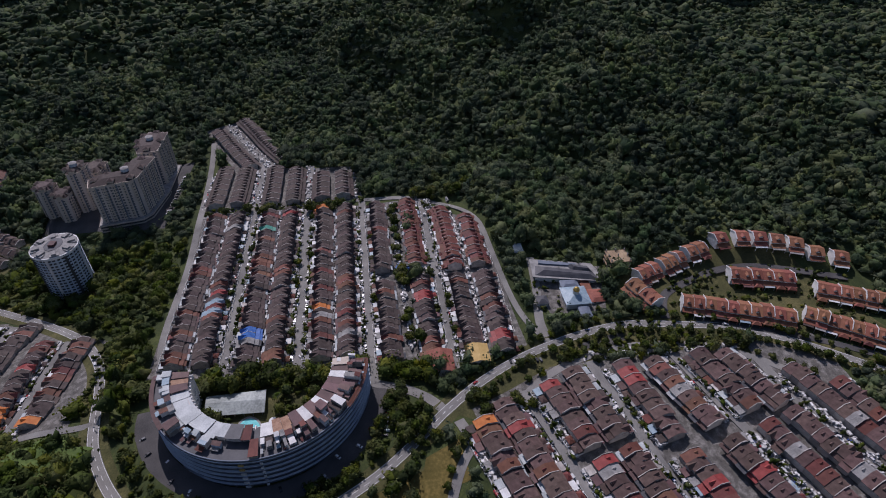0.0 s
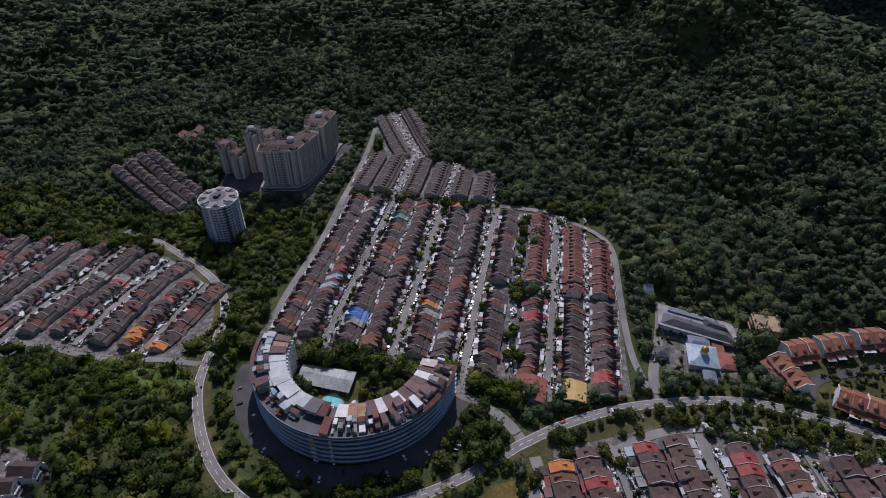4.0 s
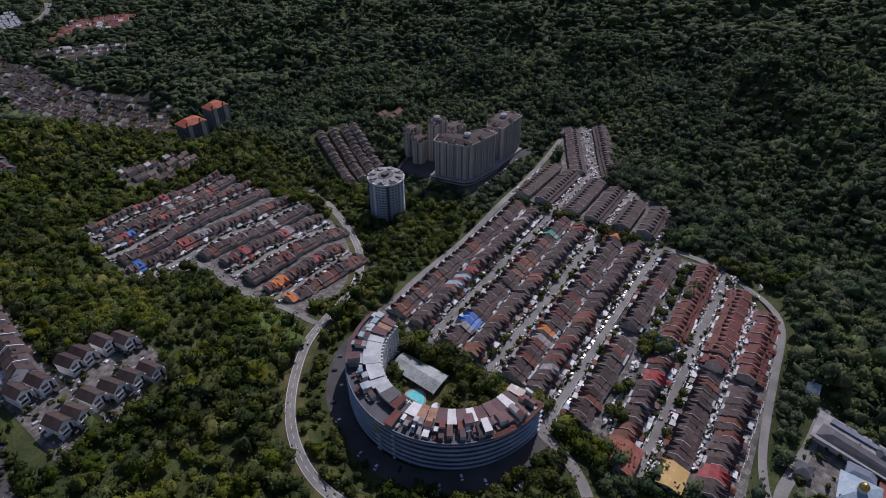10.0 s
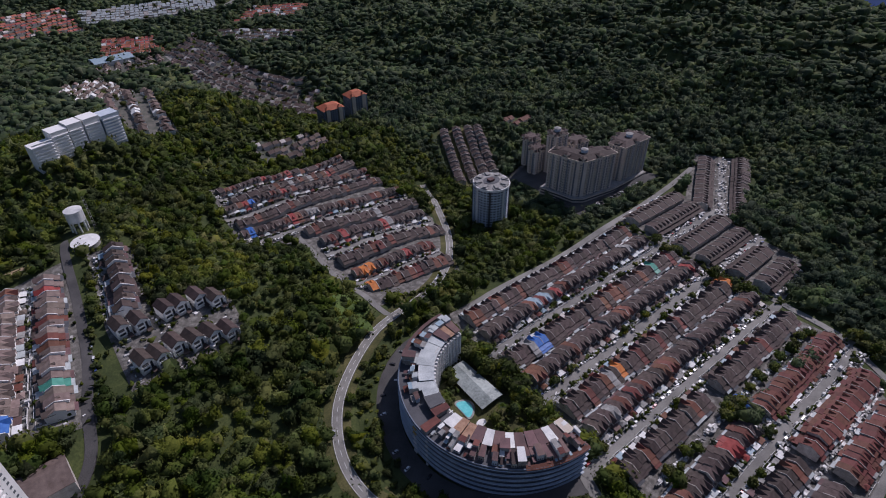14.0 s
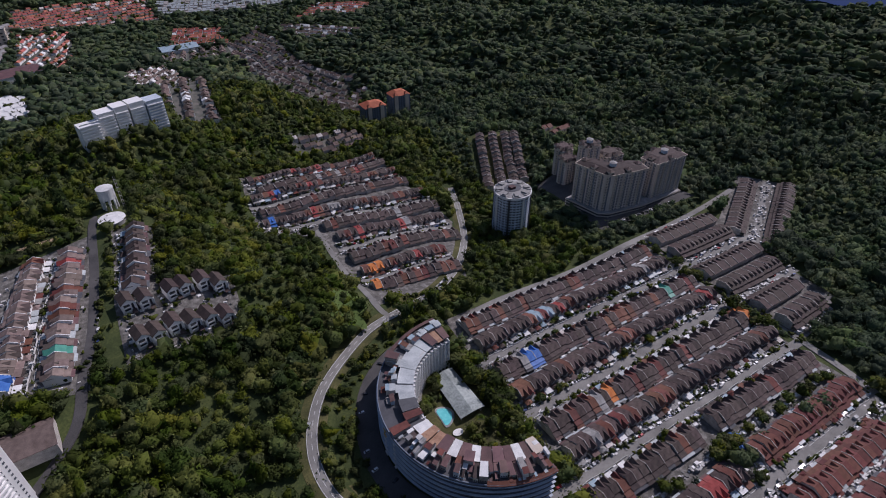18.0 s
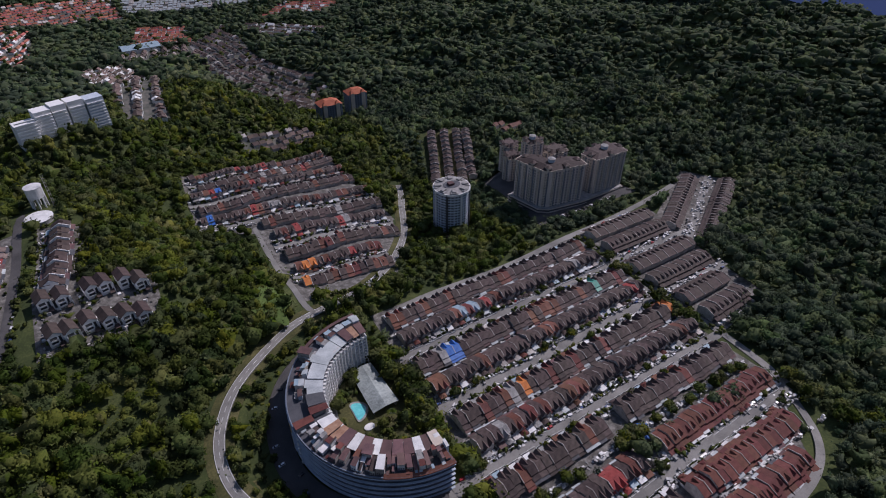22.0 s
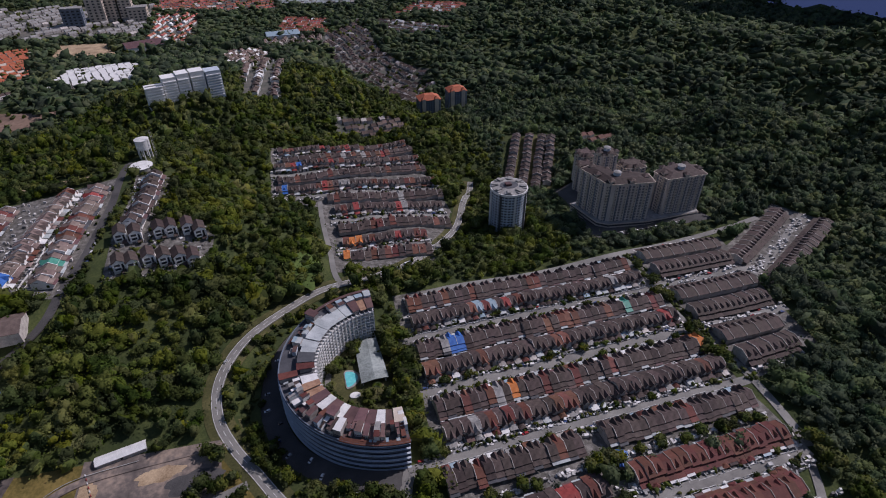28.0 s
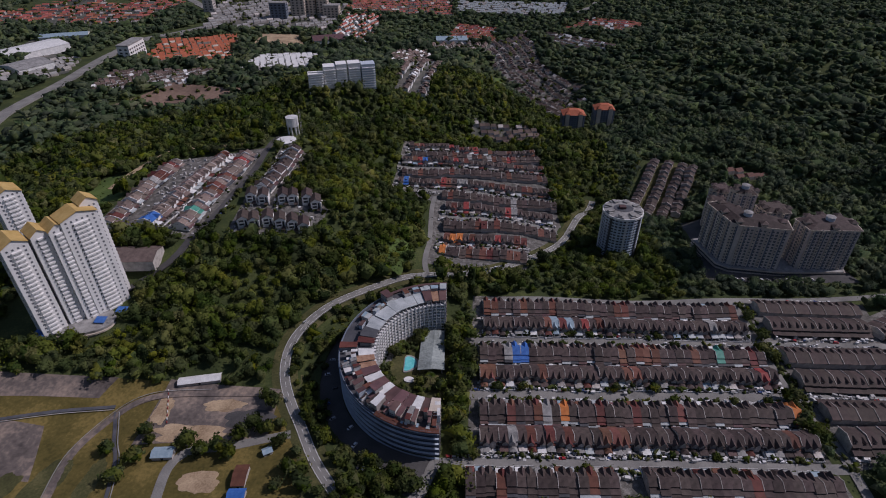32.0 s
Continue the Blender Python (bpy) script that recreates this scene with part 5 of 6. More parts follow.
# white towers with ochre roofs
for nm, x, y, w, d, z0, top, ang in (("white_tower", -248, 52, 24, 15, 6, 102, 52), ("white_tower", -258, 41, 11, 15, 6, 98, 52), ("white_tower", -267, 35, 11, 15, 6, 97, 52), ("white_tower", -278, 24, 16, 18, 6, 96, 52), ("white_tower", -316, 78, 18, 18, 6, 104, 52), ("white_tower", -246, 64, 12, 12, 6, 106, 52)):
    x, top = x - 8, top - 7
    ob = thing(nm, None, pose(x, y, 0, 0, 0, ang), "slender white residential tower with ochre pitched roof", "tower block", "white residential towers")
    pl = [(-w / 2, -d / 2), (w / 2, -d / 2), (w / 2, d / 2), (-w / 2, d / 2)]
    part("body", Geo().prism(pl, z0, top), M_BRIGHT, ob)
    g = Geo()
    for p, q in zip(pl, pl[1:] + pl[:1]):
        facade(g, p, q, z0 + 6, top, 3.3, 3.1, 1.3, 1.3)
    part("window_grid", g, M_PANE, ob, kind="stuff")
    part("roof", Geo().gable_y(-w / 2 - 0.7, w / 2 + 0.7, -d / 2 - 0.8, d / 2 + 0.8, top, top + 4.5, 0.4), M_YELLOW, ob, "ochre pitched roof")
    part("gable_wall", Geo().add([(-w / 2, -d / 2, top), (w / 2, -d / 2, top), (0, -d / 2, top + 4.0), (-w / 2, d / 2, top), (w / 2, d / 2, top), (0, d / 2, top + 4.0)], [(0, 1, 2), (4, 3, 5), (0, 2, 5, 3), (1, 4, 5, 2)]), M_BRIGHT, ob)
    for f in range(29):
        z = z0 + 8 + 3.3 * f
        if z < top - 3:
            part("balcony", Geo().box(-w * 0.2, w * 0.2, -d / 2 - 1.5, -d / 2, z, z + 1.1), M_BRIGHT, ob)
            part("balcony", Geo().box(w / 2, w / 2 + 1.3, -d * 0.2, d * 0.2, z, z + 1.1), M_BRIGHT, ob)
pod = thing("tower_podium", None, None, "curved concrete podium with blue canopies under the white towers", "podium")
for i in range(3):
    part("deck", Geo().prism(ring(-272, 32, 30, 24, ry=18), 4 + 3.4 * i, 5.2 + 3.4 * i), M_CREAM, pod)
part("core", Geo().prism(ring(-272, 32, 29, 24, ry=17), 2, 14), M_CONC, pod)
for x, y in ((-242, 42), (-252, 30), (-288, 14)):
    part("canopy", Geo().slab([(x - 4, y - 3, 15.5), (x + 4, y - 3, 15.5), (x + 4, y + 3, 16.5), (x - 4, y + 3, 16.5)], 0.2), M_BLUE, pod, "blue sheet canopy")

# water tank and reservoir
tank = thing("water_tank", None, None, "white concrete water tank on slim legs", "water tank")
part("drum", Geo().prism(ring(-178, 324, 6.8, 24), 52, 62), M_WHITE, tank)
part("lid", Geo().cone(ring(-178, 324, 7.1, 24), 62, (-178, 324, 63.2)), M_WHITE, tank)
for i in range(8):
    a = i * math.tau / 8
    part("leg", Geo().tube(-178 + 6.0 * math.cos(a), 324 + 6.0 * math.sin(a), 38, 52, 0.7, 0.7, 6), M_WHITE, tank)
res = thing("reservoir", None, None, "low round concrete reservoir with pale lid", "reservoir")
part("drum", Geo().prism(ring(-179, 297, 10.5, 28), 38, 46), M_CONC, res)
part("lid", Geo().cone(ring(-179, 297, 10.9, 28), 46, (-179, 297, 46.8)), M_WHITE, res)
mast = thing("radio_mast", None, None, "slim lattice radio mast", "mast")
for i in range(3):
    part("leg", Geo().tube(-168 + 1.0 * math.cos(i * 2.09), 322 + 1.0 * math.sin(i * 2.09), 40, 72, 0.16, 0.08, 4), M_CONC, mast)
for z in range(44, 72, 4):
    part("ring", Geo().prism(ring(-168, 322, 1.1, 3), z, z + 0.25), M_CONC, mast)

# mosque
mosque = thing("mosque", None, None, "grey-roofed mosque with white walls and gold dome", "mosque")
ZM = hz(75, -240)
part("hall_wall", Geo().box(54, 72, -248, -230, ZM - 2, ZM + 7), M_WHITE, mosque)
part("hall_roof", frustum([(52.5, -249.5), (73.5, -249.5), (73.5, -228.5), (52.5, -228.5)], ZM + 7, [(60, -242), (66, -242), (66, -236), (60, -236)], ZM + 9.6), M_SKYBLUE, mosque, "blue-grey sheet roof")
part("drum", Geo().prism(ring(63, -239, 2.5, 20), ZM + 9, ZM + 12.5), M_WHITE, mosque)
dome = Geo()
for i in range(6):
    a, b = i * math.pi / 12, (i + 1) * math.pi / 12
    dome.add([(63 + 2.7 * math.cos(a) * math.cos(t), -239 + 2.7 * math.cos(a) * math.sin(t), ZM + 12.5 + 3.3 * math.sin(a)) for t in np.linspace(0, math.tau, 20, endpoint=False)] + [(63 + 2.7 * math.cos(b) * math.cos(t), -239 + 2.7 * math.cos(b) * math.sin(t), ZM + 12.5 + 3.3 * math.sin(b)) for t in np.linspace(0, math.tau, 20, endpoint=False)], [(j, (j + 1) % 20, 20 + (j + 1) % 20, 20 + j) for j in range(20)])
part("dome", dome, M_GOLD, mosque, "gold dome")
for k, (x0, x1, y0, y1, h) in enumerate(((40, 52, -246, -238, 5), (56, 70, -262, -251, 5), (74, 84, -246, -232, 5.5))):
    part("annex", Geo().box(x0, x1, y0, y1, ZM - 2, ZM + h), M_WHITE, mosque)
    part("annex_roof", frustum([(x0 - 0.6, y0 - 0.6), (x1 + 0.6, y0 - 0.6), (x1 + 0.6, y1 + 0.6), (x0 - 0.6, y1 + 0.6)], ZM + h, [(x0 + 3, y0 + 3), (x1 - 3, y0 + 3), (x1 - 3, y1 - 3), (x0 + 3, y1 - 3)], ZM + h + 1.6), M_BLUEGREY if k != 1 else M_TILE_TERRA, mosque)
part("wing_wall", Geo().prism([(80, -268), (98, -262), (110, -216), (92, -214)], ZM - 2, ZM + 6.5), M_WHITE, mosque)
part("wing_parapet", Geo().prism([(76.5, -271), (101, -264.5), (113, -213), (89, -210.5)], ZM + 6.2, ZM + 7.0), M_CONC, mosque, "pale flat roof edge")
part("wing_roof", frustum([(78.5, -265), (91, -262), (103, -216), (91, -213)], ZM + 7.0, [(84, -258), (87, -257), (97, -222), (94, -221)], ZM + 9.8), M_DARKSHEET_SHADE, mosque, "charcoal sheet roof")
part("wing_roof", frustum([(88, -262), (97, -259), (101, -243), (92, -245)], ZM + 7.0, [(91, -259), (94, -258), (98, -246), (95, -247)], ZM + 10.4), M_DARKSHEET_SHADE, mosque, "charcoal sheet roof")
part("upper_terrace", Geo().prism([(98, -250), (101, -251), (109, -220), (105, -219)], ZM + 7.0, ZM + 8.2), M_BLUEGREY, mosque, "pale roof terrace")
part("link_roof", Geo().box(66, 84, -256, -248, ZM + 4, ZM + 5), M_TILE_TERRA, mosque)
part("gatehouse", Geo().box(60, 68, -216, -208, ZM - 1, ZM + 4), M_WHITE, mosque)
part("gatehouse_roof", frustum([(59, -217), (69, -217), (69, -207), (59, -207)], ZM + 4, [(63, -213), (65, -213), (65, -211), (63, -211)], ZM + 6), M_DARKSHEET_SHADE, mosque)
site = thing("unfinished_house", None, None, "bare concrete house under construction with scaffold", "building site")
for i in range(3):
    part("slab", Geo().box(88, 104, -294, -276, hz(96, -285) + 4 * i + 3, hz(96, -285) + 4 * i + 3.5), M_SAND, site)
for x in (89, 96, 103):
    for y in (-293, -285, -277):
        part("column", Geo().box(x - 0.4, x + 0.4, y - 0.4, y + 0.4, hz(96, -285) - 1, hz(96, -285) + 14), M_CONC, site)
greenhouse = thing("glazed_pavilion", None, None, "small pale blue ribbed pavilion at the forest edge", "pavilion")
ZG = hz(128, -205)
part("wall", Geo().box(121, 133, -209, -203, ZG - 1, ZG + 5), M_SKYBLUE, greenhouse)
for i in range(6):
    part("roof_rib", Geo().gable_y(121 + 2 * i, 123 + 2 * i, -210, -202, ZG + 5, ZG + 6.4, 0.2), M_METAL, greenhouse)

# sheds and small houses round the field
def shed(name, cx, cy, w, d, ang, h, mat, label, wall=M_WALL, pitch=1.4):
    z = hz(cx, cy)
    ob = thing(name, None, pose(cx, cy, z, 0, 0, ang), label, "building")
    part("wall", Geo().box(-w / 2, w / 2, -d / 2, d / 2, -1.5, h).add([(-w / 2, -d / 2, h), (-w / 2, d / 2, h), (-w / 2, 0, h + pitch), (w / 2, -d / 2, h), (w / 2, d / 2, h), (w / 2, 0, h + pitch)], [(0, 2, 1), (3, 4, 5)]), wall, ob)
    part("roof", Geo().gable_x(-w / 2 - 0.5, w / 2 + 0.5, -d / 2 - 0.5, d / 2 + 0.5, h, h + pitch + 0.2), mat, ob)
    part("door", Geo().box(-0.7, 0.7, -d / 2 - 0.06, -d / 2 + 0.05, 0, 2.1), M_GLASS, ob)
    return ob


shed("grandstand", -160, -18, 27, 6, 12, 2.6, M_WHITE, "low spectator stand with white sheet roof")
shed("field_pavilion", -160, -75, 12, 7, 5, 3.2, M_SKYBLUE, "small field pavilion with pale blue sheet roof")
shed("ranger_house", -108, -90, 7, 13, 4, 3.4, M_TILE_RED, "small bungalow with maroon tiled roof")
shed("blue_shed", -106, -102, 9, 6, 4, 3.0, M_BLUE, "little shed with blue sheet roof")
shed("garden_shed", -98, -72, 5, 4, 30, 2.6, M_SKYBLUE, "little shed with pale blue roof")
shed("hilltop_hall", -254, 87, 48, 22, 4, 8.0, M_PALETILE, "large hall with brown tiled roof and pale walls", M_WALL, 3.0)
shed("blue_tent", 124, -104, 11, 6, 60, 2.6, M_BLUE, "bright blue tent roof among trees", M_WALL, 1.0)
shed("corner_villa", 12, -124, 20, 18, 0, 6.5, M_TILE_TERRA, "large detached villa with orange-brown hipped roof", M_WALL, 3.0)
shed("corner_mansion", 14, -152, 16, 14, 0, 8.5, M_YELLOW, "large villa with ochre flat-topped roof", M_CREAM, 1.6)

# ---- the distant town ----
TOWN = [
    [(-845, 756), (-884, 908), (-757, 842), (-744, 730)], [(-797, 688), (-709, 564), (-667, 677), (-720, 800)], [(-585, 766), (-640, 960), (-491, 1022), (-425, 800)], [(-381, 706), (-375, 825), (-270, 865), (-251, 707)],
    [(-436, 940), (-441, 1039), (-355, 1040), (-320, 942)], [(-581, 580), (-593, 685), (-416, 717), (-456, 635)], [(-1100, 1000), (-1100, 1330), (-720, 1330), (-743, 1072)], [(-590, 1080), (-650, 1354), (-300, 1376), (-300, 1090)],
    [(-121, 733), (-138, 924), (-50, 917), (-40, 740)], [(-90, 750), (-20, 760), (-37, 547), (-90, 555)], [(-30, 1090), (0, 1230), (95, 1180), (80, 1060)], [(70, 850), (76, 1043), (161, 1133), (173, 865)],
    [(84, 845), (165, 900), (245, 770), (150, 680)], [(-7, 1330), (0, 1440), (290, 1380), (270, 1261)], [(250, 1130), (333, 1210), (440, 1121), (360, 1075)], [(178, 1051), (212, 1116), (346, 964), (250, 960)],
    [(25, 445), (30, 492), (121, 490), (122, 449)], [(-290, 1000), (-290, 1270), (-195, 1260), (-200, 1000)], [(-327, 1005), (-293, 1080), (-242, 980), (-310, 946)], [(-300, 1290), (-20, 1290), (-20, 1480), (-300, 1480)], [(-60, 950), (70, 930), (75, 1040), (-60, 1050)],
    [(118, 640), (180, 612), (250, 730), (150, 690)], [(385, 340), (338, 330), (335, 376), (366, 386)],
]


def far_rows(name, quarter, pitch, depth, ang, mat, label, seed, wall=M_WALL, fill=0.9, tall=7.0, along=14.0):
    """Rows of small far houses over one quarter of the town, joined."""
    q = np.array(quarter, float)
    c = q.mean(axis=0)
    d = np.array((math.cos(radians(ang)), math.sin(radians(ang))))
    n = np.array((-d[1], d[0]))
    r = random.Random(seed)
    pitch, depth, tall = pitch * 0.84, depth * 0.84, tall * 0.72
    roofs, walls = Geo(), Geo()
    for v in np.arange(-400, 400, pitch):
        for u in np.arange(-400, 400, along):
            p = c + d * (u + r.uniform(-1, 1)) + n * (v + r.uniform(-2, 2))
            if r.random() > fill or not inside_one(q, p):
                continue
            z = hz(*p)
            a, b = along * r.uniform(0.36, 0.48), depth / 2
            low = [p - d * a - n * b, p + d * a - n * b, p + d * a + n * b, p - d * a + n * b]
            h = tall * r.uniform(0.85, 1.15)
            walls.hexa([(*k, z - 2) for k in low], [(*k, z + h) for k in low])
            m0, m1 = p - d * a, p + d * a
            (walls if r.random() < 0.1 else roofs).add([(*low[0], z + h), (*low[1], z + h), (*low[2], z + h), (*low[3], z + h), (*m0, z + h + 2.8), (*m1, z + h + 2.8)], [(0, 1, 5, 4), (2, 3, 4, 5), (1, 2, 5), (3, 0, 4)])
    ob = thing(name, None, None, label, "houses", kind="stuff")
    if roofs.v:
        part("walls", walls, wall, ob, kind="stuff")
        part("roofs", roofs, mat, ob, kind="stuff")
    return ob


def inside_one(c, p):
    s = np.sign(np.cross(c[1] - c[0], c[2] - c[1]))
    return all(s * ((c[(i + 1) % 4][0] - c[i][0]) * (p[1] - c[i][1]) - (c[(i + 1) % 4][1] - c[i][1]) * (p[0] - c[i][0])) > 0 for i in range(4))


for nm, k, pitch, depth, ang, mat, lab, wall, fill, tall, run in (
        ("far_works_houses", 1, 22, 12, 60, M_CONC, "distant grey town houses beside the works", M_WALL, 0.8, 6.0, 16.0),
        ("far_red_houses", 2, 19, 12, 28, M_TERRA_BRIGHT, "distant estate of orange-red roofs", M_CREAM, 0.92, 6.0, 13.0),
        ("far_white_houses", 3, 16, 8, 18, M_BRIGHT, "distant estate of white flat-roofed houses", M_WHITE, 0.9, 6.0, 11.0),
        ("far_terraces", 5, 17, 9, 40, M_FARTILE, "distant brown terraces", M_WHITE, 0.9, 6.0, 8.0),
        ("far_town_houses", 6, 27, 12, 15, M_FARRED, "distant red-roofed town", M_WALL, 0.7, 6.0, 16.0),
        ("far_town_centre", 7, 27, 14, 30, M_CONC, "distant grey town buildings", M_WALL, 0.6, 8.0, 16.0),
        ("far_white_villas", 8, 19, 10, 65, M_FARTILE, "distant white villas on a ridge", M_WHITE, 0.85, 7.0, 11.0),
        ("far_ridge_terraces", 9, 30, 13, 84, M_FARTILE, "distant white-walled terraces on a ridge", M_WHITE, 0.95, 8.0, 9.0),
        ("far_red_terraces", 10, 19, 11, -14, M_FARRED, "distant red terraces", M_WHITE, 0.95, 6.0, 9.0),
        ("far_street_houses", 11, 22, 12, 100, M_FARTILE, "distant streets of brown houses", M_WALL, 0.9, 6.0, 10.0),
        ("far_valley_houses", 12, 21, 11, 118, M_FARTILE, "distant brown valley houses", M_WALL, 0.85, 6.0, 11.0),
        ("far_terraces_beyond", 13, 20, 10, -15, M_METAL, "pale distant terraces", M_WALL, 0.9, 6.0, 10.0),
        ("far_north_houses", 14, 22, 11, -35, M_FARRED, "distant red and brown houses", M_WHITE, 0.9, 6.0, 10.0),
        ("far_north_terraces", 15, 22, 11, -45, M_FARTILE, "distant brown terraces beside the forest", M_WHITE, 0.85, 6.0, 10.0),
        ("far_hill_town", 19, 24, 11, 20, M_FARRED, "distant red and white town behind the hill", M_WALL, 0.85, 6.0, 11.0),
        ("far_school_houses", 20, 22, 11, 80, M_FARTILE, "distant houses round a school", M_WALL, 0.8, 6.0, 11.0),
        ("far_villas", 16, 15, 11, 10, M_FARTILE, "scattered brown villas among trees", M_WALL, 0.85, 6.0, 9.0),
        ("far_village", 21, 18, 11, 118, M_FARTILE, "distant brown village houses beside red-roofed flats", M_WALL, 0.8, 6.0, 11.0),
        ("clubhouse_villas", 22, 20, 12, 20, M_RUST, "rust-roofed villas among trees behind the apartment slabs", M_WALL, 0.6, 6.0, 12.0),
        ("far_roadside_houses", 17, 24, 11, 70, M_FARRED, "distant houses beside a pale road", M_WHITE, 0.75, 6.0, 11.0)):
    far_rows(nm, TOWN[k], pitch, depth, ang, mat, lab, k + 1, wall, fill, tall, run)
for i, k in enumerate((0, 1, 2, 3, 5, 6, 7, 8, 9, 10, 11, 12, 13, 14, 15, 16, 17, 19, 20, 21)):
    pad("town_ground_" + "abcdefghijklmnopqrst"[i], TOWN[k], M_TOWNGROUND, 0.7, "grey built-up town ground with gardens", "ground", keep=False, step=22)
for nm, q, lab in (("ridge_meadow", [(-19, 758), (9, 735), (78, 739), (92, 820)], "pale green bare hillside"), ("earth_track_ground", [(30, 800), (36, 720), (46, 720), (60, 835)], "pale earth track")):
    pad(nm, q, M_LUSH if "meadow" in nm else M_SAND, 1.5, lab, "grass" if "meadow" in nm else "ground", keep=True, step=15)
pad("far_earthworks", [(-436, 945), (-441, 1039), (-355, 1040), (-320, 942)], M_SAND, 1.5, "distant bare orange earthworks", "ground", keep=False, step=20)
pad("far_bare_hill", [(-515, 530), (-385, 555), (-335, 620), (-470, 645)], M_BARE, 1.5, "bare reddish hilltop", "ground", keep=True, step=20)
strip("road_highway", [(-610, 380), (-632, 455), (-639, 521), (-643, 637), (-672, 831), (-679, 960), (-630, 1040), (-590, 1110), (-590, 1190), (-656, 1270), (-757, 1383)], 20, M_PALE, 1.2, "distant pale dual carriageway")
ROADS.append((ROADS[-1][0], 27))
strip("road_highway_branch", [(-676, 940), (-600, 1040), (-500, 1090), (-400, 1104), (-300, 1120)], 14, M_PALE, 1.4, "distant pale elevated road")
strip("road_far_ridge", [(-270, 1000), (-250, 1120), (-215, 1200), (-190, 1265)], 12, M_PALE, 1.4, "distant pale curving road")
strip("road_far_link", [(26, 1362), (160, 1310), (273, 1276), (338, 1320), (398, 1445)], 18, M_PALE, 1.2, "distant pale road")
strip("road_far_street", [(120, 770), (92, 860), (76, 960), (80, 1060)], 9, M_PALE, 0.8, "distant pale street")
for nm, x, y, w, d, ang, h, mat, lab in (("factory_shed", -810, 800, 110, 66, 62, 12, M_WHITE, "vast pale white factory shed"), ("factory_shed", -815, 915, 90, 30, 20, 12, M_SKYBLUE, "vast pale blue factory shed"), ("factory_shed", -745, 690, 60, 60, 62, 10, M_CONC, "long low grey factory shed"),
                                          ("far_market_hall", -285, 1005, 70, 50, 20, 12, M_PLUM, "distant brown market hall roof"), ("far_school", -15, 1060, 70, 40, 5, 10, M_SKYBLUE, "pale roofed school hall")):
    shed(nm, x, y, w, d, ang, h, mat, lab, M_WHITE, 4.0)
for x, y, w, d, h, mat in ((-400, 1215, 34, 22, 62, M_CREAM), (-372, 1235, 30, 22, 70, M_CREAM), (-345, 1235, 30, 22, 66, M_CREAM), (-320, 1225, 40, 26, 30, M_CREAM), (-440, 1180, 40, 20, 40, M_BLUEGREY), (-615, 800, 22, 60, 30, M_BRIGHT), (-640, 1250, 26, 20, 44, M_WALL)):
    z = hz(x, y)
    ob = thing("far_high_rise", None, None, "distant pale high-rise block", "tower block", "distant high-rise blocks")
    pl = [(x - w / 2, y - d / 2), (x + w / 2, y - d / 2), (x + w / 2, y + d / 2), (x - w / 2, y + d / 2)]
    part("body", Geo().prism(pl, z - 4, z + h), mat, ob)
    g = Geo()
    for p, q in zip(pl, pl[1:] + pl[:1]):
        facade(g, p, q, z + 3, z + h, 6.0, 8.0, 4.5, 3.0)
    part("window_grid", g, M_GLASS, ob, kind="stuff")
    part("roof", Geo().prism(shrink(pl, 1.04), z + h, z + h + 2), M_TERRA_BRIGHT if h > 50 else M_CONC, ob)

CLEARINGS = [
    [(152, 178), (190, 178), (190, 216), (152, 216)], [(232, 128), (370, 126), (350, 246), (254, 268)],
    [(-330, 10), (-238, 14), (-236, 66), (-330, 96)], [(-185, -30), (-144, -24), (-144, -6), (-185, -12)], [(-352, 170), (-316, 170), (-312, 240), (-356, 240)], [(-280, 74), (-222, 74), (-222, 100), (-280, 100)],
    [(-190, 190), (-158, 188), (-148, 280), (-178, 282)], [(-200, 128), (-112, 126), (-108, 192), (-204, 196)],
    [(204, 300), (270, 295), (310, 390), (250, 412)], [(160, 558), (255, 558), (255, 600), (160, 600)],
    [(-195, 448), (-100, 466), (-100, 492), (-195, 480)], [(-192, 312), (-164, 312), (-164, 334), (-192, 334)],
    [(-192, 284), (-166, 284), (-166, 310), (-192, 310)], [(118, -214), (136, -214), (136, -200), (118, -200)],
]
CLEARINGS += [[(28, -300), (62, -272), (92, -290), (108, -380)], [(28, -300), (108, -380), (82, -480), (-36, -458)]]
CLEARINGS += TOWN
# distant haze put into colour: an even blue emission, not lit land
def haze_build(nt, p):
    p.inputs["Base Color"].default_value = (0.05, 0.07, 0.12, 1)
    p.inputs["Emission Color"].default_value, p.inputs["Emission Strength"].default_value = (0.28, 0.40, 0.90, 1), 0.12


# curved upright sheet added behind the hills to carry the haze glow
haze_wall = Geo()
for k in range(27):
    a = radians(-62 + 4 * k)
    haze_wall.v += [(40 + 1440 * math.cos(a), 40 + 1440 * math.sin(a), -80), (40 + 1440 * math.cos(a), 40 + 1440 * math.sin(a), 330)]
haze_wall.f += [(2 * k, 2 * k + 1, 2 * k + 3, 2 * k + 2) for k in range(26)]
thing("backdrop", haze_wall.mesh("backdrop", material("haze_glow", haze_build)), label="glowing blue sheet painted as haze behind the forest hills", category="distance", kind="structure")

# ---- forest ----
def inside(c, x, y):
    """Which places lie in a convex quarter."""
    out = np.ones(len(x), bool)
    s = np.sign(np.cross(c[1] - c[0], c[2] - c[1]))
    for i in range(len(c)):
        p, q = c[i], c[(i + 1) % len(c)]
        out &= s * ((q[0] - p[0]) * (y - p[1]) - (q[1] - p[1]) * (x - p[0])) > -2.5
    return out


CLEAR = [np.array(c, float) for c in CLEARINGS]


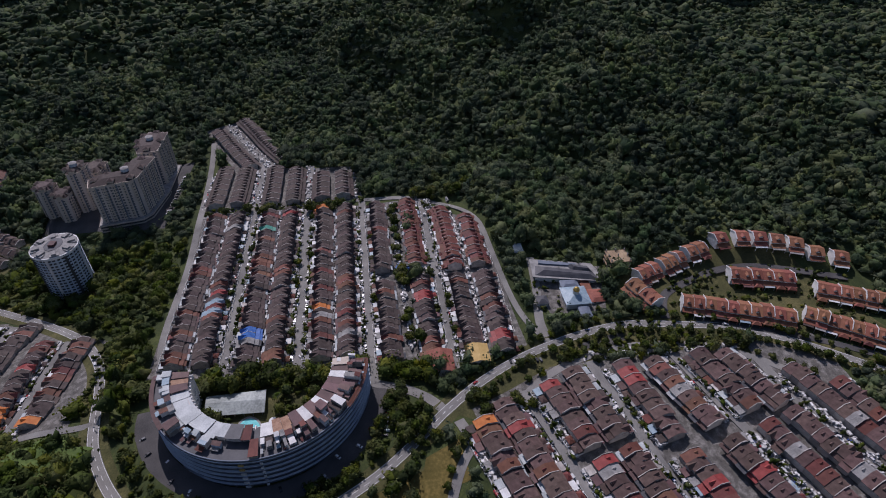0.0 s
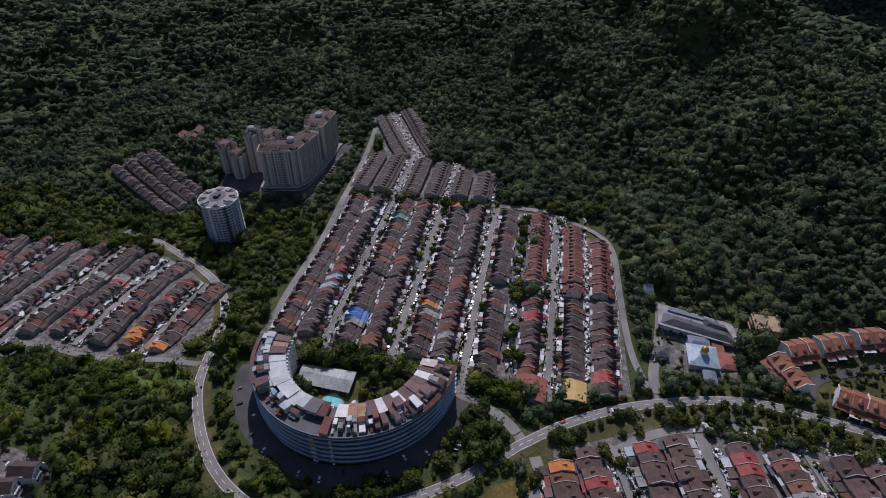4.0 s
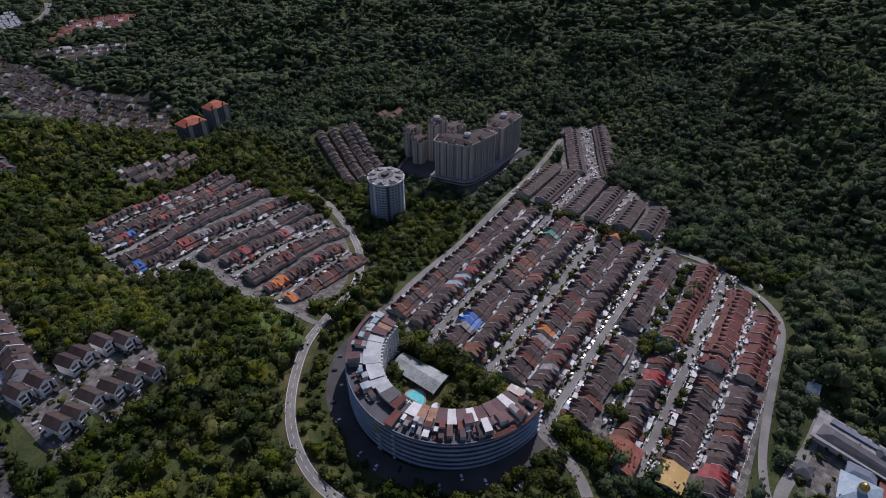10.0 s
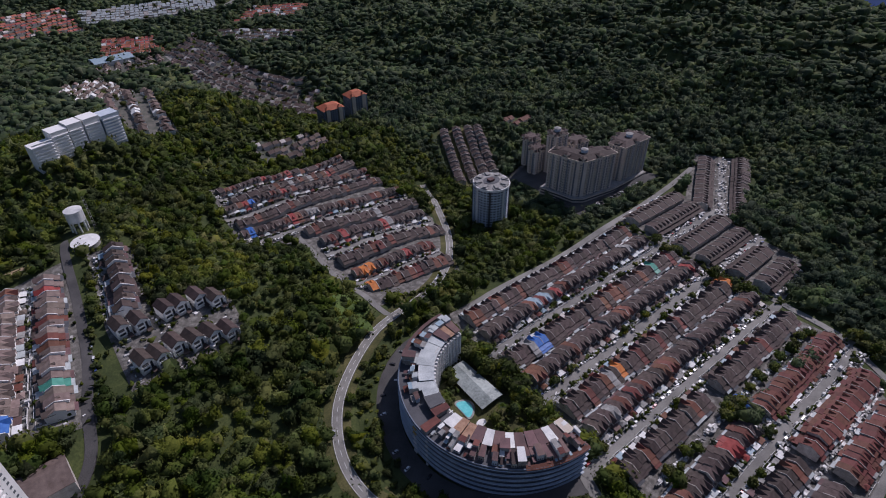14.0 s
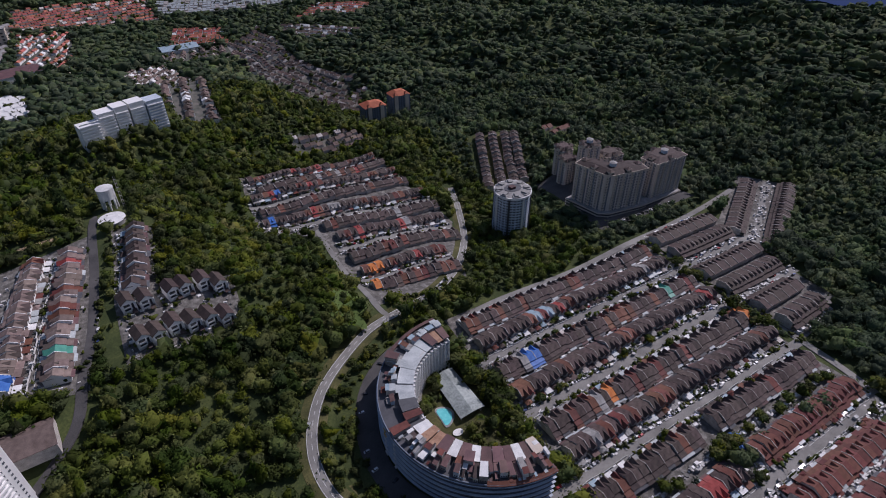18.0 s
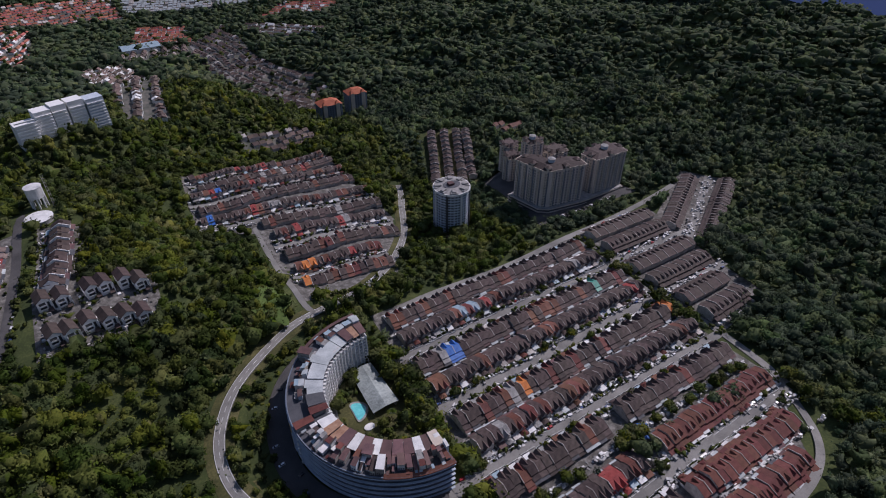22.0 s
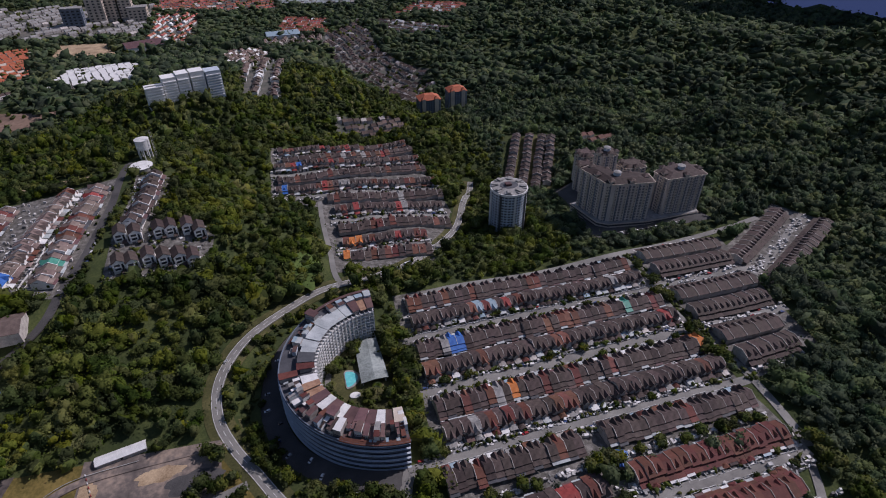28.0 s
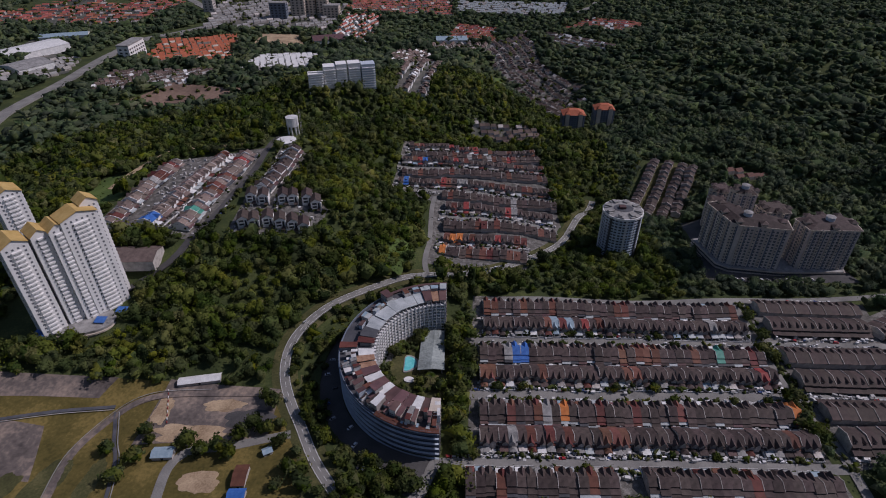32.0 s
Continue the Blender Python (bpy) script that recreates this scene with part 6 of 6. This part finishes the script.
def clear_of_buildings(x, y, margin=4.0):
    ok = np.ones(len(x), bool)
    for c in PADS + CLEAR:
        ok &= ~inside(c, x, y)
    for line, half in ROADS:
        for i in range(0, len(line)):
            ok &= (x - line[i, 0]) ** 2 + (y - line[i, 1]) ** 2 > (half + margin) ** 2
    r = np.hypot(x - UC[0], y - UC[1])
    ok &= ~((r < R_OUT + 4) & (x < 14)) & ~((r < R_OUT + 28) & (x < -20) & (y < 70) & (y > -80))
    return ok


def crown_kind(seed, leaves, lobes_n=6, leaf=(0.06, 0.12), turn=10, rise=4, loose=0.35):
    """One crown about 1 wide and 1 high: an uneven cauliflower dome of lobes under many leaf clumps, as vertices and triangles."""
    r = np.random.default_rng(seed)
    lobes = r.normal(0, 1, (lobes_n, 3)) * (0.21, 0.21, 0.13) + (0, 0, 0.5)
    sizes = r.uniform(0.17, 0.31, lobes_n)

    def reach(d):
        """How far the lobes reach from the middle in each direction."""
        o = lobes - (0, 0, 0.42)
        b = d @ o.T
        q = b * b - (o * o).sum(1) + sizes ** 2
        return np.maximum(np.where(q > 0, b + np.sqrt(np.maximum(q, 0)), 0).max(1), 0.12)

    dirs = []
    for k in range(rise):
        el = -0.35 + 1.75 * k / rise
        for i in range(turn):
            a = (i + 0.5 * (k % 2)) * math.tau / turn + r.uniform(-0.12, 0.12)
            dirs.append((math.cos(a) * math.cos(el), math.sin(a) * math.cos(el), math.sin(el)))
    dirs = np.array(dirs + [(0, 0, 1.0)])
    V = list(dirs * (0.86 * reach(dirs) * r.uniform(0.88, 1.06, len(dirs)))[:, None] + (0, 0, 0.42))
    F = []
    for k in range(rise - 1):
        for i in range(turn):
            p, q = k * turn + i, k * turn + (i + 1) % turn
            F += [(p, q, q + turn), (p, q + turn, p + turn)]
    top = (rise - 1) * turn
    F += [(top + i, top + (i + 1) % turn, rise * turn) for i in range(turn)]
    d = r.normal(0, 1, (leaves, 3))
    d[:, 2] = np.abs(d[:, 2]) - 0.15
    d /= np.linalg.norm(d, axis=1)[:, None]
    pos = d * (reach(d) * r.uniform(0.82, 1.12, leaves))[:, None] + (0, 0, 0.42)
    for i in range(leaves):
        n = d[i] + r.normal(0, loose, 3)
        n /= np.linalg.norm(n)
        u = np.cross(n, r.normal(0, 1, 3))
        u /= np.linalg.norm(u)
        v = np.cross(n, u)
        s = r.uniform(*leaf)
        b = len(V)
        V += [pos[i] + u * s, pos[i] + v * s * 0.8 - n * s * 0.4, pos[i] - u * s, pos[i] - v * s * 0.8 - n * s * 0.4]
        F += [(b, b + 1, b + 2), (b, b + 2, b + 3)]
    return np.array(V), np.array(F)


def scatter(name, x, y, width, tall, kinds, mat, label, category="forest", sink=0.1):
    """Many crowns in one mesh."""
    r = np.random.default_rng(7)
    z = height(x, y)
    which = r.integers(0, len(kinds), len(x))
    turn = r.uniform(0, math.tau, len(x))
    VV, FF, base = [], [], 0
    for k, (V, F) in enumerate(kinds):
        s = np.where(which == k)[0]
        if not len(s):
            continue
        c, sn = np.cos(turn[s])[:, None], np.sin(turn[s])[:, None]
        wx = width[s][:, None]
        px = (V[None, :, 0] * c - V[None, :, 1] * sn) * wx + x[s][:, None]
        py = (V[None, :, 0] * sn + V[None, :, 1] * c) * wx + y[s][:, None]
        pz = (V[None, :, 2] - sink) * tall[s][:, None] + z[s][:, None]
        VV.append(np.stack([px, py, pz], -1).reshape(-1, 3))
        FF.append((F[None] + (np.arange(len(s)) * len(V))[:, None, None] + base).reshape(-1, 3))
        base += len(s) * len(V)
    return thing(name, big_mesh(name, np.concatenate(VV), np.concatenate(FF), mat, True), label=label, category=category, kind="stuff")


def jittered(x0, x1, y0, y1, step, seed):
    r = np.random.default_rng(seed)
    a, b = np.meshgrid(np.arange(x0, x1, step), np.arange(y0, y1, step), indexing="ij")
    return a.ravel() + r.uniform(-0.48, 0.48, a.size) * step, b.ravel() + r.uniform(-0.48, 0.48, a.size) * step


RICH_KINDS = [crown_kind(s, 64, 8, leaf=(0.045, 0.09), turn=7, rise=3, loose=0.5) for s in range(12)]
KINDS = [crown_kind(s, 26, 7, leaf=(0.06, 0.115), turn=7, rise=3, loose=0.5) for s in range(12, 24)]
FAR_KINDS = [crown_kind(s + 20, 8, 5, (0.08, 0.14), 7, 3) for s in range(10)]
for V, F in FAR_KINDS:
    V *= (1.2, 1.2, 1.0)
CENTRE = (40.0, 40.0)


def woods(name, x, y, lo, hi, kinds, mat, label, seed, slim=(0.75, 1.35)):
    r = np.random.default_rng(seed)
    big = np.array([noise.noise((a / 45, b / 45, 1.3)) for a, b in zip(x, y)])
    tall = np.array([noise.noise((a / 17, b / 17, 7.7)) for a, b in zip(x, y)])
    w = np.clip(r.uniform(lo, hi, len(x)) * (1 + 0.5 * big) + (r.random(len(x)) < 0.05) * 4, lo * 0.6, hi * 1.5)
    return scatter(name, x, y, w, w * r.uniform(*slim, len(x)) * (1 + 0.45 * tall) * np.where(r.random(len(x)) < 0.06, 1.35, 1.0), kinds, mat, label)


fx, fy = jittered(-610, 700, -660, 690, 7.6, 3)
near = (np.hypot(fx - CENTRE[0], fy - CENTRE[1]) < 640) & ~((fy < -120) & (fx < -140)) & ~((fx < -340) & (fy < 60)) & ~((fy < -480) & (fx < 60))
bx, by = fx[~near][::2], fy[~near][::2]
fx, fy = fx[near], fy[near]
ok = clear_of_buildings(fx, fy)
fx, fy = fx[ok], fy[ok]
# the western hill and the valley carry lighter young growth
west = (fx < 30 - 0.1 * fy) & (fy > -120) | ((fy > 85) & (fx < 210))
close = np.hypot(fx + 10, fy - 30) < 390
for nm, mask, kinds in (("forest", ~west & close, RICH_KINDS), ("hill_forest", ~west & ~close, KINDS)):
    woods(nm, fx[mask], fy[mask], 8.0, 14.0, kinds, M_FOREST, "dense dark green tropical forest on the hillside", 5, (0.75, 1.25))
for nm, mask, kinds in (("young_woods", west & close, RICH_KINDS), ("ridge_woods", west & ~close, KINDS)):
    woods(nm, fx[mask], fy[mask], 7.5, 14.5, kinds, M_YOUNG, "bright green young woods on the low hill", 6, (0.75, 1.3))
# plainer woods where the flight begins
rear = (np.hypot(bx - CENTRE[0], by - CENTRE[1]) < 640) & clear_of_buildings(bx, by)
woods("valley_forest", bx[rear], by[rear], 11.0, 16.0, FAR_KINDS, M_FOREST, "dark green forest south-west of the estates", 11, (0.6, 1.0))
gx2, gy2 = jittered(-1250, 1350, -1150, 2000, 13.0, 9)
dist = np.hypot(gx2 - CENTRE[0], gy2 - CENTRE[1])
way = np.degrees(np.arctan2(gy2 + 100, gx2 + 150))
keep = (dist > 634) & (dist < np.where(way < 38, 1400, 1720)) & (way > -58) & (way < 141)
gx2, gy2 = gx2[keep], gy2[keep]
ok = clear_of_buildings(gx2, gy2)
# trees between the houses of the town
some = ~ok & (np.random.default_rng(3).random(len(ok)) < 0.3)
some &= ~inside(CLEAR[CLEARINGS.index(TOWN[4])], gx2, gy2) & ~inside(CLEAR[CLEARINGS.index(TOWN[0])], gx2, gy2)
tx, ty = gx2[some], gy2[some]
for line, half in ROADS:
    for q in line:
        away = (tx - q[0]) ** 2 + (ty - q[1]) ** 2 > (half + 5) ** 2
        tx, ty = tx[away], ty[away]
w = np.random.default_rng(4).uniform(6, 13, len(tx))
scatter("town_trees", tx, ty, w, w, FAR_KINDS, M_LEAF, "trees between distant houses of the town", "trees")
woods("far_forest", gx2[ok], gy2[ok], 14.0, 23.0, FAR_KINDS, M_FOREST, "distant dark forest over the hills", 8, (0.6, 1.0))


# ---- trees that stand alone, shrubs, cars, clutter ----
TREE_KINDS = []
for s in range(6):
    V, F = crown_kind(40 + s, 130, 8, (0.05, 0.1), 12, 5, 0.5)
    crown = big_mesh("crown", V * (1.0, 1.0, 0.85) - (0, 0, 0.0), F, M_LEAF, True)
    trunk = Geo().tube(0, 0, -0.06, 0.34, 0.035, 0.022, 6)
    for k in range(4):
        t = k * math.tau / 4 + s
        dx, dy = 0.2 * math.cos(t), 0.2 * math.sin(t)
        trunk.add([(0.015, 0, 0.28), (-0.008, 0.013, 0.28), (-0.008, -0.013, 0.28), (dx + 0.006, dy, 0.52), (dx - 0.004, dy + 0.005, 0.52), (dx - 0.004, dy - 0.005, 0.52)], [(0, 1, 4, 3), (1, 2, 5, 4), (2, 0, 3, 5)])
    TREE_KINDS.append((trunk.mesh("trunk", M_BARK), crown))
frond = Geo()
for k in range(13):
    t = k * math.tau / 13
    for (r0, z0), (r1, z1) in zip(((0.02, 0.82), (0.2, 0.94), (0.36, 0.9)), ((0.2, 0.94), (0.36, 0.9), (0.47, 0.74))):
        w0, w1 = 0.03 + 0.12 * (r0 < 0.3) * r0, 0.055 if r1 < 0.4 else 0.01
        frond.add([(r0 * math.cos(t) - w0 * math.sin(t), r0 * math.sin(t) + w0 * math.cos(t), z0), (r0 * math.cos(t) + w0 * math.sin(t), r0 * math.sin(t) - w0 * math.cos(t), z0), (r1 * math.cos(t) + w1 * math.sin(t), r1 * math.sin(t) - w1 * math.cos(t), z1), (r1 * math.cos(t) - w1 * math.sin(t), r1 * math.sin(t) + w1 * math.cos(t), z1)], [(0, 1, 2, 3)])
PALM = (Geo().tube(0, 0, -0.05, 0.84, 0.03, 0.018, 6).mesh("trunk", M_BARK), frond.mesh("fronds", M_LEAF))
trng = random.Random(21)


def tree(x, y, size, palm=False):
    size *= 1.0 if palm else 1.4
    trunk, crown = PALM if palm else trng.choice(TREE_KINDS)
    ob = thing("palm_tree" if palm else "tree", None, Matrix.Translation((x, y, hz(x, y))) @ Matrix.Rotation(trng.uniform(0, 6.28), 4, "Z") @ Matrix.Diagonal((size, size, size * trng.uniform(0.85, 1.15), 1)),
               "feathery green palm in a garden" if palm else "leafy green garden tree beside houses", "tree", "palms" if palm else "garden trees")
    part("trunk", trunk, None, ob)
    part("crown", crown, None, ob)


# between the curved block and the estate, and in its courtyard
for i in range(26):
    tree(trng.uniform(9, 22), -44 + 3.6 * i + trng.uniform(-1.5, 1.5), trng.uniform(8, 13))
for i in range(14):
    a = radians(trng.uniform(110, 250))
    r = trng.uniform(38, 43)
    tree(UC[0] + r * math.cos(a), UC[1] + r * math.sin(a), trng.uniform(5, 8.5), i % 3 == 0)
for x, y in ((-28, -22), (-22, -24), (-16, -28), (-8, -30), (0, -34), (-10, -12), (-4, -10), (3, -14), (-30, -14), (-26, 22)):
    tree(x, y, trng.uniform(6, 9), trng.random() < 0.4)
# along the main roads
sprinkle_trees = [(trng.uniform(-6, 5), trng.uniform(-345, -205)) for i in range(24)] + [(trng.uniform(-36, -8), trng.uniform(-182, -140)) for i in range(10)]
for pts, off, step in ((MAIN_W[3:10], -8.0, 13), (MAIN_S[3:], 8.0, 8), (MAIN_S[3:], -7.5, 6.5), (SOUTH_LANE, 5.5, 8)):
    line = smooth_line(pts, step)
    d = np.gradient(line, axis=0)
    d /= np.linalg.norm(d, axis=1)[:, None]
    for p, v in zip(line, d):
        if trng.random() < 0.95:
            q = p + np.array((-v[1], v[0])) * (off + trng.uniform(-1.5, 1.5))
            if np.hypot(q[0] + 29, q[1] + 121) > 16:
                tree(q[0], q[1], trng.uniform(3.2, 6.6))
for i in range(15):
    tree(190 + 3.6 * i + trng.uniform(-2, 2), 280 + 8.4 * i + trng.uniform(-2, 2), trng.uniform(5, 8))
# street trees of the main estate
for nm, y, x0, x1 in STREETS:
    for i in range(9):
        x = trng.uniform(x0 + 16, min(x1, 236))
        tree(*est(x, y + trng.choice((-5.6, 5.6))), trng.uniform(3.5, 6.5))
for i in range(34):
    tree(*est(trng.choice((trng.uniform(24, 232), trng.uniform(104, 124))), -104.5 + trng.uniform(-3, 3)), trng.uniform(4, 7.5))
for y0, y1 in ((-150, -110), (-190, -150), (-60, 10), (10, 80)):
    for i in range(5):
        tree(236 + trng.uniform(-2, 10), trng.uniform(y0, y1), trng.uniform(6, 11))
for p in sprinkle_trees:
    tree(p[0], p[1], trng.uniform(4, 8))
for x, y in ((-118, -60), (-112, -52), (-104, -56), (-96, -52), (-150, -66), (-172, -66), (-178, -60), (-128, -70), (-138, -74), (-120, -74), (-92, -66), (-86, -96), (-80, -84), (-176, -78), (-182, -90), (-196, -72), (-110, -30), (-104, -36)):
    tree(x, y, trng.uniform(6, 10))
for i in range(20):
    tree(trng.uniform(-52, -8), trng.uniform(-112, -88), trng.uniform(5, 10))
for i in range(42):
    a = radians(trng.uniform(118, 262))
    r = trng.uniform(84, 95)
    tree(UC[0] + r * math.cos(a), UC[1] + r * math.sin(a), trng.uniform(4, 8.5))

# shrubs and small garden trees of all estates, too many to count
sx, sy = [], []
srng = np.random.default_rng(17)


def sprinkle(quarter, n):
    q = np.array(quarter, float)
    u, v = srng.random(n), srng.random(n)
    p = np.outer((1 - u) * (1 - v), q[0]) + np.outer(u * (1 - v), q[1]) + np.outer(u * v, q[2]) + np.outer((1 - u) * v, q[3])
    return p


def along(p0, p1, off, n, spread=1.0):
    p0, p1 = np.array(p0, float), np.array(p1, float)
    d = (p1 - p0) / np.linalg.norm(p1 - p0)
    t = srng.random(n)[:, None]
    return p0 + (p1 - p0) * t + np.array((-d[1], d[0])) * (off + srng.normal(0, spread, n)[:, None])


shrub, clutter, parked = [], [], []
for nm, y, x0, x1 in STREETS:
    for s in (-1, 1):
        shrub.append(along(est(x0 + 12, y), est(236, y), s * 5.5, 60, 1.2))
        clutter.append(along(est(x0 + 12, y), est(236, y), s * 7.4, 330, 2.2))
        parked.append(along(est(x0 + 8, y), est(x1 if y > -30 else 232, y), s * 4.1, 24, 0.2))
for y in (58, 6.5, -47.5, -104.5, -161.5):
    clutter.append(along(est(30, y), est(232, y), 0, 240, 1.0))
for p, q in W_STREETS:
    for s in (-1, 1):
        shrub.append(along(p, q, s * 5.2, 26, 0.9))
        clutter.append(along(p, q, s * 6.6, 170, 1.4))
        parked.append(along(p, q, s * 3.6, 7, 0.2))
shrub.append(along((-6, 120), (66, 122), 0, 60, 3.0))
for i, (a, b, c, d) in enumerate(PAIRS):
    for p, q, s in ((a, b, -1), (c, d, 1)):
        p, q = np.array(p, float), np.array(q, float)
        shrub.append(along(p, q, s * 13.4, 16, 0.8))
        clutter.append(along(p, q, s * 11.6, 130, 1.3))
        parked.append(along(p, q, s * 14.6, 8, 0.3))
for y0, x0, x1 in ((70, 254, 336), (13, 250, 328), (-39, 252, 306)):
    for s in (-1, 1):
        clutter.append(along((x0, y0), (x1, y0 + 2), s * 24, 50, 1.5))
        parked.append(along((x0, y0), (x1, y0 + 2), s * 26, 6, 0.4))
clutter.append(along((340, 36), (456, 104), 0, 120, 4.0))
shrub.append(along((246, 92), (246, -70), 0, 90, 2.5))
shrub.append(sprinkle([(-250, 116), (-212, 116), (-196, 285), (-240, 270)], 60))
clutter.append(sprinkle([(-310, 120), (-214, 118), (-200, 280), (-300, 266)], 260))
shrub.append(sprinkle([(-196, 128), (-112, 126), (-110, 192), (-196, 196)], 90))
clutter.append(sprinkle([(-186, 128), (-114, 126), (-112, 190), (-186, 192)], 120))
clutter.append(along((-182, 194), (-174, 276), 3, 80, 1.5))
shrub.append(along((-156, 196), (-148, 276), 2, 40, 2.0))
for k in range(130):
    a, q = radians(srng.uniform(108, 262)), srng.uniform(86, 97)
    shrub.append(np.array([(5 + q * math.cos(a), -3 + q * math.sin(a))]))
shrub.append(sprinkle([(46, -300), (76, -330), (66, -470), (-10, -460)], 200))
shrub.append(sprinkle([(-2, -200), (6, -230), (6, -330), (-6, -345)], 60))
clutter.append(sprinkle([(-2, -200), (4, -230), (4, -330), (-8, -345)], 80))
shrub.append(along((30, -330), (-26, -458), 10, 60, 2.5))
shrub.append(sprinkle([(44, -266), (110, -290), (116, -212), (44, -210)], 70))
shrub.append(sprinkle([(4, -200), (34, -270), (10, -350), (-8, -260)], 90))
shrub.append(sprinkle([(36, 440), (120, 452), (112, 500), (30, 490)], 200))
shrub.append(sprinkle([(-34, 16), (-16, 34), (-13, 20), (-28, 16)], 24))
shrub.append(sprinkle([(-30, -14), (8, -8), (12, -44), (-20, -36)], 40))
shrub.append(sprinkle([(-196, 210), (-186, 210), (-166, 284), (-186, 290)], 50))
shrub.append(along((-205, 196), (-212, 130), 6, 40, 1.5))
sh = np.concatenate(shrub)
r = np.random.default_rng(31)
w = r.uniform(2.2, 5.5, len(sh))
scatter("garden_shrubs", sh[:, 0], sh[:, 1], w, w * r.uniform(0.8, 1.2, len(sh)), FAR_KINDS, M_LEAF, "garden shrubs and small trees between houses", "shrubs")
cl = np.concatenate(clutter)
cg = Geo()
for x, y in cl:
    a, w, d, h = trng.uniform(0, 3.14), trng.uniform(0.4, 1.6), trng.uniform(0.3, 1.1), trng.choice((0.5, 0.9, 1.4, 2.3, 2.6))
    if trng.random() < 0.65:
        a = trng.uniform(-0.1, 0.1)
    z = hz(x, y)
    c, s = math.cos(a), math.sin(a)
    q = [(x + c * u - s * v, y + s * u + c * v) for u, v in ((-w, -d), (w, -d), (w, d), (-w, d))]
    cg.hexa([(*p, z) for p in q], [(*p, z + h) for p in q])
thing("yard_clutter", cg.mesh("yard_clutter", M_CLUTTER), label="awnings, gates, tanks and bins crowding the front yards", category="clutter", kind="stuff")

# parked cars
CAR_PAINT = [mottled("car_paint_" + n, k, tuple(v * 1.15 for v in k), 0.5, 0.25, 3, 0, spec=0.6) for n, k in (("white", (0.65, 0.65, 0.65)), ("silver", (0.35, 0.36, 0.37)), ("black", (0.03, 0.03, 0.033)), ("red", (0.35, 0.03, 0.03)), ("grey", (0.14, 0.145, 0.15)), ("blue", (0.05, 0.08, 0.2)))]
body = Geo().hexa([(-2.1, -0.85, 0.25), (2.1, -0.85, 0.25), (2.1, 0.85, 0.25), (-2.1, 0.85, 0.25)], [(-2.1, -0.82, 0.85), (2.05, -0.82, 0.75), (2.05, 0.82, 0.75), (-2.1, 0.82, 0.85)])
body.hexa([(-1.7, -0.72, 1.32), (0.5, -0.72, 1.32), (0.5, 0.72, 1.32), (-1.7, 0.72, 1.32)], [(-1.6, -0.68, 1.46), (0.4, -0.68, 1.46), (0.4, 0.68, 1.46), (-1.6, 0.68, 1.46)])
glass = Geo().hexa([(-2.0, -0.78, 0.84), (1.15, -0.78, 0.8), (1.15, 0.78, 0.8), (-2.0, 0.78, 0.84)], [(-1.68, -0.7, 1.34), (0.48, -0.7, 1.34), (0.48, 0.7, 1.34), (-1.68, 0.7, 1.34)]).mesh("cabin_glass", M_GLASS)
BODY = [body.mesh("parked_car", m) for m in CAR_PAINT]
NAMES = ("white", "silver", "black", "red", "grey", "blue")


def car(x, y, ang):
    k = trng.choice((0, 0, 0, 0, 1, 1, 2, 2, 3, 4, 4, 5))
    ob = thing("parked_car", BODY[k], pose(x, y, hz(x, y) + 0.42, 0, 0, ang), NAMES[k] + " car parked beside the road", "car", "parked cars")
    part("cabin_glass", glass, None, ob)


cars = np.concatenate(parked)
for x, y in cars[trng.sample(range(len(cars)), min(len(cars), 255))]:
    car(x, y, trng.choice((2, 182)) if x > -20 and y > -195 else (18 if y < -100 else 0))
for i in range(15):
    a = 104 + 9.7 * i
    x, y = polar(81 if i % 3 else 75, a)
    car(x, y, a + 8)
for i in range(11):
    car(-42 + 3.2 * i, -82 + trng.uniform(-1, 1) - 0.4 * i, 80)
for i in range(9):
    car(6 - 0.45 * i, -174 - 2.6 * i, 10)
for i in range(14):
    car(262 + 5.5 * i, 133 - 0.1 * i, 95)
for i in range(8):
    car(-200 - 1.2 * i, 190 - 11 * i, 85)
for pts in (MAIN_W, MAIN_S[4:]):
    line = smooth_line(pts, 30)
    d = np.gradient(line, axis=0)
    for p, v in zip(line[2:-1:6], d[2:-1:6]):
        v = v / np.linalg.norm(v)
        car(p[0] - v[1] * 2, p[1] + v[0] * 2, math.degrees(math.atan2(v[1], v[0])))
